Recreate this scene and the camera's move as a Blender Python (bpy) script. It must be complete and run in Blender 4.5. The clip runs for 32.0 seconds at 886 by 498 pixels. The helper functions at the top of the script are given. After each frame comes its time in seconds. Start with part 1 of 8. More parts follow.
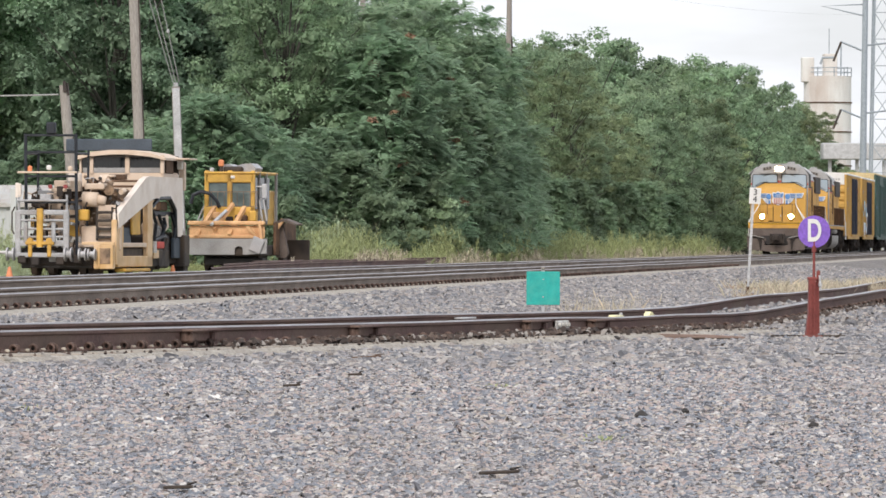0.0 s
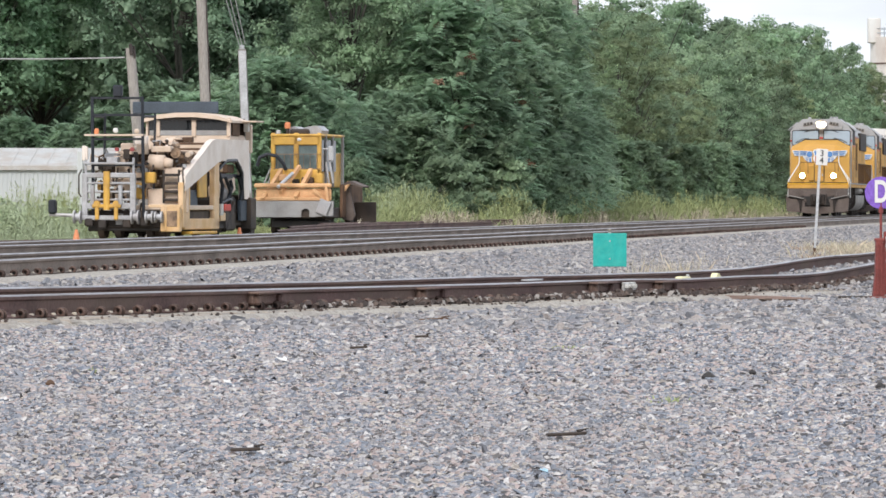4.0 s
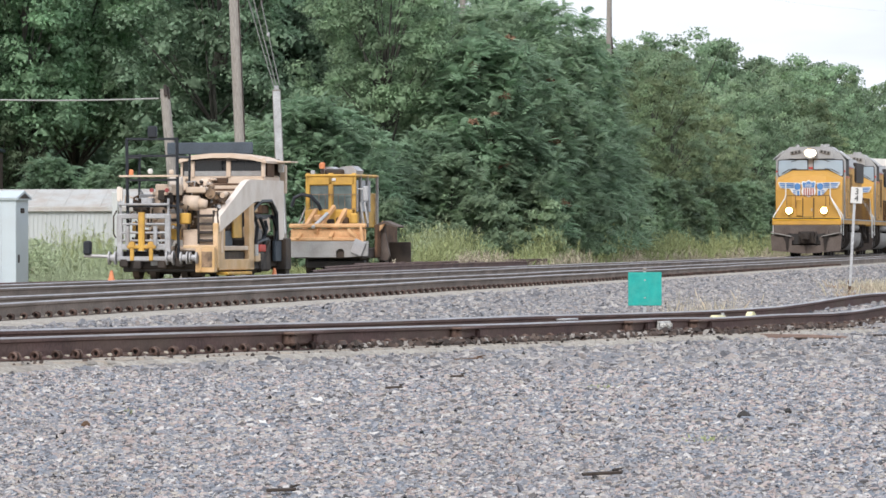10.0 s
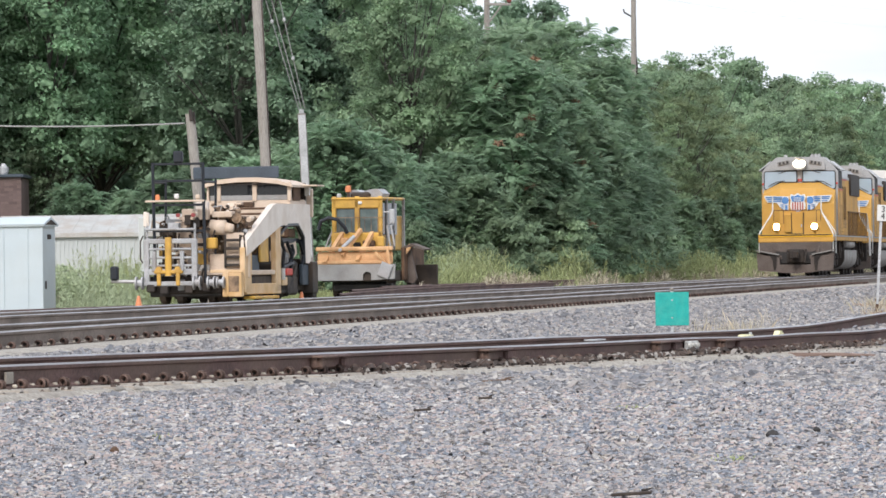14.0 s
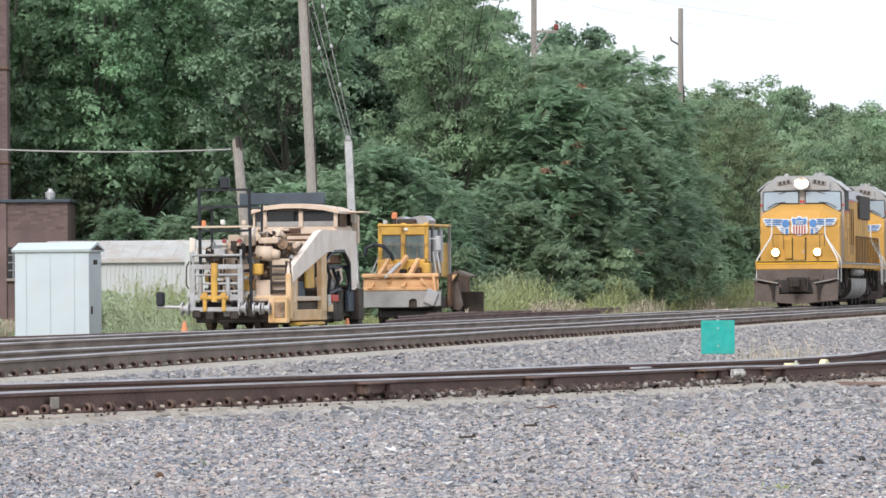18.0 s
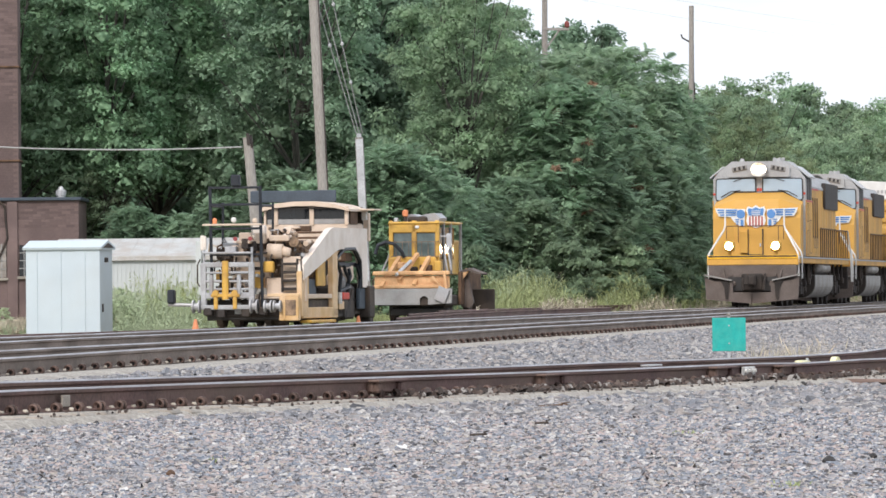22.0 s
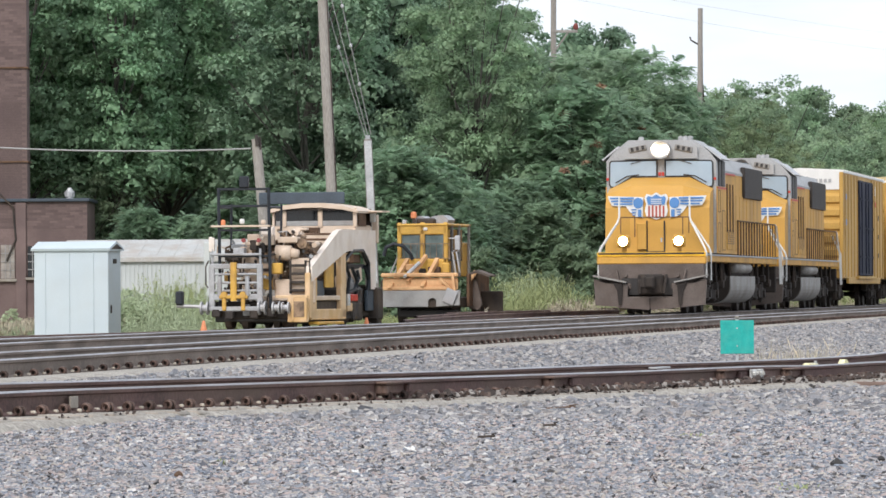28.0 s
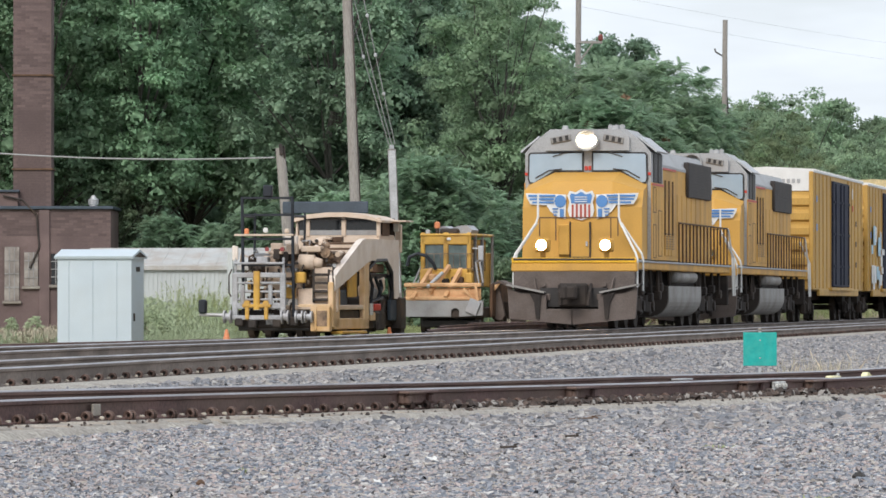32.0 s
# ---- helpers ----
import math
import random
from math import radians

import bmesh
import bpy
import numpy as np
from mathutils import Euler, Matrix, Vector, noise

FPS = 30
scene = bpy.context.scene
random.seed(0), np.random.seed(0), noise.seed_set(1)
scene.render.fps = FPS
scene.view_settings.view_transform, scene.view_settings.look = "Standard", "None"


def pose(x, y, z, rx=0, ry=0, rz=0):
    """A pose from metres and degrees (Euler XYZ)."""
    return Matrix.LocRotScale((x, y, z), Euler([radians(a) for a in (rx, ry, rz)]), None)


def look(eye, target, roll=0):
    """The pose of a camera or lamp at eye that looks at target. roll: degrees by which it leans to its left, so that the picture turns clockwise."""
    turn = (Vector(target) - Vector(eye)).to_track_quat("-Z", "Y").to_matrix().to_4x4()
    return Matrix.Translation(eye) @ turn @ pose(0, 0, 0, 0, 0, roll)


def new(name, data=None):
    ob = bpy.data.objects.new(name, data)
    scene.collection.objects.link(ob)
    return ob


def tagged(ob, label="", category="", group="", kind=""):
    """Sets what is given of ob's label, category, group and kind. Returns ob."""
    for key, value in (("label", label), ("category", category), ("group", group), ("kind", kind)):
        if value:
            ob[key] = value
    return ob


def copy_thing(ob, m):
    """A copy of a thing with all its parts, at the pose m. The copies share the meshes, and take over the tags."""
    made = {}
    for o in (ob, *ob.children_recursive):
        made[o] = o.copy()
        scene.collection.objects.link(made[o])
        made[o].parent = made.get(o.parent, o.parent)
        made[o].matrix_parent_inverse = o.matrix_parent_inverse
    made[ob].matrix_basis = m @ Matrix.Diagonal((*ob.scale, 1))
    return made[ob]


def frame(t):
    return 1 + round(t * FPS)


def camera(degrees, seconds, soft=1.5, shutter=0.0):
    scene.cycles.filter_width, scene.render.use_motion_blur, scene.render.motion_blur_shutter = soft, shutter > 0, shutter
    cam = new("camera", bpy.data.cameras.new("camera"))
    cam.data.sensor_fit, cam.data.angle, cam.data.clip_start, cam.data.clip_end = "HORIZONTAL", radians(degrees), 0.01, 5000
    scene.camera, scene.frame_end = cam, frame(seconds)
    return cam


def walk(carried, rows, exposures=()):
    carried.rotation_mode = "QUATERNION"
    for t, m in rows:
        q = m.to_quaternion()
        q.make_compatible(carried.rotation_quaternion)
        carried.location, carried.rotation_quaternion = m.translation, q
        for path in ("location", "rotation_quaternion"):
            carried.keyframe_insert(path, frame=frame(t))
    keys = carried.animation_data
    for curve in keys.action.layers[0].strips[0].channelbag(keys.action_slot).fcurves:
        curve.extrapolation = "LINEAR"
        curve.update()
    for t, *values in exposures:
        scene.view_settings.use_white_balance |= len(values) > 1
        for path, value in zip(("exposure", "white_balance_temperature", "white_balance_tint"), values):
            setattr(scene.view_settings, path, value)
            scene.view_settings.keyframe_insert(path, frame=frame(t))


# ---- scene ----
import itertools

# ------------------------------------------------------------------ camera: a hand-held long lens that only turns
EYE_Z = 0.95
cam = camera(9.055, 32.0, soft=1.6)
TURNS = [  # seconds, yaw, pitch, roll in degrees
    (0, -2.2148, -0.0824, -0.2067), (0.5, -2.0481, -0.2059, -0.0915), (1, -1.9224, -0.2969, -0.0882), (1.5, -1.8515, -0.3975, -0.0186), (2, -1.7748, -0.4556, 0.0326),
    (2.5, -1.7012, -0.4785, -0.0415), (3, -1.6239, -0.4773, -0.0191), (3.5, -1.5521, -0.4780, -0.0882), (5.5, -1.4088, -0.3973, 0.0438), (6, -1.3870, -0.3505, 0.0914),
    (6.5, -1.3461, -0.3015, 0.0710), (7, -1.3345, -0.2534, 0.1314), (7.5, -1.3017, -0.2242, 0.1229), (8, -1.3008, -0.1813, 0.2022), (8.5, -1.2752, -0.1500, 0.2377),
    (9, -1.2457, -0.1071, 0.0748), (9.5, -1.2115, -0.0881, 0.0751), (10, -1.1771, -0.0666, 0.1438), (10.5, -1.1559, -0.0496, 0.1490), (11, -1.1447, -0.0297, 0.2091),
    (11.5, -1.1190, -0.0172, 0.2130), (12, -1.0935, 0.0030, 0.2516), (12.5, -1.0588, 0.0340, 0.3347), (13, -1.0303, 0.0636, 0.4962), (13.5, -0.9748, 0.0964, 0.6686),
    (14, -0.9026, 0.1621, 0.7221), (14.5, -0.8372, 0.2319, 0.6259), (16.5, -0.6166, 0.4204, 0.3960), (17, -0.5583, 0.4477, 0.4098), (17.5, -0.4903, 0.4547, 0.4098),
    (18, -0.4331, 0.4434, 0.4476), (18.5, -0.3739, 0.4266, 0.4620), (19, -0.3380, 0.4220, 0.5345), (19.5, -0.3375, 0.4132, 0.5327), (20, -0.3205, 0.4140, 0.5165),
    (20.5, -0.3204, 0.4163, 0.4614), (21, -0.3185, 0.4062, 0.3962), (21.5, -0.3206, 0.4137, 0.5010), (22, -0.3206, 0.4196, 0.4966), (22.5, -0.3295, 0.4080, 0.4656),
    (23, -0.3332, 0.4209, 0.3551), (23.5, -0.2952, 0.4150, 0.2377), (24, -0.2830, 0.4132, 0.3816), (24.5, -0.2730, 0.4045, 0.3771), (25, -0.2705, 0.4144, 0.3908),
    (25.5, -0.2817, 0.4221, 0.3751), (27.5, -0.2517, 0.4417, 0.3841), (28, -0.2359, 0.4402, 0.3722), (28.5, -0.2162, 0.4521, 0.1453), (29, -0.2203, 0.4558, 0.0422),
    (29.5, -0.2159, 0.4790, 0.1864), (30, -0.2005, 0.5041, 0.3695), (30.5, -0.1832, 0.5081, 0.3216), (31, -0.1562, 0.5249, 0.3122), (31.5, -0.1291, 0.5185, 0.2230),
    (32, -0.0000, 0.5441, -0.0009),
]
walk(cam, [(t, pose(0, 0, EYE_Z, 90 + p, r, y)) for t, y, p, r in TURNS],
     exposures=[(0, 0.53, 6850, 14), (1, 0.56, 6650, 14), (3, 0.62, 6550, 13), (7, 0.60, 6550, 13), (20, 0.65, 6550, 13), (25, 0.65, 6550, 13), (28, 0.57, 6500, 12), (30, 0.43, 6500, 11), (32, 0.40, 6500, 11)])

# ------------------------------------------------------------------ light: thin bright overcast, late in the day
SUN_EL, SUN_AZ = 38.0, 200.0
world = bpy.data.worlds.new("sky")
scene.world = world
world.use_nodes = True
wn, wl = world.node_tree.nodes, world.node_tree.links
wn.clear()
w_out = wn.new("ShaderNodeOutputWorld")
w_bg = wn.new("ShaderNodeBackground")
w_sky = wn.new("ShaderNodeTexSky")
w_sky.sky_type, w_sky.sun_disc = "NISHITA", False
w_sky.sun_elevation, w_sky.sun_rotation = radians(SUN_EL), radians(SUN_AZ)
w_sky.dust_density = 3.0
w_coord = wn.new("ShaderNodeTexCoord")
w_map = wn.new("ShaderNodeMapping")
w_map.inputs["Scale"].default_value = (6, 6, 26)
w_noise = wn.new("ShaderNodeTexNoise")
w_noise.inputs["Scale"].default_value = 2.2
w_noise.inputs["Detail"].default_value = 5
w_ramp = wn.new("ShaderNodeMapRange")
w_ramp.inputs["From Min"].default_value, w_ramp.inputs["From Max"].default_value = 0.34, 0.62
w_ramp.inputs["To Min"].default_value, w_ramp.inputs["To Max"].default_value = 0.66, 1.0
w_mix = wn.new("ShaderNodeMix")
w_mix.data_type = "RGBA"
w_mix.inputs["B"].default_value = (7.0, 7.6, 8.25, 1)
wl.new(w_coord.outputs["Generated"], w_map.inputs["Vector"])
wl.new(w_map.outputs["Vector"], w_noise.inputs["Vector"])
wl.new(w_noise.outputs["Fac"], w_ramp.inputs["Value"])
wl.new(w_ramp.outputs["Result"], w_mix.inputs["Factor"])
wl.new(w_sky.outputs["Color"], w_mix.inputs["A"])
wl.new(w_mix.outputs["Result"], w_bg.inputs["Color"])
w_bg.inputs["Strength"].default_value = 0.102
wl.new(w_bg.outputs["Background"], w_out.inputs["Surface"])

sun_data = bpy.data.lights.new("sun", "SUN")
sun_data.energy, sun_data.angle, sun_data.color = 1.45, radians(20), (1.0, 0.95, 0.89)
sun = new("sun", sun_data)
sun.matrix_world = look((0, 0, 60), (Vector((0, 0, 60)) - Vector((math.sin(radians(SUN_AZ)) * math.cos(radians(SUN_EL)), math.cos(radians(SUN_AZ)) * math.cos(radians(SUN_EL)), math.sin(radians(SUN_EL))))))


# ------------------------------------------------------------------ materials
def mat(name, base, rough=0.7, metal=0.0, var=0.25, scale=3.0, fine=0.2, fine_scale=40.0, bump=0.2, dirt=None, dirt_scale=1.2, dirt_amount=0.5,
        island=0.0, each=0.0, hue_each=0.0, translucent=0.0, emit=0.0, coat=0.0, stretch=(1, 1, 1)):
    """A procedural surface: base colour varied at two scales, stains of a second colour, fine relief."""
    m = bpy.data.materials.new(name)
    m.use_nodes = True
    nodes, links = m.node_tree.nodes, m.node_tree.links
    nodes.clear()
    out = nodes.new("ShaderNodeOutputMaterial")
    b = nodes.new("ShaderNodeBsdfPrincipled")
    b.inputs["Roughness"].default_value, b.inputs["Metallic"].default_value = rough, metal
    b.inputs["Coat Weight"].default_value = coat
    links.new(b.outputs["BSDF"], out.inputs["Surface"])
    co = nodes.new("ShaderNodeTexCoord")
    mp = nodes.new("ShaderNodeMapping")
    mp.inputs["Scale"].default_value = stretch
    links.new(co.outputs["Object"], mp.inputs["Vector"])

    def noise_node(s, detail=4):
        n = nodes.new("ShaderNodeTexNoise")
        n.inputs["Scale"].default_value, n.inputs["Detail"].default_value = s, detail
        links.new(mp.outputs["Vector"], n.inputs["Vector"])
        return n

    def ranged(socket, lo, hi, a=0.3, z=0.7):
        r = nodes.new("ShaderNodeMapRange")
        r.inputs["From Min"].default_value, r.inputs["From Max"].default_value = a, z
        r.inputs["To Min"].default_value, r.inputs["To Max"].default_value = lo, hi
        links.new(socket, r.inputs["Value"])
        return r.outputs["Result"]

    def times(a, c):
        x = nodes.new("ShaderNodeMath")
        x.operation = "MULTIPLY"
        links.new(a, x.inputs[0])
        links.new(c, x.inputs[1])
        return x.outputs[0]

    coarse, grain = noise_node(scale), noise_node(fine_scale, 2)
    value = times(ranged(coarse.outputs["Fac"], 1 - var, 1 + var), ranged(grain.outputs["Fac"], 1 - fine, 1 + fine))
    if island:
        g = nodes.new("ShaderNodeNewGeometry")
        value = times(value, ranged(g.outputs["Random Per Island"], 1 - island, 1 + island, 0, 1))
    if each:
        o = nodes.new("ShaderNodeObjectInfo")
        value = times(value, ranged(o.outputs["Random"], 1 - each, 1 + each, 0, 1))
    hsv = nodes.new("ShaderNodeHueSaturation")
    hsv.inputs["Color"].default_value = (*base, 1)
    links.new(value, hsv.inputs["Value"])
    color = hsv.outputs["Color"]
    if island:
        g2 = nodes.new("ShaderNodeNewGeometry")
        w = nodes.new("ShaderNodeMath")
        w.operation, w.inputs[1].default_value = "MULTIPLY", 7.31
        links.new(g2.outputs["Random Per Island"], w.inputs[0])
        fr = nodes.new("ShaderNodeMath")
        fr.operation = "FRACT"
        links.new(w.outputs[0], fr.inputs[0])
        links.new(ranged(fr.outputs[0], 0.5 - 0.06 * island, 0.5 + 0.06 * island, 0, 1), hsv.inputs["Hue"])
    if hue_each:
        o2 = nodes.new("ShaderNodeObjectInfo")
        w2 = nodes.new("ShaderNodeMath")
        w2.operation, w2.inputs[1].default_value = "MULTIPLY", 5.17
        links.new(o2.outputs["Random"], w2.inputs[0])
        f2 = nodes.new("ShaderNodeMath")
        f2.operation = "FRACT"
        links.new(w2.outputs[0], f2.inputs[0])
        hs = nodes.new("ShaderNodeHueSaturation")
        links.new(ranged(f2.outputs[0], 0.5 - hue_each, 0.5 + hue_each, 0, 1), hs.inputs["Hue"])
        links.new(color, hs.inputs["Color"])
        color = hs.outputs["Color"]
    if dirt:
        d = noise_node(dirt_scale, 6)
        mx = nodes.new("ShaderNodeMix")
        mx.data_type = "RGBA"
        mx.inputs["B"].default_value = (*dirt, 1)
        links.new(ranged(d.outputs["Fac"], 0, dirt_amount, 0.42, 0.68), mx.inputs["Factor"])
        links.new(color, mx.inputs["A"])
        color = mx.outputs["Result"]
    links.new(color, b.inputs["Base Color"])
    if bump:
        bp = nodes.new("ShaderNodeBump")
        bp.inputs["Strength"].default_value, bp.inputs["Distance"].default_value = bump, 0.02
        links.new(grain.outputs["Fac"], bp.inputs["Height"])
        links.new(bp.outputs["Normal"], b.inputs["Normal"])
    if translucent:
        b.inputs["Specular IOR Level"].default_value = 0.15
        tr = nodes.new("ShaderNodeBsdfTranslucent")
        links.new(color, tr.inputs["Color"])
        ms = nodes.new("ShaderNodeMixShader")
        ms.inputs[0].default_value = translucent
        links.new(b.outputs["BSDF"], ms.inputs[1])
        links.new(tr.outputs["BSDF"], ms.inputs[2])
        links.new(ms.outputs[0], out.inputs["Surface"])
    if emit:
        b.inputs["Emission Color"].default_value = (*base, 1)
        b.inputs["Emission Strength"].default_value = emit
    return m


M = dict(
    # Base darkened to put shade into the gaps between loose stones.
    gravel=mat("gravel", (0.15, 0.142, 0.14), 0.95, var=0.25, scale=0.8, fine=0.55, fine_scale=26, bump=1.0, dirt=(0.30, 0.27, 0.24), dirt_scale=0.35, dirt_amount=0.5),
    dirt_ground=mat("dirt_ground", (0.16, 0.15, 0.08), 0.95, var=0.5, scale=0.4, fine=0.4, fine_scale=9, bump=0.8, dirt=(0.30, 0.26, 0.16), dirt_scale=0.15, dirt_amount=0.7),
    concrete=mat("concrete", (0.31, 0.285, 0.25), 0.9, var=0.18, scale=3, fine=0.2, fine_scale=50, each=0.2, dirt=(0.24, 0.2, 0.16), dirt_scale=2.5, dirt_amount=0.6),
    rail_side=mat("rail_side", (0.128, 0.074, 0.066), 0.75, 0.2, var=0.3, scale=1.5, fine=0.3, fine_scale=30, dirt=(0.16, 0.115, 0.085), dirt_scale=0.8, dirt_amount=0.6),
    rail_dusty=mat("rail_dusty", (0.235, 0.19, 0.16), 0.8, 0.1, var=0.25, scale=1.0, fine=0.2, fine_scale=25, dirt=(0.10, 0.075, 0.06), dirt_scale=0.7, dirt_amount=0.6),
    rail_head=mat("rail_head", (0.43, 0.41, 0.42), 0.40, 1.0, var=0.2, scale=2, fine=0.15, fine_scale=60, bump=0.05, dirt=(0.22, 0.18, 0.16), dirt_scale=0.6, dirt_amount=0.6),
    clip=mat("clip", (0.115, 0.075, 0.062), 0.6, 0.4, each=0.4, var=0.3),
    insulator=mat("insulator", (0.38, 0.34, 0.28), 0.8, var=0.2, each=0.4),
    galvanised=mat("galvanised", (0.5, 0.51, 0.52), 0.5, 0.4, var=0.15),
    sill_yellow=mat("sill_yellow", (0.78, 0.43, 0.02), 0.4, var=0.08),
    loco_yellow=mat("loco_yellow", (0.60, 0.325, 0.062), 0.62, var=0.07, scale=0.7, fine=0.05, bump=0.03, dirt=(0.50, 0.29, 0.07), dirt_scale=0.9, dirt_amount=0.4),
    # Sides' yellow raised over loco_yellow to offset their shade; dirt is grime.
    loco_side=mat("loco_side", (0.66, 0.355, 0.065), 0.65, var=0.14, scale=0.8, fine=0.12, bump=0.05, dirt=(0.36, 0.205, 0.065), dirt_scale=0.9, dirt_amount=0.6, stretch=(1, 1, 0.5)),
    loco_gray=mat("loco_gray", (0.41, 0.415, 0.42), 0.55, var=0.12, scale=1.2, dirt=(0.2, 0.19, 0.18), dirt_amount=0.5, bump=0.05),
    loco_black=mat("loco_black", (0.022, 0.02, 0.02), 0.6, var=0.3, dirt=(0.07, 0.06, 0.05), dirt_amount=0.5),
    truck=mat("truck", (0.032, 0.026, 0.023), 0.85, 0.1, var=0.35, scale=2.5, dirt=(0.085, 0.064, 0.05), dirt_amount=0.6),
    plow=mat("plow", (0.145, 0.118, 0.105), 0.8, 0.1, var=0.25, scale=1.6, dirt=(0.085, 0.062, 0.05), dirt_scale=1.4, dirt_amount=0.7),
    tank=mat("tank", (0.291, 0.28, 0.263), 0.6, 0.1, var=0.12, dirt=(0.15, 0.125, 0.10), dirt_amount=0.6),
    red=mat("red", (0.55, 0.05, 0.03), 0.5, var=0.1),
    lamp_red=mat("lamp_red", (0.30, 0.06, 0.06), 0.4, var=0.1),
    radiator=mat("radiator", (0.035, 0.028, 0.025), 0.7, var=0.2, scale=1.0, dirt=(0.06, 0.045, 0.035), dirt_amount=0.5),
    badge_blue=mat("badge_blue", (0.09, 0.24, 0.52), 0.45, var=0.06, fine=0.04, bump=0.02),
    badge_red=mat("badge_red", (0.42, 0.08, 0.05), 0.45, var=0.06, fine=0.04, bump=0.02),
    white=mat("white", (0.74, 0.74, 0.72), 0.5, var=0.08, scale=2, fine=0.05, bump=0.04, dirt=(0.5, 0.47, 0.42), dirt_amount=0.3),
    # The sky's reflection is put into this glass's pale blue base.
    glass_cab=mat("glass_cab", (0.33, 0.42, 0.50), 0.04, 0.0, var=0.05, fine=0.0, bump=0.0, coat=1.0),
    glass_machine=mat("glass_machine", (0.13, 0.17, 0.17), 0.08, 0.0, var=0.3, scale=4, fine=0.0, bump=0.0),
    glass_dark=mat("glass_dark", (0.012, 0.014, 0.016), 0.05, 0.0, var=0.1, fine=0.0, bump=0.0),
    lamp=mat("lamp", (1.0, 0.86, 0.62), 0.3, emit=12.0, var=0, fine=0, bump=0),
    lamp_low=mat("lamp_low", (1.0, 0.80, 0.52), 0.3, emit=120.0, var=0, fine=0, bump=0),
    car_yellow=mat("car_yellow", (0.55, 0.325, 0.075), 0.6, var=0.12, scale=0.8, fine=0.1, dirt=(0.34, 0.2, 0.06), dirt_scale=1.3, dirt_amount=0.5, bump=0.06, stretch=(1, 1, 0.4)),
    car_white=mat("car_white", (0.74, 0.74, 0.72), 0.55, var=0.05, fine=0.04, dirt=(0.6, 0.57, 0.52), dirt_amount=0.3, bump=0.05),
    car_blue=mat("car_blue", (0.016, 0.02, 0.042), 0.85, var=0.2, dirt=(0.05, 0.05, 0.055), dirt_amount=0.4),
    car_green=mat("car_green", (0.03, 0.09, 0.075), 0.6, var=0.2, dirt=(0.09, 0.1, 0.08), dirt_amount=0.5),
    car_gray=mat("car_gray", (0.36, 0.36, 0.36), 0.6, var=0.15, dirt=(0.2, 0.17, 0.14), dirt_amount=0.5),
    car_cream=mat("car_cream", (0.62, 0.5, 0.27), 0.6, var=0.12, dirt=(0.35, 0.27, 0.15), dirt_amount=0.4),
    paint_blue=mat("paint_blue", (0.35, 0.55, 0.66), 0.5, var=0.3, scale=3),
    tan=mat("tan", (0.66, 0.535, 0.43), 0.55, var=0.06, scale=1.5, fine=0.1, dirt=(0.46, 0.33, 0.22), dirt_scale=2.2, dirt_amount=0.4, bump=0.06),
    tan_pale=mat("tan_pale", (0.80, 0.72, 0.65), 0.5, var=0.05, scale=1.5, fine=0.06, dirt=(0.5, 0.37, 0.26), dirt_scale=1.8, dirt_amount=0.35, bump=0.04),
    machine_yellow=mat("machine_yellow", (0.66, 0.39, 0.075), 0.5, var=0.15, scale=2, fine=0.1, dirt=(0.35, 0.19, 0.07), dirt_scale=2.5, dirt_amount=0.55, bump=0.06),
    machine_cream=mat("machine_cream", (0.69, 0.49, 0.30), 0.55, var=0.12, scale=2, fine=0.1, dirt=(0.56, 0.33, 0.11), dirt_scale=1.6, dirt_amount=0.7, bump=0.06),
    machine_orange=mat("machine_orange", (0.70, 0.43, 0.22), 0.6, var=0.15, scale=2, fine=0.15, dirt=(0.45, 0.2, 0.08), dirt_scale=2.5, dirt_amount=0.6, bump=0.06),
    grime=mat("grime", (0.27, 0.185, 0.12), 0.75, 0.1, var=0.4, scale=4, fine=0.25, dirt=(0.07, 0.05, 0.04), dirt_scale=5, dirt_amount=0.8),
    machine_dark=mat("machine_dark", (0.04, 0.033, 0.03), 0.7, 0.2, var=0.4, scale=3, dirt=(0.13, 0.09, 0.06), dirt_amount=0.5),
    machine_gray=mat("machine_gray", (0.34, 0.34, 0.34), 0.6, 0.2, var=0.15, dirt=(0.2, 0.17, 0.14), dirt_amount=0.5),
    machine_silver=mat("machine_silver", (0.42, 0.43, 0.45), 0.5, 0.3, var=0.2, dirt=(0.25, 0.2, 0.17), dirt_amount=0.5),
    rust=mat("rust", (0.13, 0.075, 0.045), 0.85, 0.1, var=0.35, scale=3, dirt=(0.06, 0.04, 0.03), dirt_amount=0.6),
    navy=mat("navy", (0.05, 0.068, 0.09), 0.6, var=0.15),
    black_pipe=mat("black_pipe", (0.018, 0.022, 0.03), 0.45, 0.2, var=0.2),
    orange=mat("orange", (0.70, 0.25, 0.11), 0.5, var=0.1),
    brick=mat("brick", (0.155, 0.112, 0.106), 0.95, var=0.25, scale=0.5, fine=0.2, each=0.26, dirt=(0.105, 0.075, 0.075), dirt_scale=0.45, dirt_amount=0.7),
    mortar=mat("mortar", (0.165, 0.118, 0.11), 0.95, var=0.25, scale=0.5, fine=0.2, dirt=(0.105, 0.078, 0.075), dirt_scale=0.45, dirt_amount=0.7),
    shed_white=mat("shed_white", (0.52, 0.60, 0.65), 0.5, var=0.05, scale=1.0, fine=0.04, bump=0.03, dirt=(0.5, 0.52, 0.5), dirt_scale=0.8, dirt_amount=0.25),
    hall_white=mat("hall_white", (0.522, 0.56, 0.565), 0.5, var=0.07, scale=0.8, fine=0.05, bump=0.05, dirt=(0.55, 0.54, 0.5), dirt_scale=0.7, dirt_amount=0.35),
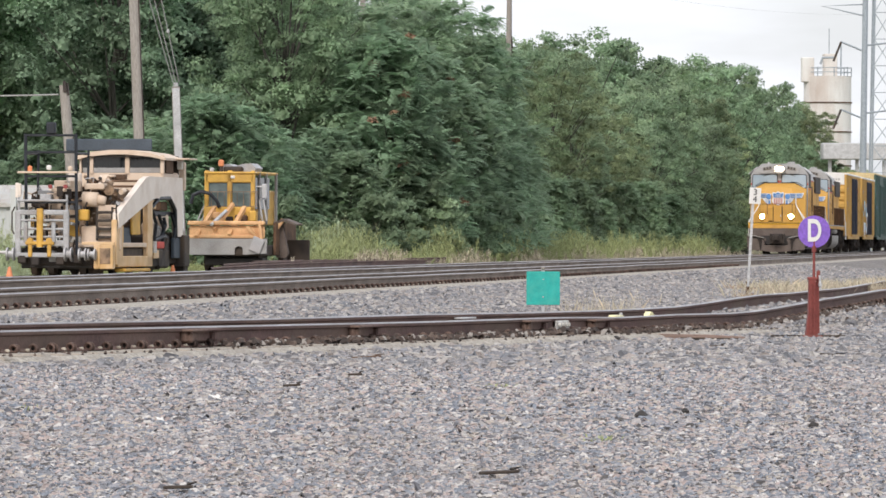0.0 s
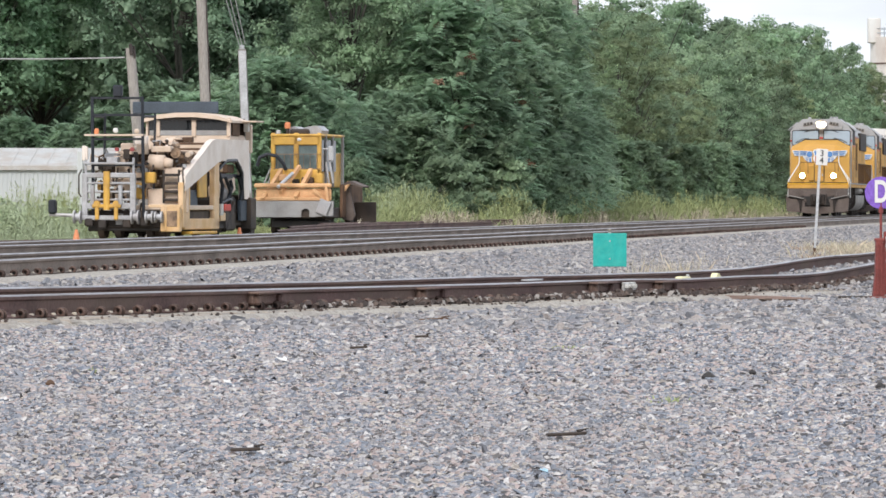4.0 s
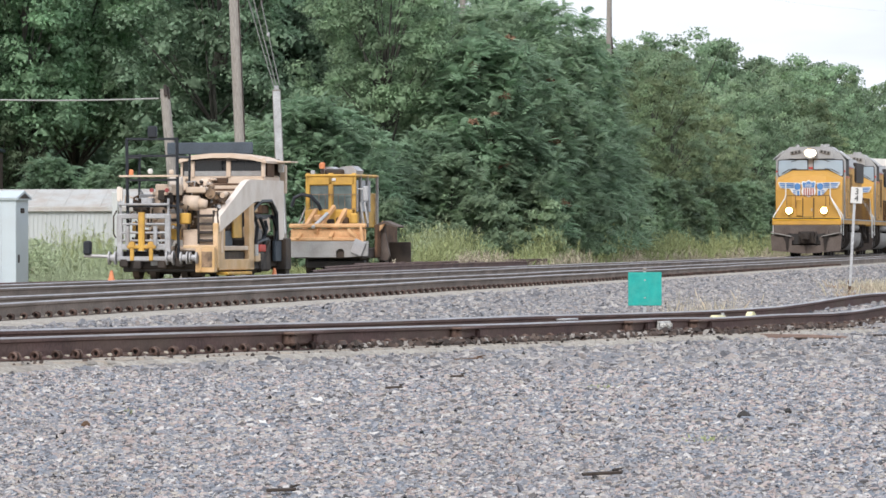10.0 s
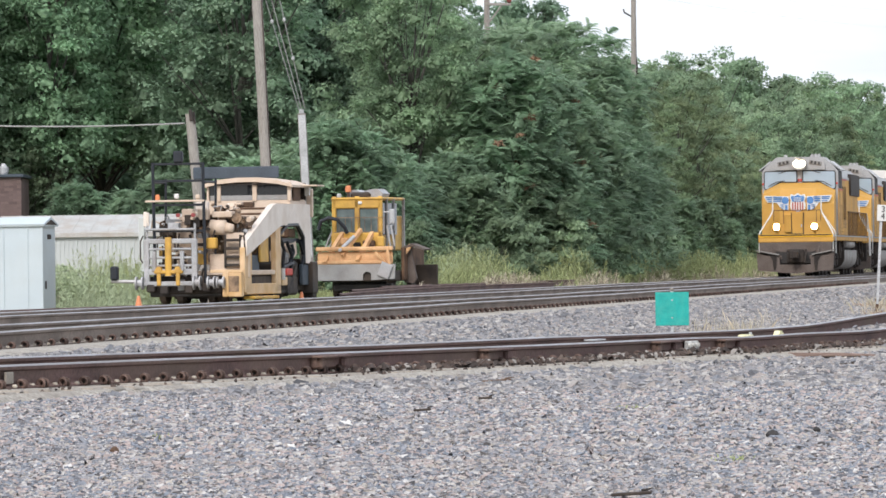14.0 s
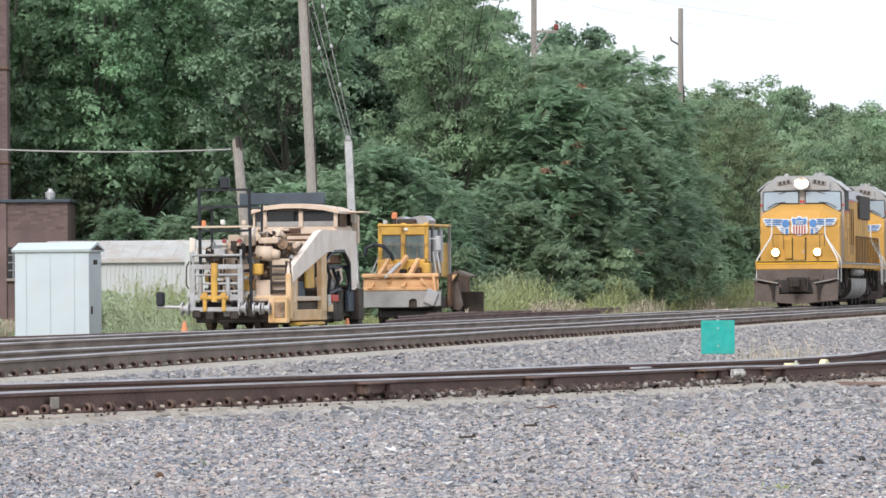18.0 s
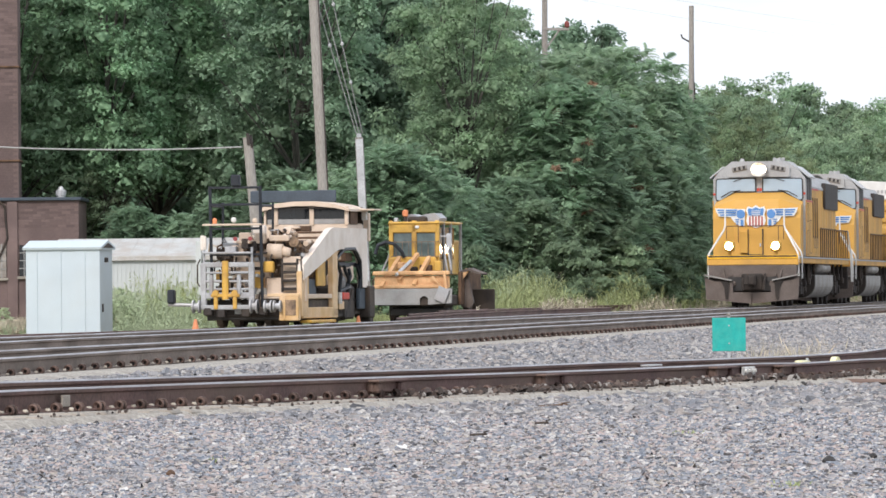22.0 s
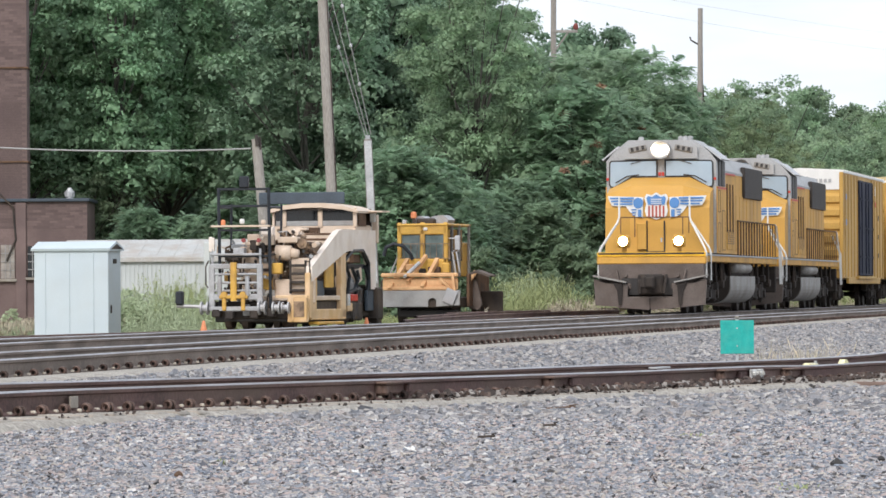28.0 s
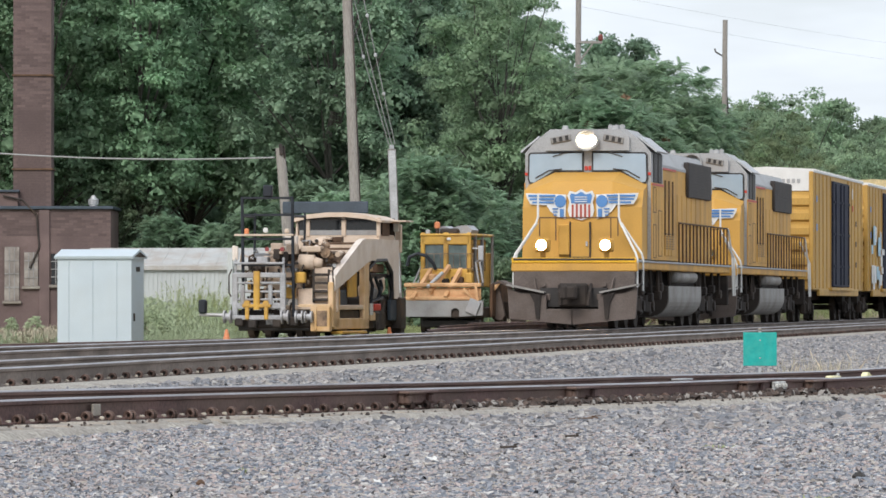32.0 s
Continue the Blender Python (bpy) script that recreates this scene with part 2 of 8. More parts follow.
    hall_roof=mat("hall_roof", (0.473, 0.482, 0.473), 0.6, var=0.1, scale=0.8, dirt=(0.36, 0.29, 0.24), dirt_scale=1.5, dirt_amount=0.6),
    wood_pole=mat("wood_pole", (0.34, 0.32, 0.295), 0.85, var=0.15, scale=1.2, fine=0.25, fine_scale=20, stretch=(3, 3, 0.3), dirt=(0.14, 0.11, 0.09), dirt_amount=0.5),
    wire=mat("wire", (0.36, 0.36, 0.36), 0.6, var=0.05),
    sign_green=mat("sign_green", (0.005, 0.37, 0.33), 0.4, var=0.12, scale=6, fine=0.08, dirt=(0.10, 0.50, 0.42), dirt_scale=9, dirt_amount=0.35, bump=0.02),
    sign_purple=mat("sign_purple", (0.22, 0.11, 0.50), 0.4, var=0.06, scale=6, bump=0.02),
    stand_red=mat("stand_red", (0.215, 0.045, 0.038), 0.65, var=0.2, scale=5, dirt=(0.15, 0.055, 0.045), dirt_amount=0.5),
    bar_black=mat("bar_black", (0.03, 0.03, 0.03), 0.6, var=0),
    # Haze is put into leaf colours: bluer greens, leaf_mid and leaf_far lightened.
    leaf_dark=mat("leaf_dark", (0.250, 0.368, 0.250), 0.6, var=0.38, scale=0.25, fine=0.25, fine_scale=5, island=0.14, each=0.2, hue_each=0.012, bump=0, translucent=0.42),
    leaf_fresh=mat("leaf_fresh", (0.262, 0.410, 0.250), 0.6, var=0.38, scale=0.25, fine=0.25, fine_scale=5, island=0.14, each=0.15, hue_each=0.012, bump=0, translucent=0.42),
    leaf_mid=mat("leaf_mid", (0.268, 0.375, 0.236), 0.6, var=0.38, scale=0.25, fine=0.25, fine_scale=5, island=0.14, each=0.2, hue_each=0.015, bump=0, translucent=0.42),
    leaf_blue=mat("leaf_blue", (0.285, 0.410, 0.266), 0.6, var=0.38, scale=0.3, fine=0.25, fine_scale=5, island=0.14, each=0.2, hue_each=0.015, bump=0, translucent=0.42),
    leaf_light=mat("leaf_light", (0.295, 0.415, 0.262), 0.7, var=0.38, scale=0.3, fine=0.25, fine_scale=5, island=0.14, each=0.12, hue_each=0.01, bump=0, translucent=0.5),
    leaf_far=mat("leaf_far", (0.250, 0.322, 0.186), 0.7, var=0.38, scale=0.3, fine=0.25, fine_scale=5, island=0.14, each=0.3, hue_each=0.025, bump=0, translucent=0.5),
    leaf_red=mat("leaf_red", (0.230, 0.140, 0.085), 0.7, island=0.2, bump=0),
    weed=mat("weed", (0.430, 0.480, 0.240), 0.8, var=0.3, scale=0.5, island=0.12, bump=0, translucent=0.4),
    weed_pale=mat("weed_pale", (0.500, 0.585, 0.385), 0.8, var=0.2, scale=0.5, island=0.25, bump=0, translucent=0.2),
    brown_weed=mat("brown_weed", (0.34, 0.22, 0.15), 0.85, var=0.2, scale=0.5, island=0.3, bump=0),
    dry_grass=mat("dry_grass", (0.56, 0.50, 0.38), 0.8, var=0.15, scale=0.5, island=0.3, bump=0, translucent=0.2),
    plank=mat("plank", (0.26, 0.185, 0.155), 0.9, var=0.2, scale=6, stretch=(0.3, 3, 3)),
    fines=mat("fines", (0.36, 0.335, 0.295), 0.95, var=0.16, scale=2.5, fine=0.4, fine_scale=30, bump=0.6, dirt=(0.28, 0.25, 0.22), dirt_scale=2.0, dirt_amount=0.6),
    flaky_window=mat("flaky_window", (0.34, 0.31, 0.28), 0.8, var=0.3, scale=2, dirt=(0.16, 0.13, 0.12), dirt_scale=1.5, dirt_amount=0.8),
    flaky=mat("flaky", (0.66, 0.66, 0.63), 0.7, var=0.1, fine=0.1, dirt=(0.13, 0.10, 0.08), dirt_scale=14, dirt_amount=1.0),
    bark=mat("bark", (0.075, 0.072, 0.062), 0.9, var=0.3, scale=4, stretch=(3, 3, 0.6)),
    silo=mat("silo", (0.735, 0.74, 0.717), 0.7, var=0.08, scale=0.15, dirt=(0.33, 0.2, 0.13), dirt_scale=0.35, dirt_amount=0.5, bump=0.0, stretch=(1, 1, 0.25)),
    pylon=mat("pylon", (0.33, 0.38, 0.42), 0.6, 0.2, var=0.1),
    yellow_plastic=mat("yellow_plastic", (0.74, 0.70, 0.42), 0.5, var=0.1),
)


def stone_material(name, colours, rough=0.9, dusty=0.25):
    """Loose stones, each with a tint of its own, grained and dusty."""
    m = bpy.data.materials.new(name)
    m.use_nodes = True
    nodes, links = m.node_tree.nodes, m.node_tree.links
    b = nodes["Principled BSDF"]
    b.inputs["Roughness"].default_value = rough
    g = nodes.new("ShaderNodeNewGeometry")
    ramp = nodes.new("ShaderNodeValToRGB")
    ramp.color_ramp.interpolation = "CONSTANT"
    while len(ramp.color_ramp.elements) < len(colours):
        ramp.color_ramp.elements.new(0.5)
    for i, c in enumerate(colours):
        ramp.color_ramp.elements[i].position = i / len(colours)
        ramp.color_ramp.elements[i].color = (*c, 1)
    links.new(g.outputs["Random Per Island"], ramp.inputs["Fac"])
    co = nodes.new("ShaderNodeTexCoord")
    big, small = nodes.new("ShaderNodeTexNoise"), nodes.new("ShaderNodeTexNoise")
    big.inputs["Scale"].default_value, small.inputs["Scale"].default_value = 0.5, 70
    for n in (big, small):
        links.new(co.outputs["Object"], n.inputs["Vector"])
    dust = nodes.new("ShaderNodeMix")
    dust.data_type = "RGBA"
    dust.inputs["B"].default_value = (0.31, 0.282, 0.262, 1)
    r = nodes.new("ShaderNodeMapRange")
    r.inputs["From Min"].default_value, r.inputs["From Max"].default_value = 0.40, 0.70
    r.inputs["To Max"].default_value = dusty
    links.new(big.outputs["Fac"], r.inputs["Value"])
    links.new(r.outputs["Result"], dust.inputs["Factor"])
    links.new(ramp.outputs["Color"], dust.inputs["A"])
    hsv = nodes.new("ShaderNodeHueSaturation")
    v = nodes.new("ShaderNodeMapRange")
    v.inputs["From Min"].default_value, v.inputs["From Max"].default_value = 0.3, 0.7
    v.inputs["To Min"].default_value, v.inputs["To Max"].default_value = 0.85, 1.15
    links.new(small.outputs["Fac"], v.inputs["Value"])
    links.new(v.outputs["Result"], hsv.inputs["Value"])
    links.new(dust.outputs["Result"], hsv.inputs["Color"])
    links.new(hsv.outputs["Color"], b.inputs["Base Color"])
    bp = nodes.new("ShaderNodeBump")
    bp.inputs["Strength"].default_value, bp.inputs["Distance"].default_value = 0.3, 0.01
    links.new(small.outputs["Fac"], bp.inputs["Height"])
    links.new(bp.outputs["Normal"], b.inputs["Normal"])
    return m


STONE_TINTS = [(0.338, 0.333, 0.347), (0.207, 0.232, 0.275), (0.428, 0.358, 0.344), (0.269, 0.284, 0.315), (0.441, 0.405, 0.366), (0.121, 0.128, 0.151), (0.552, 0.541, 0.533), (0.280, 0.290, 0.322),
               (0.420, 0.363, 0.348), (0.217, 0.250, 0.297), (0.099, 0.096, 0.099), (0.423, 0.410, 0.414)]
M["stone"] = stone_material("stone", STONE_TINTS)
M["stained"] = stone_material("stained", [(0.07, 0.05, 0.042), (0.13, 0.10, 0.085), (0.05, 0.04, 0.036), (0.30, 0.28, 0.26), (0.085, 0.062, 0.052), (0.06, 0.045, 0.04)], dusty=0.0)
M["ballast"] = stone_material("ballast", [(0.30, 0.30, 0.31), (0.19, 0.205, 0.23), (0.36, 0.345, 0.335), (0.235, 0.24, 0.262), (0.44, 0.425, 0.41), (0.14, 0.145, 0.16), (0.27, 0.27, 0.285), (0.33, 0.30, 0.285)])


# ------------------------------------------------------------------ mesh kit
class Kit:
    """Collects boxes, rods, prisms and plates for one mesh."""

    def __init__(self):
        self.v, self.f = [], []

    def add(self, verts, faces):
        n = len(self.v)
        self.v.extend(verts)
        self.f.extend([tuple(i + n for i in f) for f in faces])
        return self

    def box(self, x, y, z, sx, sy, sz, c=0.0):
        """Centre and size; c is a chamfer on all edges."""
        a, b, h = sx / 2, sy / 2, sz / 2
        if not c:
            vs = [(x + i * a, y + j * b, z + k * h) for i in (-1, 1) for j in (-1, 1) for k in (-1, 1)]
            return self.add(vs, [(0, 1, 3, 2), (4, 6, 7, 5), (0, 4, 5, 1), (2, 3, 7, 6), (0, 2, 6, 4), (1, 5, 7, 3)])
        c = min(c, a * 0.9, b * 0.9, h * 0.9)
        ring = [(a - c, b), (-(a - c), b), (-a, b - c), (-a, -(b - c)), (-(a - c), -b), (a - c, -b), (a, -(b - c)), (a, b - c)]
        small = [(a - c, b - c), (-(a - c), b - c), (-(a - c), b - c), (-(a - c), -(b - c)), (-(a - c), -(b - c)), (a - c, -(b - c)), (a - c, -(b - c)), (a - c, b - c)]
        vs = []
        for pts, zz in ((small, -h), (ring, -h + c), (ring, h - c), (small, h)):
            vs += [(x + p[0], y + p[1], z + zz) for p in pts]
        fs = [tuple(range(7, -1, -1)), tuple(range(24, 32))]
        for r in range(3):
            for i in range(8):
                j = (i + 1) % 8
                fs.append((r * 8 + i, r * 8 + j, r * 8 + 8 + j, r * 8 + 8 + i))
        return self.add(vs, fs)

    def rod(self, p, q, r, n=8, r2=None):
        p, q = Vector(p), Vector(q)
        d = (q - p)
        if d.length < 1e-6:
            return self
        d.normalize()
        s = d.orthogonal().normalized()
        t = d.cross(s)
        r2 = r if r2 is None else r2
        vs = [tuple(p + (s * math.cos(6.28318 * i / n) + t * math.sin(6.28318 * i / n)) * r) for i in range(n)]
        vs += [tuple(q + (s * math.cos(6.28318 * i / n) + t * math.sin(6.28318 * i / n)) * r2) for i in range(n)]
        fs = [(i, (i + 1) % n, n + (i + 1) % n, n + i) for i in range(n)] + [tuple(range(n - 1, -1, -1)), tuple(range(n, 2 * n))]
        return self.add(vs, fs)

    def pipe(self, pts, r, n=6):
        """One bent tube through the points."""
        pts = [Vector(p) for p in pts]
        vs, s = [], None
        for i, p in enumerate(pts):
            d = (pts[min(i + 1, len(pts) - 1)] - pts[max(i - 1, 0)]).normalized()
            s = d.orthogonal().normalized() if s is None else (s - d * s.dot(d)).normalized()
            t = d.cross(s)
            vs += [tuple(p + (s * math.cos(6.28318 * j / n) + t * math.sin(6.28318 * j / n)) * r) for j in range(n)]
        fs = [(i * n + j, i * n + (j + 1) % n, i * n + n + (j + 1) % n, i * n + n + j) for i in range(len(pts) - 1) for j in range(n)]
        return self.add(vs, fs + [tuple(range(n - 1, -1, -1)), tuple(range((len(pts) - 1) * n, len(pts) * n))])

    def prism(self, outline, axis, lo, hi):
        """Closed outline of (u, v) pushed along an axis from lo to hi. x: (y, z); y: (x, z); z: (x, y)."""
        n = len(outline)

        def at(p, w):
            return {"x": (w, p[0], p[1]), "y": (p[0], w, p[1]), "z": (p[0], p[1], w)}[axis]
        vs = [at(p, lo) for p in outline] + [at(p, hi) for p in outline]
        fs = [tuple(range(n)), tuple(range(2 * n - 1, n - 1, -1))] + [(i, n + i, n + (i + 1) % n, (i + 1) % n) for i in range(n)]
        return self.add(vs, fs)

    def lathe(self, profile, x, y, n=12):
        """Profile of (radius, z) turned about the upright at x, y."""
        vs = [(x + r * math.cos(6.28318 * i / n), y + r * math.sin(6.28318 * i / n), z) for r, z in profile for i in range(n)]
        fs = []
        for k in range(len(profile) - 1):
            for i in range(n):
                j = (i + 1) % n
                fs.append((k * n + i, k * n + j, k * n + n + j, k * n + n + i))
        return self.add(vs, fs + [tuple(range(n - 1, -1, -1)), tuple(range((len(profile) - 1) * n, len(profile) * n))])

    def mesh(self, name, material, smooth=False):
        me = bpy.data.meshes.new(name)
        me.from_pydata(self.v, [], self.f)
        bm = bmesh.new()
        bm.from_mesh(me)
        bmesh.ops.recalc_face_normals(bm, faces=bm.faces)
        bm.to_mesh(me)
        bm.free()
        me.materials.append(material)
        if smooth:
            me.polygons.foreach_set("use_smooth", [True] * len(me.polygons))
        return me


def part(name, kit, material, parent=None, label="", smooth=False):
    """One mesh object under a thing or a part."""
    ob = new(name, kit.mesh(name, material, smooth))
    if parent is not None:
        ob.parent = parent
    return tagged(ob, label)


def piece(name, mesh, parent, m=None):
    ob = new(name, mesh)
    ob.parent = parent
    if m is not None:
        ob.matrix_basis = m
    return ob


def thing(name, m, label, category, group="", kind=""):
    ob = new(name)
    ob.empty_display_size = 0.3
    ob.matrix_basis = m
    return tagged(ob, label, category, group, kind)


def raw_mesh(name, verts, faces, material, smooth=False):
    """A mesh from whole arrays: verts (n, 3), faces (m, k)."""
    me = bpy.data.meshes.new(name)
    verts, faces = np.asarray(verts, np.float32), np.asarray(faces, np.int32)
    k = faces.shape[1]
    me.vertices.add(len(verts))
    me.vertices.foreach_set("co", verts.ravel())
    me.loops.add(faces.size)
    me.loops.foreach_set("vertex_index", faces.ravel())
    me.polygons.add(len(faces))
    me.polygons.foreach_set("loop_start", np.arange(0, faces.size, k, dtype=np.int32))
    me.polygons.foreach_set("loop_total", np.full(len(faces), k, np.int32))
    me.polygons.foreach_set("use_smooth", np.full(len(faces), smooth))
    me.update(calc_edges=True)
    me.materials.append(material)
    return me


def words(name, text, size, material, parent, m, label="", bold=0.0):
    """Flat lettering of the built-in font, turned into a mesh."""
    cu = bpy.data.curves.new(name, "FONT")
    cu.body, cu.size, cu.extrude, cu.align_x, cu.align_y = text, size, 0.004, "CENTER", "CENTER"
    cu.offset = bold
    tmp = bpy.data.objects.new(name, cu)
    scene.collection.objects.link(tmp)
    me = bpy.data.meshes.new_from_object(tmp.evaluated_get(bpy.context.evaluated_depsgraph_get()))
    bpy.data.objects.remove(tmp)
    me.materials.clear()
    me.materials.append(material)
    ob = new(name, me)
    ob.parent = parent
    ob.matrix_basis = m
    return tagged(ob, label)


# ------------------------------------------------------------------ plan: two straight main tracks, a siding in front, a spur behind
MAIN = math.atan(0.160)                     # heading of the mains from straight ahead
SIN, COS = math.sin(MAIN), math.cos(MAIN)
Y_T2, Y_T1 = 113.0, 86.0                   # where each main's centre line meets x = 0
RAIL_H = 0.186
MAIN_TOP = 0.32                             # rail top of the mains
GAUGE = 1.505                               # between rail centres


def main_q(x, y):
    """Metres from the far main's centre line, positive towards the camera's side."""
    return x * COS - (y - Y_T2) * SIN


def siding_line():
    """Centre line of the siding: straight, then easing round to run beside the mains."""
    pts, x, y, h = [], 0.348 * (38.0 - 53.5), 38.0, math.atan(0.348)
    while y < 420:
        pts.append((x, y, h))
        if 67.6 < y < 92.4:
            h = max(h - radians(0.21), MAIN)
        x, y = x + 0.508 * math.sin(h), y + 0.508 * math.cos(h)
    return pts


SIDING = siding_line()
SID_Y = np.array([p[1] for p in SIDING])
SID_X = np.array([p[0] for p in SIDING])


def near_top(y):
    """Top of the siding's near rail, low at the joints and lifted past the derail."""
    return float(np.interp(y, (38, 42.9, 46.5, 56.9, 61.9, 64.3, 66.7, 69.4, 71, 72.7, 75.1, 77, 80, 90, 124, 420), (0.222, 0.22, 0.2, 0.13, 0.112, 0.082, 0.087, 0.070, 0.092, 0.138, 0.196, 0.225, 0.272, 0.29, 0.25, 0.22)))


def far_top(y):
    return float(np.interp(y, (38, 42.9, 46.5, 56.9, 61.9, 66, 70, 73, 75, 77, 79, 82, 86, 92.7, 108, 420), (0.247, 0.245, 0.225, 0.155, 0.14, 0.112, 0.098, 0.107, 0.141, 0.182, 0.21, 0.209, 0.224, 0.21, 0.22, 0.22)))


def siding_top(y):
    return min(near_top(y), far_top(y) + 0.03)


def ground_z(x, y):
    q = main_q(x, y)
    base = np.interp(y, (-60, 0, 16.5, 28, 36.3, 42.9, 46.5, 56.9, 61.9, 68.5, 74.2, 86.6, 107, 165, 5000),
                     (-0.7, -0.62, -0.36, -0.21, -0.10, -0.03, -0.05, -0.12, -0.14, -0.175, -0.15, -0.08, -0.07, -0.08, -0.08))
    base = np.where(q < -4.5, np.minimum(base, -0.17), base)
    bed = np.interp(q, (-6.0, -2.2, 6.2, 8.6), (-0.17, 0.085, 0.085, -0.12))
    inside = (q > -6.0) & (q < 8.6)
    low = np.where(inside, np.maximum(bed, base), base)
    # the siding's own bank of stones past the derail
    r = np.abs(x - np.interp(y, SID_Y, SID_X))
    crest = np.interp(y, (64, 69.4, 72.7, 75.1, 77, 80, 90, 124, 420), (-0.3, -0.115, -0.055, 0.005, 0.03, 0.055, 0.055, 0.03, 0.0))
    bank = crest - 0.34 * np.maximum(0, r - 1.35)
    side = x - np.interp(y, SID_Y, SID_X)
    swale = 0.04 * np.clip((side - 1.45) / 0.5, 0, 1) * np.clip((7.5 - side) / 4, 0, 1) * np.clip((y - 40) / 8, 0, 1) * np.clip((76 - y) / 8, 0, 1)
    low = low - swale
    return np.where((y > 64) & (y < 420), np.maximum(low, bank), low)


def build_ground():
    ys = np.concatenate([np.arange(-60, 20, 4.0), np.arange(20, 62, 1.0), np.arange(62, 110, 0.5), np.arange(110, 300, 2.5), 300 * 1.045 ** np.arange(0, 64)])
    u = np.concatenate([-np.geomspace(6, 0.13, 26), np.arange(-0.12, 0.0, 0.0028), np.arange(0.0, 0.121, 0.0014), np.geomspace(0.13, 6, 26)])
    yy, uu = np.meshgrid(ys, u, indexing="ij")
    xx = uu * (yy + 70)
    zz = ground_z(xx, yy)
    n, k = yy.shape
    idx = np.arange(n * k).reshape(n, k)
    faces = np.stack([idx[:-1, :-1], idx[:-1, 1:], idx[1:, 1:], idx[1:, :-1]], -1).reshape(-1, 4)
    me = raw_mesh("ground", np.stack([xx, yy, zz], -1).reshape(-1, 3), faces, M["gravel"], True)
    me.materials.append(M["dirt_ground"])
    cx = xx.reshape(-1)[faces].mean(1)
    cy = yy.reshape(-1)[faces].mean(1)
    q = main_q(cx, cy)
    me.polygons.foreach_set("material_index", np.where((q < -4.2) | (cy > 600) | (np.abs(cx) > 300), 1, 0).astype(np.int32))
    tagged(new("ground", me), "gray crushed stone yard with weedy dirt behind the tracks", "ground", kind="structure")


build_ground()

RAIL_OUT = [(-0.075, 0), (0.075, 0), (0.075, 0.012), (0.012, 0.032), (0.009, 0.045), (0.009, 0.135), (0.035, 0.147), (0.037, 0.172), (0.03, 0.183),
            (0.015, 0.186), (-0.015, 0.186), (-0.03, 0.183), (-0.037, 0.172), (-0.035, 0.147), (-0.009, 0.135), (-0.009, 0.045), (-0.012, 0.032), (-0.075, 0.012)]


def rail_mesh(path, side_mat, head_mat):
    """path: (x, y, z of the rail's foot, heading)."""
    n = len(RAIL_OUT)
    vs, fs, mi = [], [], []
    for x, y, z, h in path:
        vs += [(x + o * math.cos(h), y - o * math.sin(h), z + w) for o, w in RAIL_OUT]
    for r in range(len(path) - 1):
        for i in range(n):
            j = (i + 1) % n
            fs.append((r * n + i, r * n + j, r * n + n + j, r * n + n + i))
            mi.append(1 if 7 <= i <= 11 else 0)
    me = raw_mesh("rail", vs, fs, side_mat)
    me.materials.append(head_mat)
    me.polygons.foreach_set("material_index", mi)
    return me


TIE = Kit().box(0, 0, -0.09, 2.6, 0.26, 0.18, 0.025).mesh("tie", M["concrete"])


def clip_kit():
    """A sprung rail clip: a coil seen end on, with a pale insulator beside it."""
    k = Kit()
    for y in (-0.03, 0.03):
        k.pipe([(0.034 + 0.030 * math.cos(a * 0.6283), y, 0.028 + 0.030 * math.sin(a * 0.6283)) for a in range(-2, 8)], 0.014, 5)
    k.pipe([(0.002, -0.03, 0.04), (0.03, 0.0, 0.06), (0.05, 0.03, 0.055)], 0.013, 5)
    return k


CLIP = clip_kit()
n_rim = len(CLIP.f)
# Black disc inside the coil stands in for its shaded hole.
CLIP.rod((0.034, 0.012, 0.026), (0.034, 0.03, 0.026), 0.027, 8)
n_dark = len(CLIP.f)
CLIP.box(0.012, -0.13, 0.014, 0.034, 0.05, 0.028, 0.008)
CLIP_ME = CLIP.mesh("clip", M["clip"])
CLIP_ME.materials.append(M["loco_black"])
CLIP_ME.materials.append(M["insulator"])
CLIP_ME.polygons.foreach_set("material_index", [0 if i < n_rim else 1 if i < n_dark else 2 for i in range(len(CLIP.f))])
CLIP_V, CLIP_F = np.array(CLIP.v), [tuple(f) for f in CLIP.f]


def merged(kit, kv, kf, m):
    kit.add([tuple(m @ Vector(v)) for v in kv], kf)


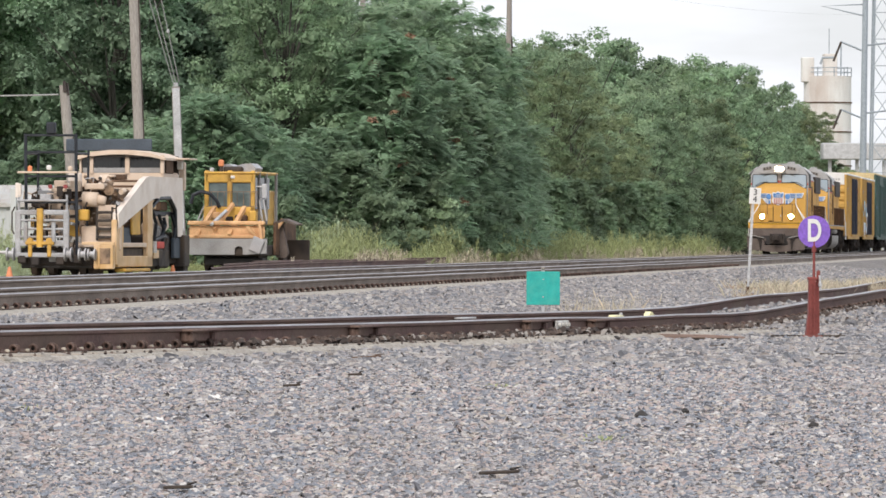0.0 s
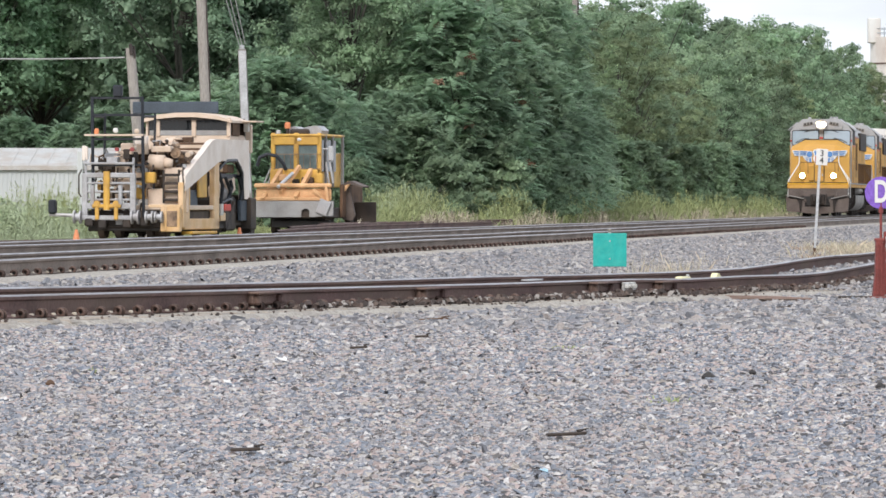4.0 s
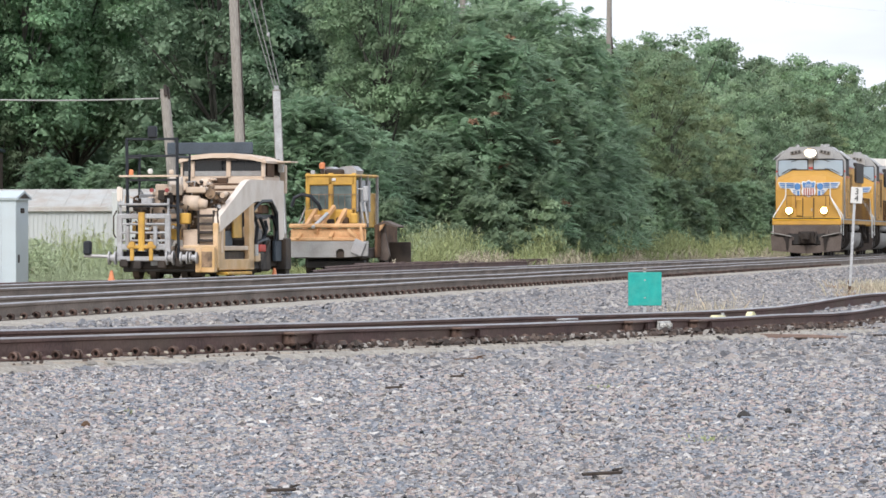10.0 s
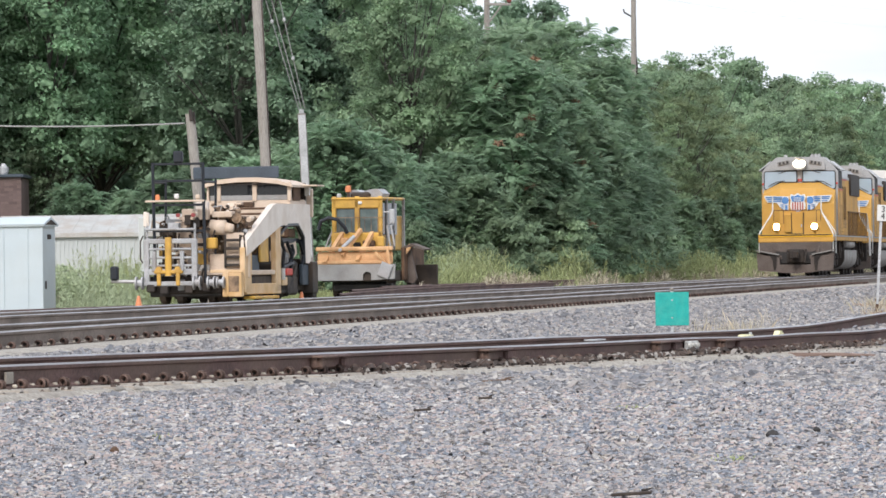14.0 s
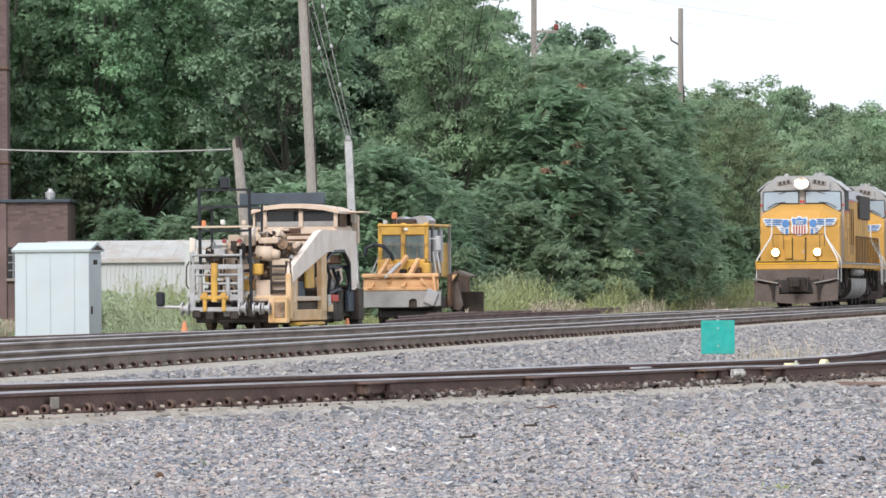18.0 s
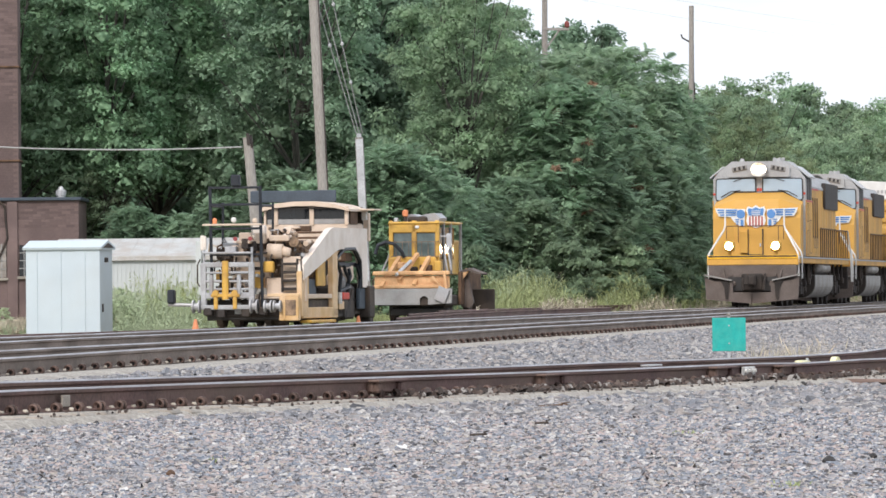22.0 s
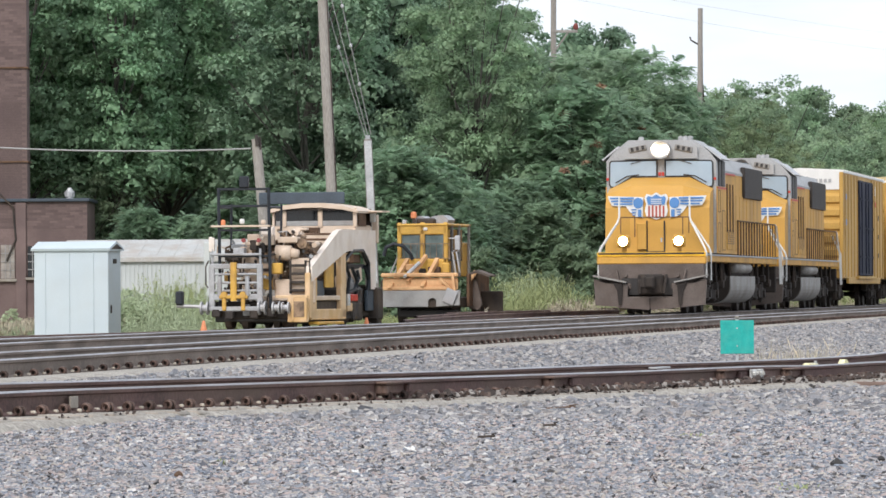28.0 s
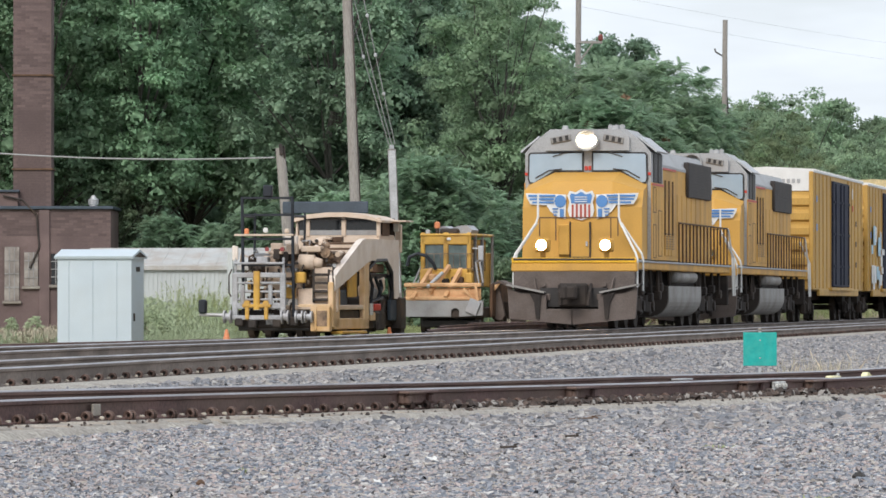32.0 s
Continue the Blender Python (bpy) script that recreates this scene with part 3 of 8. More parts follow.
def track(name, label, stations, near, side_mat, head_mat, tops=None):
    """stations: (x, y, foot z, heading), one a tie; near: how many take ties and clips as parts of their own."""
    t = thing(name, Matrix.Identity(4), label, "track", kind="structure")
    rows = stations[::2 if tops else 4] + [stations[-1]]
    for sgn in (1, -1):
        path = []
        for x, y, z, h in rows:
            ry = y - sgn * GAUGE / 2 * math.sin(h)
            path.append((x + sgn * GAUGE / 2 * math.cos(h), ry, z if tops is None else tops[0 if sgn > 0 else 1](ry) - RAIL_H, h))
        me = rail_mesh(path, side_mat, head_mat)
        piece("rail", me, t)
    far, far_clips = Kit(), Kit()
    far_tie = Kit().box(0, 0, -0.09, 2.6, 0.26, 0.18)
    for i, (x, y, z, h) in enumerate(stations):
        m = pose(x, y, z, 0, 0, -math.degrees(h))
        if i < near:
            wob = pose(0, random.uniform(-0.03, 0.03), random.uniform(-0.006, 0.004), 0, 0, random.uniform(-0.6, 0.6))
            piece("tie", TIE, t, m @ wob)
            lift = 0.0 if tops is None else tops[0](y - GAUGE / 2 * math.sin(h)) - RAIL_H - z
            piece("clip", CLIP_ME, t, m @ pose(GAUGE / 2 + 0.045, 0, 0.006 + lift, 0, 0, random.uniform(-8, 8)))
            if tops is None or y < 62:
                merged(far_clips, CLIP_V[:50], [f for f in CLIP_F if max(f) < 50], m @ pose(-GAUGE / 2 + 0.06, 0, 0.0))
        elif y < 420:
            merged(far, far_tie.v, far_tie.f, m)
    if far.v:
        tagged(part("ties", far, M["concrete"], t), kind="stuff")
    if far_clips.v:
        tagged(part("clips", far_clips, M["clip"], t), kind="stuff")
    return t


def straight(y0, start, n, foot):
    """Stations along a main that meets x = 0 at y0."""
    return [(0.160 * (start - y0) + 0.655 * i * SIN, start + 0.655 * i * COS, foot + 0.006 * math.sin(i * 0.21) * math.sin(i * 0.063), MAIN) for i in range(n)]


def siding_stations(step):
    """Stations along the siding, one a tie."""
    ds = np.concatenate([[0], np.cumsum(np.hypot(np.diff(SID_X), np.diff(SID_Y)))])
    hs = [p[2] for p in SIDING]
    out = []
    for s in np.arange(0, 250, step):
        y = float(np.interp(s, ds, SID_Y))
        out.append((float(np.interp(s, ds, SID_X)), y, siding_top(y) - RAIL_H, float(np.interp(s, ds, hs))))
    return out


near_main = track("near_main_track", "main line track of dusty brown rails on concrete ties", straight(Y_T1, 41.0, 1100, MAIN_TOP - RAIL_H), 230, M["rail_dusty"], M["rail_head"])
far_main = track("far_main_track", "main line track of worn steel rails under the train", straight(Y_T2, 56.0, 1060, MAIN_TOP - RAIL_H), 0, M["rail_dusty"], M["rail_head"])
siding = track("siding_track", "old jointed siding of rusty brown rails with sagging joints", siding_stations(0.437), 270, M["rail_side"], M["rail_head"], (near_top, far_top))

# spur behind the mains, where the work machines stand
SPUR_H = math.atan(0.2424)
SPUR = [(-4.2 + 0.61 * i * math.sin(SPUR_H), 141.9 + 0.61 * i * math.cos(SPUR_H), -0.15, SPUR_H) for i in range(-130, 210)]
spur = track("spur_track", "rusty spur track half hidden in weeds", SPUR, 0, M["rail_side"], M["rail_side"])


def siding_at(y, off, dz=0.0):
    """A pose on the siding at a distance ahead: off metres to the near side of the centre line, dz over the rail top."""
    x = float(np.interp(y, SID_Y, SID_X))
    h = float(np.interp(y, SID_Y, [p[2] for p in SIDING]))
    return pose(x + off * math.cos(h), y - off * math.sin(h), siding_top(y) + dz, 0, 0, -math.degrees(h))


def joint_bar(y):
    k = Kit().box(0.045, 0, -0.085, 0.07, 0.74, 0.10, 0.012)
    k.box(0.08, 0, -0.032, 0.14, 0.80, 0.024, 0.008).box(0.075, -0.30, -0.09, 0.10, 0.10, 0.10, 0.02).box(0.075, 0.30, -0.09, 0.10, 0.10, 0.10, 0.02)
    ob = part("joint_bar", k, M["rail_side"], siding, "rusty joint bar with a top ledge")
    ob.matrix_basis = siding_at(y, GAUGE / 2 - 0.01)


for jy in (50.6, 55.2, 60.9, 63.4):
    joint_bar(jy)
k = Kit().box(0.04, 0, -0.09, 0.03, 0.5, 0.11, 0.01)
for i in range(4):
    k.rod((0.05, -0.18 + i * 0.12, -0.08), (0.085, -0.18 + i * 0.12, -0.08), 0.024, 6)
ob = part("joint_bar", k, M["flaky"], siding, "joint bar with flaking white paint")
ob.matrix_basis = siding_at(62, GAUGE / 2)
ob = part("rail_tag", Kit().box(0.05, 0, -0.10, 0.02, 0.15, 0.09, 0.005), M["concrete"], siding, "pale tag on the rail's web")
ob.matrix_basis = siding_at(43.6, GAUGE / 2)
# a pale flat plate on the far rail
for y0, ln in ((63.1, 0.55),):
    ob = part("rail_plate", Kit().box(0, 0, 0, 0.1, ln, 0.02, 0.004), M["galvanised"], siding, "pale metal plate at the rail")
    ob.matrix_basis = siding_at(y0, -GAUGE / 2 + 0.08, -0.02)

# sliding derail on the siding's rails
dr = thing("derail", siding_at(66.6, 0.50, 0.01) @ Matrix.Diagonal((0.8, 0.8, 0.75, 1)), "pale yellow cast derail block clamped beside the rail", "derail")
kk = Kit()
kk.prism([(-0.17, -0.06), (0.16, -0.06), (0.21, -0.045), (0.10, -0.015), (0.03, 0.028), (-0.05, 0.03), (-0.11, 0.0)], "x", -0.05, 0.04)
kk.box(0.02, 0.22, -0.05, 0.06, 0.16, 0.03, 0.008)
part("shoe", kk, M["yellow_plastic"], dr)
part("base_plate", Kit().box(0, 0.1, -0.10, 0.3, 0.8, 0.03, 0.01), M["yellow_plastic"], dr)
dr2 = thing("derail_block", siding_at(65, 0.55, 0.02), "pale cream guide block of the derail beside the rail", "derail block")
part("block", Kit().box(0, 0, -0.03, 0.10, 0.36, 0.05, 0.015), M["yellow_plastic"], dr2)
part("bolt", Kit().rod((0.03, 0.1, -0.02), (0.03, 0.1, 0.02), 0.02, 6), M["galvanised"], dr2)


def dust_strip():
    """Pale packed fines like a low bench along the siding's tie ends, its outer edge uneven."""
    rng = np.random.default_rng(77)
    vs, fs = [], []
    cut = [p for p in SIDING if p[1] < 74]
    for i, (x, y, h) in enumerate(cut):
        z = siding_top(y) - RAIL_H
        edge = 1.36 + 0.07 * math.sin(i * 0.37) * math.sin(i * 0.113) + rng.normal(0, 0.025)
        lift = float(np.interp(y, (45, 52, 68, 74), (-0.014, -0.006, -0.004, -0.06)))
        for off, dz in ((0.5, -0.014), (0.98, -0.010), (1.20, lift), (edge, lift - 0.006), (edge + 0.05, lift - 0.035), (edge + 0.25, -0.20)):
            vs.append((x + off * math.cos(h), y - off * math.sin(h), z + dz))
    for i in range(len(cut) - 1):
        for j in range(5):
            fs.append((i * 6 + j, i * 6 + j + 1, i * 6 + 7 + j, i * 6 + 6 + j))
    ob = new("dust_strip", raw_mesh("dust_strip", vs, fs, M["fines"], True))
    ob.parent = siding
    tagged(ob, "pale packed fines along the tie ends")


dust_strip()


def main_dust():
    """Cream fines lying level along the near main's tie ends."""
    rng = np.random.default_rng(78)
    vs, fs = [], []
    ys = np.arange(45, 330, 0.6)
    z = MAIN_TOP - RAIL_H
    for y in ys:
        x = 0.160 * (y - Y_T1)
        e = rng.normal(0, 0.025)
        for off, dz in ((0.92, 0.004), (1.36, 0.006), (1.46 + e, -0.015), (1.62 + e, -0.09)):
            vs.append((x + off * COS, y - off * SIN, z + dz))
    for i in range(len(ys) - 1):
        for j in range(3):
            fs.append((i * 4 + j, i * 4 + j + 1, i * 4 + 5 + j, i * 4 + 4 + j))
    ob = new("dust_strip", raw_mesh("dust_strip", vs, fs, M["fines"], True))
    ob.parent = near_main
    tagged(ob, "cream packed fines along the tie ends")


main_dust()


# ------------------------------------------------------------------ the train: y runs backwards along it, z up from the rail top
def wheelset(parent, y, r):
    """Two wheels on an axle, turning about x."""
    k = Kit().rod((-0.75, 0, 0), (0.75, 0, 0), 0.09, 8)
    for s in (-1, 1):
        k.rod((s * 0.68, 0, 0), (s * 0.82, 0, 0), r, 20)
        k.rod((s * 0.66, 0, 0), (s * 0.69, 0, 0), r + 0.03, 20)
        for i in range(5):
            a = i * 1.2566
            k.rod((s * 0.815, math.cos(a) * r * 0.55, math.sin(a) * r * 0.55), (s * 0.835, math.cos(a) * r * 0.55, math.sin(a) * r * 0.55), 0.06, 6)
    ob = part("wheelset", k, M["truck"], parent, "steel wheels on an axle")
    ob.location = (0, y, r)
    return ob


def truck(parent, yc, axles, r, wheels):
    """Side frames with springs and journal boxes; the wheelsets are parts of the car."""
    k = Kit()
    span = axles[-1] - axles[0]
    for s in (-1, 1):
        x = s * 1.02
        k.prism([(yc - span / 2 - 0.55, 0.62), (yc - span / 2 - 0.5, 0.85), (yc - span / 4, 0.9), (yc - 0.3, 0.98), (yc + 0.3, 0.98), (yc + span / 4, 0.9), (yc + span / 2 + 0.5, 0.85),
                 (yc + span / 2 + 0.55, 0.62), (yc + span / 2 + 0.2, 0.55), (yc + span / 4, 0.35), (yc - span / 4, 0.35), (yc - span / 2 - 0.2, 0.55)], "x", x - 0.09, x + 0.09)
        for a in axles:
            k.box(x + s * 0.1, a, r, 0.2, 0.36, 0.42, 0.05)
            k.rod((x + s * 0.2, a, r), (x + s * 0.26, a, r), 0.14, 10)
        for a, b in zip(axles, axles[1:]):
            for d in (-0.18, 0.18):
                k.rod((x + s * 0.13, (a + b) / 2 + d, 0.4), (x + s * 0.13, (a + b) / 2 + d, 0.8), 0.11, 8)
            k.box(x + s * 0.16, (a + b) / 2 + 0.45, 0.62, 0.14, 0.16, 0.5, 0.03)
    k.box(0, yc, 0.72, 2.0, 0.5, 0.3)
    part("truck_frame", k, M["truck"], parent, "grimy cast truck frame with springs")
    for a in axles:
        wheels.append((wheelset(parent, a, r), r))


WHEELS = []


def locomotive(m, lit=True):
    """The leading engine runs with its lights on, the second with them off."""
    L = thing("locomotive", m, "yellow and gray diesel locomotive with blue winged shield and " + ("glaring headlights" if lit else "unlit headlights"), "locomotive", "locomotives of the train")
    lens = M["lamp"] if lit else M["glass_cab"]
    Y, S, G, B = M["loco_yellow"], M["loco_side"], M["loco_gray"], M["loco_black"]
    # plow and pilot
    k = Kit()
    for s in (-1, 1):
        k.prism([(s * 0.02, 0.10), (s * 1.50, 0.24), (s * 1.55, 0.98), (s * 1.25, 0.84), (s * 0.62, 0.80), (s * 0.62, 0.42), (s * 0.02, 0.42)] if s > 0 else
                [(s * 0.02, 0.10), (s * 0.02, 0.42), (s * 0.62, 0.42), (s * 0.62, 0.80), (s * 1.25, 0.84), (s * 1.55, 0.98), (s * 1.50, 0.24)], "y", 0.52, 0.66)
    k.box(0, 0.60, 0.30, 1.3, 0.1, 0.34, 0.03)
    part("plow", k, M["plow"], L, "dirty gray-brown steel snow plow")
    k = Kit().box(0, 0.95, 0.98, 2.9, 0.22, 0.80, 0.03)
    for s in (-1, 1):
        k.box(s * 0.72, 0.80, 0.75, 0.34, 0.12, 0.16, 0.02)
        k.box(s * 0.70, 0.80, 0.50, 0.06, 0.1, 0.5, 0.01)
        k.rod((s * 0.72, 0.84, 1.05), (s * 0.72, 0.76, 1.05), 0.06, 8)
        k.pipe([(s * 0.95, 0.8, 1.2), (s * 0.9, 0.72, 0.95), (s * 0.78, 0.72, 0.8)], 0.03, 5)
    # Black plate before the pilot stands in for the recess's shade.
    part("pilot_recess", Kit().box(0, 0.80, 0.74, 1.62, 0.06, 0.46, 0.01), B, L, "black plate standing in for the shaded recess behind the coupler")
    for s in (-1, 1):
        part("plow_ledge", Kit().prism([(s * 0.66, 0.84), (s * 1.56, 1.02), (s * 1.56, 1.06), (s * 0.66, 0.88)] if s > 0 else [(s * 0.66, 0.88), (s * 1.56, 1.06), (s * 1.56, 1.02), (s * 0.66, 0.84)], "y", 0.40, 0.84), M["tank"], L, "light gray ledge over the plow")
        part("plow_bracket", Kit().prism([(s * 0.74, 0.80), (s * 1.02, 0.86), (s * 0.90, 0.62), (s * 0.86, 0.24), (s * 0.78, 0.24)] if s > 0 else [(s * 0.78, 0.24), (s * 0.86, 0.24), (s * 0.90, 0.62), (s * 1.02, 0.86), (s * 0.74, 0.80)], "y", 0.46, 0.54), M["truck"], L, "dark hanging bracket")
    part("pilot", k, M["plow"], L, "grimy dark pilot plate with hoses")
    k = Kit().box(0, 0.35, 0.86, 0.30, 0.9, 0.30, 0.04)
    k.box(-0.12, 0.02, 0.86, 0.16, 0.34, 0.34, 0.05).box(0.12, 0.06, 0.86, 0.10, 0.22, 0.34, 0.04)
    k.box(0, 0.7, 0.80, 0.7, 0.3, 0.55, 0.05)
    for s in (-0.3, 0.42):
        k.pipe([(s, 0.75, 1.05), (s, 0.45, 0.85), (s * 0.9, 0.4, 0.55)], 0.04, 6)
    part("coupler", k, M["truck"], L, "rusty knuckle coupler with air hoses")
    k = Kit().box(0, 1.0, 1.46, 3.0, 0.35, 0.22, 0.03).box(0, 11.2, 1.50, 2.98, 20.3, 0.18, 0.02)
    part("frame", k, S, L, "dirty underframe sill")
    part("sill_stripe", Kit().box(0, 0.84, 1.62, 2.98, 0.06, 0.12, 0.01), M["sill_yellow"], L, "bright yellow stripe along the front sill")
    k = Kit().box(0, 11.2, 1.60, 3.06, 20.3, 0.05, 0.01)
    part("walkway", k, M["loco_gray"], L)
    # front porch with its deck and the nose set back behind it
    part("porch_deck", Kit().box(0, 1.45, 1.64, 2.9, 1.3, 0.05, 0.01), B, L, "dark tread deck before the nose")
    nose = Kit()
    lo, mid = 1.66, 2.9
    f = [(-1.44, 2.26, lo), (-0.74, 2.08, lo), (0.74, 2.08, lo), (1.44, 2.26, lo)]
    g = [(-1.44, 2.32, mid), (-0.74, 2.14, mid), (0.74, 2.14, mid), (1.44, 2.32, mid)]
    h = [(-1.44, 2.60, 3.30), (-0.72, 2.36, 3.52), (0.72, 2.36, 3.52), (1.44, 2.60, 3.30)]
    w = [(-1.44, 3.34, 3.46), (-0.80, 3.28, 3.76), (0.80, 3.28, 3.76), (1.44, 3.34, 3.46)]
    e = [(-1.44, 3.60, lo), (1.44, 3.60, lo), (-1.44, 3.60, 3.46), (1.44, 3.60, 3.46)]
    nose.add(f + g + h + w + e, [(0, 1, 5, 4), (1, 2, 6, 5), (2, 3, 7, 6), (4, 5, 9, 8), (5, 6, 10, 9), (6, 7, 11, 10), (8, 9, 13, 12), (9, 10, 14, 13), (10, 11, 15, 14),
                                 (3, 17, 19, 15, 11, 7), (0, 4, 8, 12, 18, 16), (12, 13, 14, 15, 19, 18), (0, 16, 17, 3, 2, 1), (16, 18, 19, 17)])
    part("nose", nose, Y, L, "rounded yellow nose")
    # nose door, its seams, a side locker and grab irons
    part("nose_door", Kit().box(-0.02, 2.09, 2.12, 0.46, 0.05, 0.86, 0.01), Y, L, "yellow nose door")
    k = Kit()
    k.box(-0.26, 2.06, 2.12, 0.035, 0.05, 0.86).box(0.22, 2.06, 2.12, 0.035, 0.05, 0.86).box(-0.02, 2.07, 1.70, 0.50, 0.04, 0.03)
    part("door_seam", k, B, L, "dark seams of the nose door")
    k = Kit().box(0.02, 1.60, 2.64, 1.90, 0.03, 0.03)
    for x, z0 in ((-0.93, 2.2), (-0.54, 2.1), (0.78, 2.05), (0.95, 2.2)):
        k.box(x, 1.60, (z0 + 2.64) / 2, 0.025, 0.03, 2.64 - z0)
    part("grab_iron", k, M["rust"], L, "thin brown porch rail")
    part("side_locker", Kit().box(-0.40, 2.04, 2.12, 0.26, 0.16, 0.74, 0.02), Y, L, "yellow locker beside the nose door")
    part("door_latch", Kit().box(0.14, 2.05, 2.02, 0.05, 0.04, 0.12, 0.01), M["galvanised"], L)
    # cab: gray, lowered roof corners, number boxes
    cab = Kit()
    prof = [(-1.53, 1.66), (1.53, 1.66), (1.53, 4.22), (1.34, 4.46), (0.92, 4.80), (-0.92, 4.80), (-1.34, 4.46), (-1.53, 4.22)]
    cab.prism([(p[0], p[1]) for p in prof], "y", 3.34, 5.70)
    part("cab", cab, G, L, "light gray cab")
    for s in (-1, 1):
        part("cab_side", Kit().box(s * 1.535, 4.52, 2.58, 0.03, 2.36, 1.86), S, L, "grimy yellow lower cab side")
        k = Kit()
        for yy, zz, a, b in ((3.9, 2.1, 0.55, 0.8), (3.9, 3.1, 0.55, 0.6), (5.0, 2.3, 0.7, 1.1)):
            k.box(s * 1.552, yy, zz + b / 2, 0.008, a, 0.02).box(s * 1.552, yy, zz - b / 2, 0.008, a, 0.02).box(s * 1.552, yy - a / 2, zz, 0.008, 0.025, b).box(s * 1.552, yy + a / 2, zz, 0.008, 0.025, b)
        part("panel_seam", k, M["rust"], L, "dirty panel seams on the cab side")
    k = Kit()
    for s in (-1, 1):
        o = [(s * 0.10, 3.77), (s * 0.80, 3.77), (s * 1.30, 3.47), (s * 1.42, 3.48), (s * 1.46, 3.58), (s * 1.45, 4.18), (s * 1.40, 4.24), (s * 0.10, 4.26)]
        k.prism(o if s > 0 else o[::-1], "y", 3.29, 3.35)
    part("windshield_gasket", k, B, L, "black rubber windshield gasket")
    for s in (-1, 1):
        o = [(s * 0.14, 3.81), (s * 0.81, 3.81), (s * 1.31, 3.515), (s * 1.40, 3.53), (s * 1.42, 3.60), (s * 1.41, 4.16), (s * 1.38, 4.20), (s * 0.14, 4.22)]
        part("windshield", Kit().prism(o if s > 0 else o[::-1], "y", 3.27, 3.30), M["glass_cab"], L, "windshield coloured pale for the sky's reflection")
        k = Kit().pipe([(s * 0.62, 3.25, 3.84), (s * 0.95, 3.25, 3.80), (s * 1.27, 3.25, 3.62)], 0.016, 5).pipe([(s * 0.5, 3.25, 4.24), (s * 0.85, 3.24, 4.14)], 0.012, 5)
        part("wiper", k, B, L)
        part("post_mark", Kit().box(s * 0.045, 3.32, 3.86, 0.07, 0.03, 0.10, 0.005), M["red"], L, "small red mark on the centre post")
    k = Kit().prism([(-1.02, 4.28), (1.02, 4.28), (1.02, 4.60), (0.80, 4.79), (-0.80, 4.79), (-1.02, 4.60)], "y", 3.20, 3.42)
    part("headlight_box", k, G, L, "gray roof box round the headlight")
    for s in (-1, 1):
        ob = part("number_board", Kit().box(0, 0, 0, 0.50, 0.06, 0.17, 0.02), M["tank"], L, "dull gray number board with dark bars")
        ob.matrix_basis = pose(s * 0.64, 3.19, 4.56, 0, s * 11, 0)
        for i in range(3):
            b = part("number_bar", Kit().box(-0.15 + i * 0.15, -0.035, 0, 0.08, 0.01, 0.11), B, ob)
    # Bezel drawn out into a tube to block lamp light from the nose.
    k = Kit()
    for i in range(20):
        a0, a1 = i * 0.314159, (i + 1) * 0.314159
        k.prism([(r_ * 1.15 * math.cos(a_), 4.53 + r_ * math.sin(a_)) for r_, a_ in ((0.22, a0), (0.26, a0), (0.26, a1), (0.22, a1))], "y", 2.98, 3.24)
    part("headlight_rim", k, G, L, "gray headlight bezel deepened to keep light off the nose")
    for s in (-1, 1):
        part("headlight", Kit().rod((s * 0.115, 3.19, 4.53), (s * 0.115, 3.15, 4.53), 0.115, 18), lens, L, "round sealed beam headlight")
    for s in (-1, 1):
        k = Kit().box(s * 0.76, 0.92, 1.98, 0.36, 0.2, 0.34, 0.05).box(s * 0.76, 0.98, 1.75, 0.12, 0.1, 0.24)
        part("ditch_light_box", k, Y, L)
        # Same added tube round each ditch light, to narrow its spread.
        k = Kit()
        for i in range(16):
            a0, a1 = i * 0.392699, (i + 1) * 0.392699
            k.prism([(s * 0.76 + r_ * math.cos(a_), 1.98 + r_ * math.sin(a_)) for r_, a_ in ((0.125, a0), (0.15, a0), (0.15, a1), (0.125, a1))], "y", 0.66, 0.83)
        part("ditch_light_rim", k, Y, L, "yellow lamp bezel deepened to block stray light")
        part("ditch_light", Kit().rod((s * 0.76, 0.82, 1.98), (s * 0.76, 0.77, 1.98), 0.12, 18), M["lamp_low"] if lit else M["glass_cab"], L, "round ditch light")
    for s in (-1, 1):
        part("corner_stripe", Kit().box(s * 1.49, 3.33, 3.72, 0.08, 0.05, 0.07, 0.004), M["red"], L, "short red stripe at the cab corner")
    # cab side windows, black plates for the unlit inside, and visor
    for s in (-1, 1):
        part("side_window", Kit().box(s * 1.54, 4.1, 3.88, 0.03, 0.72, 0.72, 0.01).box(s * 1.54, 5.0, 3.88, 0.03, 0.72, 0.72, 0.01), B, L, "open cab side window, its dark inside a black plate")
        k = Kit()
        k.prism([(s * 1.20, 4.60), (s * 1.64, 4.24), (s * 1.67, 4.27), (s * 1.22, 4.64)], "y", 3.42, 5.65)
        part("gutter", k, M["galvanised"], L, "pale roof edge over the side windows")
    # shield and wings, plain shapes
    k = Kit().prism([(-0.33, 3.18), (-0.27, 3.29), (-0.13, 3.25), (0, 3.33), (0.13, 3.25), (0.27, 3.29), (0.33, 3.18), (0.28, 3.02), (0.32, 2.82), (0.28, 2.68), (0, 2.58), (-0.28, 2.68), (-0.32, 2.82), (-0.28, 3.02)], "y", 2.075, 2.10)
    shield = part("shield", k, M["white"], L, "white-edged shield badge")
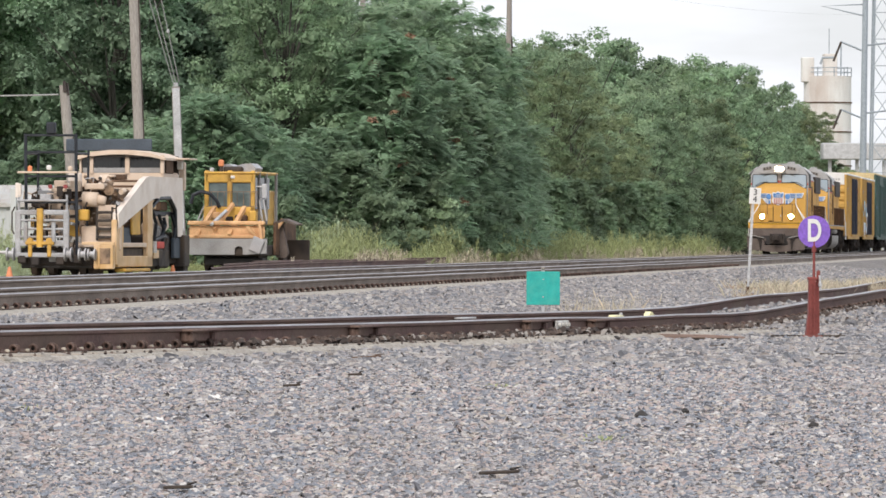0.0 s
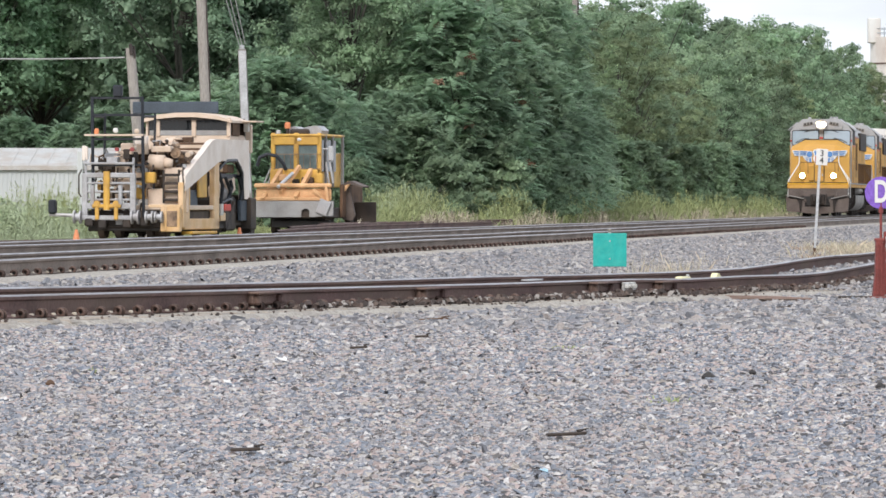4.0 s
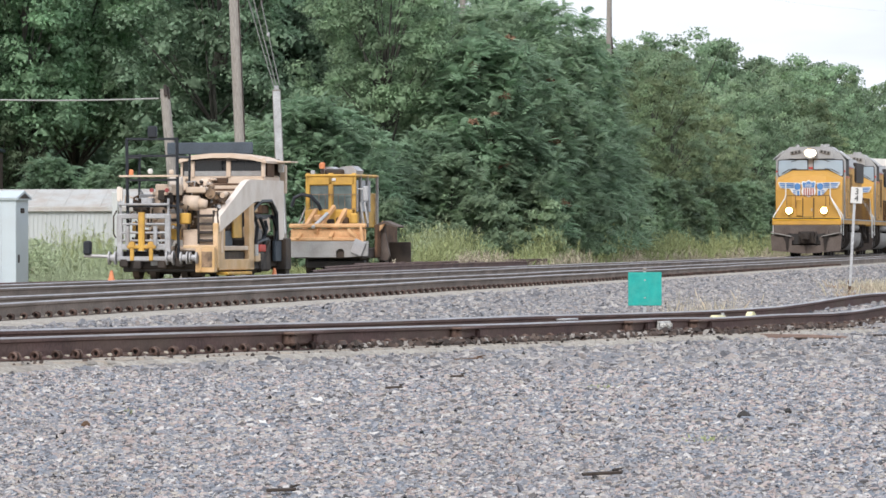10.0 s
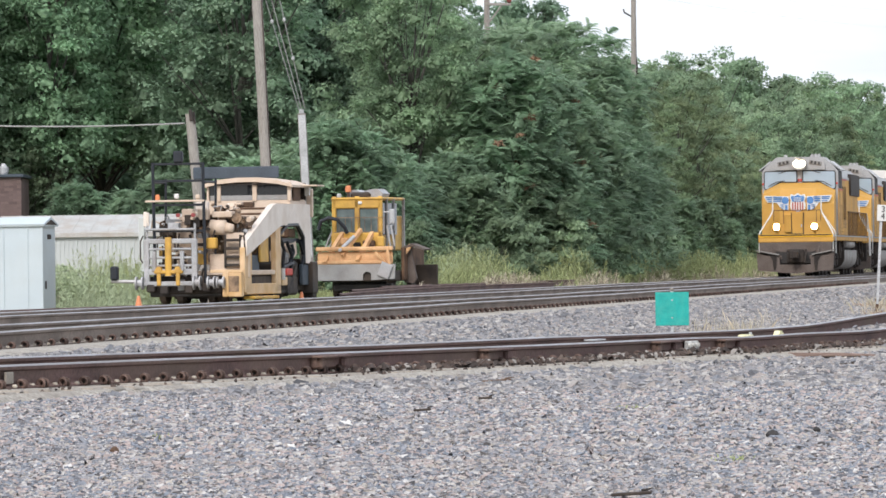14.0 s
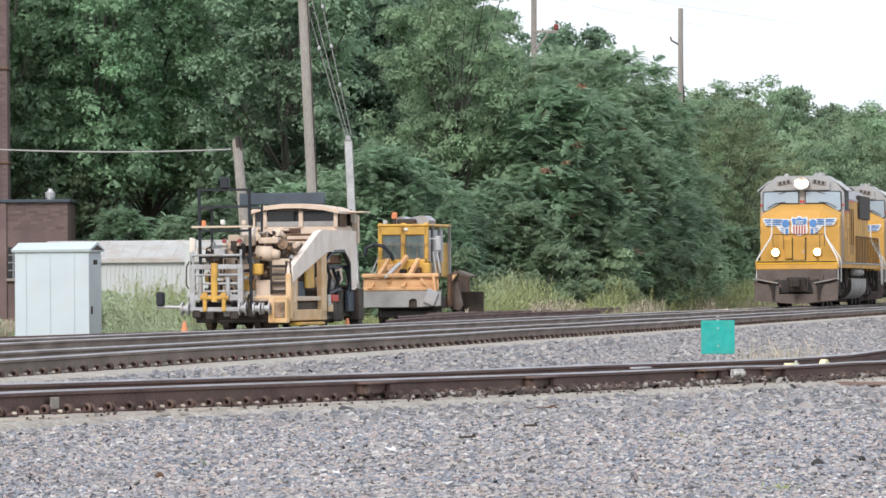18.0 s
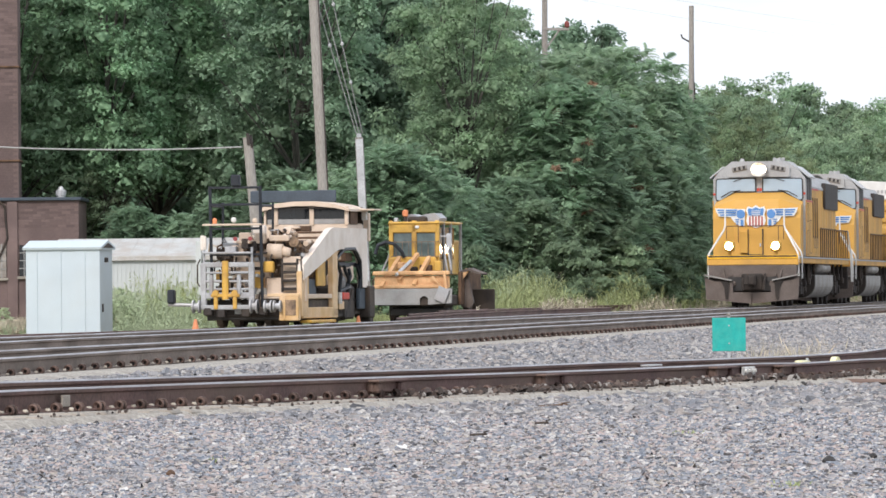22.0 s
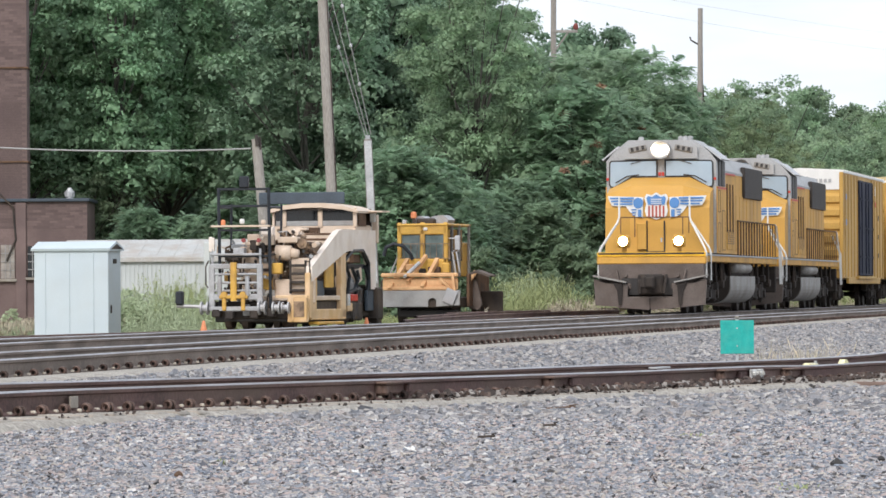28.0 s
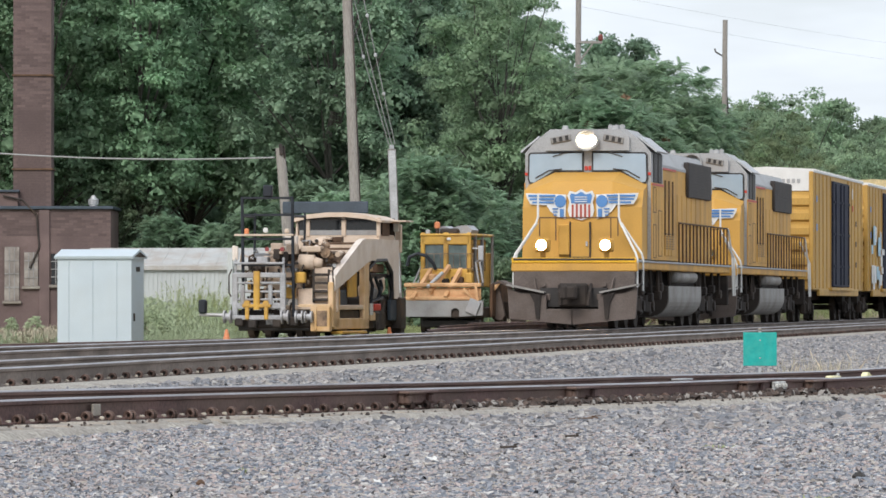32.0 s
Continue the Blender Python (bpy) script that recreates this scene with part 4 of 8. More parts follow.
    part("shield_top", Kit().prism([(-0.27, 3.17), (-0.23, 3.23), (-0.12, 3.20), (0, 3.27), (0.12, 3.20), (0.23, 3.23), (0.27, 3.17), (0.23, 2.99), (-0.23, 2.99)], "y", 2.06, 2.085), M["badge_blue"], shield)
    for i in range(3):
        part("shield_bar", Kit().box(0, 2.055, 3.14 - i * 0.055, 0.30, 0.02, 0.02), M["white"], shield)
    for i in range(5):
        part("shield_stripe", Kit().box(-0.20 + i * 0.10, 2.07, 2.81 - (0.02 if i == 2 else 0), 0.048, 0.03, 0.30 if i in (0, 4) else 0.34), M["badge_red"], shield)
    for s in (-1, 1):
        o = [(s * 0.36, 3.20), (s * 1.36, 3.24), (s * 1.33, 3.12), (s * 1.24, 2.97), (s * 0.84, 2.95), (s * 0.74, 2.80), (s * 0.56, 2.66), (s * 0.38, 2.62)]
        rootk = Kit()
        n = len(o)
        ys = [2.08 if abs(p[0]) < 0.74 else 2.08 + (abs(p[0]) - 0.72) * 0.25 for p in o]
        vs = [(p[0], y, p[1]) for p, y in zip(o, ys)] + [(p[0], y + 0.06, p[1]) for p, y in zip(o, ys)]
        rootk.add(vs, [tuple(range(n)), tuple(range(2 * n - 1, n - 1, -1))] + [(i, n + i, n + (i + 1) % n, (i + 1) % n) for i in range(n)])
        wg = part("wing", rootk, M["white"], L, "white wing with blue bars")
        for x0, x1, z in ((0.62, 1.29, 3.175), (0.66, 1.26, 3.095), (0.66, 1.19, 3.015)):
            y0, y1 = 2.065 + max(0, x0 - 0.72) * 0.25, 2.065 + (x1 - 0.72) * 0.25
            kk = Kit().add([(s * x0, y0, z - 0.022), (s * 0.72, y0, z - 0.022), (s * x1, y1, z - 0.022), (s * x1, y1, z + 0.022), (s * 0.72, y0, z + 0.022), (s * x0, y0, z + 0.022),
                            (s * x0, y0 + 0.03, z - 0.022), (s * 0.72, y0 + 0.03, z - 0.022), (s * x1, y1 + 0.03, z - 0.022), (s * x1, y1 + 0.03, z + 0.022), (s * 0.72, y0 + 0.03, z + 0.022), (s * x0, y0 + 0.03, z + 0.022)],
                           [(0, 1, 4, 5), (1, 2, 3, 4), (6, 11, 10, 7), (7, 10, 9, 8), (0, 6, 7, 1), (1, 7, 8, 2), (2, 8, 9, 3), (3, 9, 10, 4), (4, 10, 11, 5), (5, 11, 6, 0)])
            part("wing_bar", kk, M["badge_blue"], wg)
        part("wing_root", Kit().prism([(s * (0.50 + 0.14 * math.cos(t * 0.5236)), 3.04 + 0.15 * math.sin(t * 0.5236)) for t in range(12)], "y", 2.06, 2.095), M["badge_blue"], wg)
        part("wing_tip", Kit().box(s * 0.46, 2.07, 2.76, 0.10, 0.03, 0.20, 0.01), M["badge_blue"], wg)
        for i in range(3):
            part("wing_tip", Kit().box(s * 0.62, 2.07, 2.86 - i * 0.075, 0.14 - 0.03 * i, 0.03, 0.03), M["badge_blue"], wg)
    # handrails at the front steps, white
    for s in (-1, 1):
        k = Kit().pipe([(s * 0.97, 1.62, 3.22), (s * 0.97, 1.60, 2.66), (s * 1.01, 1.58, 2.52), (s * 1.44, 1.10, 1.78), (s * 1.48, 1.06, 1.66), (s * 1.48, 1.06, 0.98)], 0.028, 6)
        k.pipe([(s * 1.01, 1.72, 2.52), (s * 1.50, 1.76, 1.78), (s * 1.53, 1.78, 1.66), (s * 1.53, 1.78, 0.9)], 0.028, 6)
        part("handrail", k, M["white"], L, "white step handrail")
        k = Kit()
        for i in range(4):
            k.box(s * 1.38, 1.42, 0.42 + i * 0.32, 0.32, 0.6, 0.04, 0.01)
        k.box(s * 1.22, 1.42, 0.9, 0.04, 0.65, 1.1)
        part("steps", k, M["truck"], L)
    # hood behind the cab
    k = Kit().prism([(-1.46, 1.66), (1.46, 1.66), (1.46, 3.98), (1.12, 4.42), (-1.12, 4.42), (-1.46, 3.98)], "y", 5.70, 8.9)
    part("electrical_cabinet", k, S, L, "grimy yellow cabinet hood")
    k = Kit().prism([(-1.36, 1.66), (1.36, 1.66), (1.36, 3.96), (1.08, 4.36), (-1.08, 4.36), (-1.36, 3.96)], "y", 8.9, 17.2)
    part("engine_hood", k, S, L, "grimy yellow engine hood")
    k = Kit().prism([(-1.08, 1.66), (1.08, 1.66), (1.08, 3.9), (0.82, 4.28), (-0.82, 4.28), (-1.08, 3.9)], "y", 17.2, 20.6)
    part("hood", k, S, L, "long grimy yellow engine hood")
    k = Kit().prism([(-1.10, 3.55), (1.10, 3.55), (1.10, 3.94), (0.84, 4.34), (-0.84, 4.34), (-1.10, 3.94)], "y", 17.2, 20.5)
    part("roof", k, G, L, "gray upper hood and roof")
    for s in (-1, 1):
        o = [(s * 1.375, 3.94), (s * 1.375, 4.00), (s * 1.10, 4.40), (s * 1.02, 4.36), (s * 1.33, 3.94)]
        part("roof_side", Kit().prism(o if s > 0 else o[::-1], "y", 8.92, 17.2), G, L, "gray upper hood side")
        o = [(s * 1.475, 3.94), (s * 1.475, 4.00), (s * 1.14, 4.46), (s * 1.06, 4.40), (s * 1.43, 3.94)]
        part("roof_side", Kit().prism(o if s > 0 else o[::-1], "y", 5.72, 8.9), G, L, "gray upper cabinet side")
        part("radiator", Kit().box(s * 1.38, 14.6, 3.76, 0.14, 5.2, 0.90, 0.02), M["radiator"], L, "dark brown radiator grille")
        part("waist_stripe", Kit().box(s * 1.475, 7.3, 3.91, 0.02, 3.1, 0.05), M["red"], L, "thin red waist stripe")
        part("cab_stripe", Kit().box(s * 1.556, 4.55, 3.47, 0.012, 2.3, 0.05), M["red"], L, "thin red waist stripe")
        kk = Kit()
        for i in range(9):
            kk.box(s * 1.452, 14.6, 3.40 + i * 0.09, 0.01, 5.0, 0.014)
        part("radiator_slats", kk, M["machine_dark"], L)
        for y in (6.05, 6.9, 7.55, 8.2):
            part("cabinet_door", Kit().box(s * 1.47, y, 2.45, 0.03, 0.56, 1.35, 0.008), S, L)
            kk = Kit()
            for i in range(7):
                kk.box(s * 1.49, y, 1.95 + i * 0.06, 0.02, 0.36, 0.02)
            part("louvre", kk, M["loco_black"], L)
        for y in (6.45, 7.25, 8.05):
            part("door_bar", Kit().box(s * 1.50, y, 2.95, 0.03, 0.05, 1.35), M["rust"], L, "dark rusty upright grab bar")
        for i in range(11):
            part("hood_door", Kit().box(s * (1.37 if i < 7 else 1.09), 9.45 + i * 1.03, 2.55, 0.03, 0.92, 1.6, 0.008), S, L)
        # side railing
        k = Kit()
        for i in range(15):
            y = 9.4 + i * 0.8
            k.rod((s * 1.5, y, 1.62), (s * 1.5, y, 2.62), 0.022, 5)
        k.rod((s * 1.5, 9.4, 2.62), (s * 1.5, 20.6, 2.62), 0.024, 5)
        part("side_railing", k, M["rust"], L, "brown side railing with posts")
        k = Kit().pipe([(s * 1.5, 20.6, 2.62), (s * 1.5, 20.95, 2.55), (s * 1.54, 21.5, 1.85), (s * 1.56, 21.55, 0.8)], 0.03, 6)
        k.pipe([(s * 1.3, 21.2, 2.5), (s * 1.56, 21.75, 1.85), (s * 1.58, 21.8, 0.8)], 0.03, 6)
        part("rear_handrail", k, M["white"], L, "white rear step handrail")
        # air reservoir over the tank
        part("air_reservoir", Kit().rod((s * 1.30, 9.8, 1.27), (s * 1.30, 14.0, 1.27), 0.15, 14), M["tank"], L, "gray air reservoir", True)
    for y, r in ((7.0, 0.28), (11.5, 0.5), (13.0, 0.5), (17.0, 0.7), (18.8, 0.7)):
        part("roof_fan", Kit().rod((0, y, 4.28), (0, y, 4.5), r, 14), B, L, "dark roof fan")
    for y in (6.4, 7.6, 8.7, 10.0, 14.3):
        part("roof_vent", Kit().box(0.3, y, 4.46, 0.7, 0.5, 0.24, 0.05), B, L)
    k = Kit()
    for i, xx in enumerate((-0.1, 0.05, 0.18)):
        k.rod((0.55 + xx, 4.5, 4.90), (0.55 + xx, 4.05, 4.88), 0.03, 6, 0.06)
    k.box(0.55, 4.5, 4.84, 0.4, 0.1, 0.1)
    part("horn", k, G, L)
    for xx in (-0.6, 0.62):
        part("antenna", Kit().rod((xx, 3.7, 4.78), (xx, 3.7, 4.90), 0.10, 10, 0.06), G, L)
    # tank and running gear
    k = Kit()
    o = [(s * (1.0 + 0.47 * math.sin(i * 0.2244)), 0.74 - 0.48 * math.cos(i * 0.2244)) for s, seq in ((-1, range(7, -1, -1)), (1, range(8))) for i in seq]
    o = [(-1.47, 1.03)] + o + [(1.47, 1.03)]
    k.prism(o, "y", 7.5, 14.6)
    part("fuel_tank", k, M["tank"], L, "gray fuel tank with rounded bottom")
    part("tank_end", Kit().prism([(p[0] * 0.985, p[1] * 0.98 + 0.01) for p in o], "y", 7.46, 7.50), M["truck"], L, "dark brown end of the tank")
    k = Kit().box(0, 11.2, 1.22, 1.6, 19.0, 0.38, 0.03)
    part("centre_sill", k, M["truck"], L, "dark centre sill")
    rr = random.Random(5)
    for s in (-1, 1):
        for y in (1.6, 3.2, 5.1, 6.7, 7.1, 9.0, 14.9, 15.4, 16.8, 18.7, 20.4):
            z = rr.uniform(0.75, 1.0)
            part("brake_gear", Kit().rod((s * 1.28, y, 1.42), (s * 1.30, y + rr.uniform(-0.15, 0.15), z), 0.05, 6).box(s * 1.28, y, z, 0.18, 0.24, 0.22, 0.03), M["truck"], L)
    truck(L, 4.15, (2.3, 4.15, 6.0), 0.533, WHEELS)
    truck(L, 17.75, (15.9, 17.75, 19.6), 0.533, WHEELS)
    k = Kit().box(0, 21.3, 0.95, 2.9, 0.2, 0.8, 0.03).box(0, 21.8, 0.86, 0.3, 0.9, 0.3, 0.04)
    part("rear_coupler", k, M["truck"], L)
    return L


def boxcar(m, label, body, top, door, roof, ends="ribbed", graffiti=False, high=4.75):
    """A high boxcar: ribbed ends, ribbed sides, two sliding doors a side."""
    C = thing("boxcar", m, label, "boxcar", "cars of the train")
    L0, L1, W = 1.05, 19.65, 1.53
    z0, z1 = 1.02, high
    part("body", Kit().box(0, (L0 + L1) / 2, (z0 + z1) / 2, 2 * W, L1 - L0, z1 - z0, 0.02), body, C)
    part("upper_end", Kit().box(0, L0 - 0.012, z1 - 0.31, 2 * W - 0.04, 0.05, 0.62, 0.01), top, C, "pale upper band of the end wall")
    k = Kit()
    for i in range(6):
        k.prism([(L0 + 0.01, z0 + 0.25 + i * 0.47), (L0 - 0.09, z0 + 0.33 + i * 0.47), (L0 - 0.09, z0 + 0.53 + i * 0.47), (L0 + 0.01, z0 + 0.66 + i * 0.47)], "x", -W + 0.12, W - 0.12)
    part("end_ribs", k, body, C, "pressed ribs across the end wall")
    for s in (-1, 1):
        part("corner_post", Kit().box(s * (W - 0.05), L0, (z0 + z1) / 2, 0.14, 0.16, z1 - z0, 0.02), body, C)
    k = Kit().prism([(-W - 0.03, z1 - 0.02), (W + 0.03, z1 - 0.02), (W + 0.03, z1 + 0.06), (0, z1 + 0.14), (-W - 0.03, z1 + 0.06)], "y", L0 - 0.04, L1 + 0.04)
    part("roof", k, roof, C, "pale sheet roof")
    for i in range(16):
        part("roof_rib", Kit().prism([(-W - 0.04, z1 + 0.03), (W + 0.04, z1 + 0.03), (W + 0.04, z1 + 0.085), (0, z1 + 0.165), (-W - 0.04, z1 + 0.085)], "y", L0 + 0.6 + i * 1.18, L0 + 0.68 + i * 1.18), roof, C)
    for s in (-1, 1):
        for i in range(14):
            y = L0 + 0.75 + i * 1.32
            if 7.6 < y < 13.1:
                continue
            part("side_post", Kit().box(s * (W + 0.01), y, (z0 + z1) / 2, 0.05, 0.12, z1 - z0 - 0.1, 0.012), body, C)
        for yd in (8.85, 11.9):
            d = part("door", Kit().box(s * (W + 0.05), yd, 2.85, 0.08, 2.95, 3.45, 0.02), door, C, "dark sliding plug door")
            for q in (-0.9, 0.9):
                part("door_rod", Kit().rod((s * (W + 0.12), yd + q, 1.2), (s * (W + 0.12), yd + q, 4.5), 0.022, 5), door, d)
            for q in (1.8, 2.85, 3.9):
                part("door_rib", Kit().box(s * (W + 0.1), yd, q, 0.04, 2.8, 0.07), door, d)
        part("door_track", Kit().box(s * (W + 0.06), 10.4, 1.05, 0.14, 8.0, 0.09, 0.01), body, C)
        part("side_sill", Kit().box(s * (W - 0.02), (L0 + L1) / 2, 0.94, 0.1, 14.5, 0.22, 0.02), body, C)
        k = Kit()
        for i in range(6):
            k.box(s * (W + 0.05), L0 + 0.28, 1.2 + i * 0.4, 0.05, 0.42, 0.03)
        part("ladder", k, body, C)
        for i, (yy, zz, a, b, mm) in enumerate(((2.2, 3.9, 0.35, 0.2, "badge_blue"), (2.2, 3.0, 0.4, 0.22, "badge_blue"), (15.5, 3.8, 0.3, 0.2, "red"), (16.8, 2.6, 0.25, 0.18, "bar_black"), (16.8, 3.3, 0.25, 0.18, "bar_black"), (16.8, 1.9, 0.25, 0.18, "bar_black"), (15.2, 4.3, 0.5, 0.35, "white"))):
            part("stencil", Kit().box(s * (W + 0.012), yy, zz, 0.03, a, b, 0.004), M[mm], C, "small painted patch")
    for i in range(9):
        if i != 4:
            part("number_bar", Kit().box(-0.55 + i * 0.16 + (0.35), L0 - 0.045, z1 - 0.30, 0.1, 0.02, 0.13), M["loco_gray"], C, "gray stencil bar")
    if graffiti:
        rr = random.Random(5)
        for i in range(16):
            part("graffiti", Kit().box(W + 0.09, 2.0 + rr.uniform(0, 5), 1.2 + rr.uniform(0, 1.9), 0.02, rr.uniform(0.3, 1.2), rr.uniform(0.15, 0.7), 0.005), M["white"] if i % 3 else M["paint_blue"], C, "pale spray paint patch")
    k = Kit().box(0, 0.62, 0.86, 0.3, 1.3, 0.28, 0.04).box(0, 20.1, 0.86, 0.3, 1.3, 0.28, 0.04).box(0, 10.3, 0.85, 0.5, 18, 0.3)
    part("coupler", k, M["truck"], C, "rusty couplers and centre sill")
    part("brake_wheel", Kit().rod((-0.6, L0 - 0.14, 2.6), (-0.6, L0 - 0.1, 2.6), 0.28, 14), M["truck"], C)
    truck(C, 3.0, (2.15, 3.85), 0.457, WHEELS)
    truck(C, 17.7, (16.85, 18.55), 0.457, WHEELS)
    return C


def hopper(m):
    """A gray covered hopper with sloped ends."""
    C = thing("hopper_car", m, "gray covered hopper car with rounded sides", "hopper car", "cars of the train")
    k = Kit().prism([(-1.5, 1.5), (-1.6, 2.4), (-1.6, 3.9), (-1.2, 4.5), (1.2, 4.5), (1.6, 3.9), (1.6, 2.4), (1.5, 1.5)], "y", 1.6, 17.0)
    part("body", k, M["car_gray"], C)
    for i in range(4):
        y = 3.4 + i * 3.9
        part("hopper_chute", Kit().prism([(y - 1.7, 1.5), (y + 1.7, 1.5), (y + 0.4, 0.5), (y - 0.4, 0.5)], "x", -1.2, 1.2), M["car_gray"], C)
    part("running_board", Kit().box(0, 9.3, 4.6, 1.0, 15.0, 0.06), M["galvanised"], C)
    part("sill", Kit().box(0, 9.3, 1.0, 2.8, 18.2, 0.2).box(0, 9.3, 0.86, 0.3, 19.4, 0.28), M["truck"], C)
    truck(C, 2.4, (1.55, 3.25), 0.457, WHEELS)
    truck(C, 16.2, (15.35, 17.05), 0.457, WHEELS)
    return C


def on_main(d):
    """A pose on the far main whose front lies d metres ahead of x = 0 along y."""
    return pose(0.160 * (d - Y_T2), d, MAIN_TOP, 0, 0, -math.degrees(MAIN))


TRAIN = []                                   # (car, metres behind the leading end)
FRONT = 131.55                               # where the train's front ends up, at 32 s


def gone(t):
    """Metres still to run along the main before the train stands where the film ends."""
    return 5.079 * (32.0 - t) + 0.00118 * (32.0 - t) ** 2


def build_train():
    back = 0.0
    for make, length in (
            (locomotive, 22.15), (lambda m: locomotive(m, False), 22.15),
            (lambda m: boxcar(m, "yellow high boxcar with white upper end and dark blue doors", M["car_yellow"], M["car_white"], M["car_blue"], M["car_white"]), 20.7),
            (lambda m: boxcar(m, "yellow high boxcar with sprayed pale patches and dark doors", M["car_yellow"], M["car_yellow"], M["car_blue"], M["car_white"], graffiti=True), 20.7),
            (lambda m: boxcar(m, "tall dark green boxcar with a cream end wall", M["car_green"], M["car_cream"], M["car_green"], M["car_cream"], high=5.25), 20.7),
            (hopper, 18.6), (hopper, 18.6), (hopper, 18.6), (hopper, 18.6)):
        TRAIN.append((make(on_main(FRONT + back * COS)), back))
        back += length


build_train()


# ------------------------------------------------------------------ work machines on the spur: x across, y backwards, z up from the rail top
def spur_pose(y):
    return pose(-4.2 + 0.2424 * (y - 141.9), y, -0.15 + RAIL_H, 0, 0, -math.degrees(SPUR_H))


def tie_machine():
    T = thing("tie_machine", spur_pose(141.9) @ Matrix.Translation((-0.08, 0, 0)) @ Matrix.Diagonal((1, 0.84, 1, 1)), "tan and yellow track work machine with pipe frame and roofed cab", "rail machine")
    tan, yel, dark, sil, blk = M["tan"], M["machine_yellow"], M["machine_dark"], M["machine_silver"], M["black_pipe"]
    # underframe, drawn deep to stand in for the shade below, and wheels
    part("underframe", Kit().box(0.1, 4.6, 0.50, 2.4, 8.4, 0.42, 0.03).box(0.1, 0.5, 0.36, 1.6, 0.3, 0.20, 0.03), dark, T, "dark greasy underframe deepened to fill the shade below")
    for yy in (0.9, 3.2, 5.2, 7.6):
        for s in (-1, 1):
            k = Kit().rod((s * 0.66, yy, 0.33), (s * 0.80, yy, 0.33), 0.33, 18).rod((s * 0.80, yy, 0.33), (s * 0.84, yy, 0.33), 0.12, 10)
            part("wheel", k, dark, T)
    # Black boxes added where only shade lies between the wheels.
    part("under_tray", Kit().box(0.1, 4.8, 0.22, 1.5, 6.8, 0.20, 0.03).box(-0.1, 1.0, 0.26, 1.9, 1.2, 0.16, 0.03), M["loco_black"], T, "black box added for the shade between the wheels")
    # black pipe frame over the front
    k = Kit()
    for x in (-0.92, 0.40):
        k.rod((x + 0.04, 0.30, 0.52), (x, 0.30, 3.60), 0.042, 8)
        k.rod((x + 0.06, 1.35, 0.8), (x + 0.10, 1.35, 3.2), 0.032, 8)
    for z in (3.56, 3.13, 2.52, 1.86):
        k.box(-0.26, 0.30, z, 1.36, 0.06, 0.06, 0.01)
    for x in (-0.92, 0.40):
        k.rod((x, 0.3, 3.1), (x + 0.08, 1.35, 3.1), 0.035, 6).rod((x, 0.3, 1.9), (x + 0.08, 1.35, 1.9), 0.035, 6)
    part("pipe_frame", k, blk, T, "black square pipe frame")
    part("lamp_box", Kit().box(-0.24, 0.30, 3.74, 0.24, 0.16, 0.30, 0.03), blk, T, "black lamp box on the frame")
    part("shelf", Kit().box(-0.33, 0.36, 2.62, 1.55, 0.35, 0.05, 0.01), tan, T, "tan lamp shelf")
    part("amber_lamp", Kit().lathe([(0.06, 2.65), (0.06, 2.76), (0.03, 2.79)], -0.80, 0.3), M["orange"], T, "amber warning lamp")
    part("work_lamp", Kit().box(-0.30, 0.3, 2.74, 0.12, 0.12, 0.13, 0.03), M["white"], T, "pale work lamp")
    part("work_lamp", Kit().box(0.26, 0.3, 2.72, 0.12, 0.12, 0.12, 0.03), tan, T)
    for x in (-0.30, 0.10):
        part("tail_lamp", Kit().rod((x, 0.5, 2.26), (x, 0.42, 2.26), 0.055, 10), M["lamp_red"], T, "red tail lamp")
    # silver work head
    for x in (-1.06, 0.20):
        part("head_post", Kit().box(x, 0.12, 1.10, 0.15, 0.12, 1.10, 0.02).rod((x, 0.18, 1.6), (x, 0.18, 2.05), 0.035, 6), sil, T, "silver work head post")
    for z, w in ((1.90, 0.06), (1.60, 0.13), (1.40, 0.06), (1.18, 0.06), (0.98, 0.06), (0.82, 0.16)):
        part("head_bar", Kit().box(-0.43, 0.12, z, 1.32, 0.10, w, 0.02), sil, T)
    for x, h in ((-0.85, 0.5), (-0.12, 0.5)):
        part("head_cylinder", Kit().rod((x, 0.06, 0.85), (x, 0.06, 0.85 + h), 0.06, 8), sil, T)
    part("lift_cylinder", Kit().rod((-0.47, 0.02, 0.72), (-0.47, 0.02, 1.70), 0.085, 10), yel, T, "yellow lift cylinder")
    k = Kit().box(-0.47, 0.02, 0.82, 0.75, 0.12, 0.09, 0.02)
    for x in (-0.72, -0.22):
        k.box(x, 0.02, 0.64, 0.10, 0.10, 0.34, 0.02).rod((x, -0.06, 0.88), (x, 0.1, 0.88), 0.08, 8)
    part("head_bracket", k, yel, T, "yellow work head bracket")
    part("front_beam", Kit().box(-0.45, 0.1, 0.52, 1.62, 0.14, 0.12, 0.02), sil, T)
    for x, r in ((-1.23, 0.17), (0.29, 0.18), (0.66, 0.16), (0.90, 0.15)):
        k = Kit().rod((x - 0.10, 0.0, 0.54), (x - 0.06, 0.0, 0.54), r, 16).rod((x + 0.06, 0.0, 0.54), (x + 0.10, 0.0, 0.54), r, 16).rod((x - 0.1, 0, 0.54), (x + 0.1, 0, 0.54), r * 0.55, 12)
        part("guide_roller", k, sil, T, "silver flanged guide roller")
    part("post_cap", Kit().box(-1.10, 0.2, 2.16, 0.10, 0.12, 0.38, 0.02).box(-1.03, 0.2, 2.16, 0.05, 0.10, 0.34, 0.01), M["tan_pale"], T, "pale cap over the work head post")
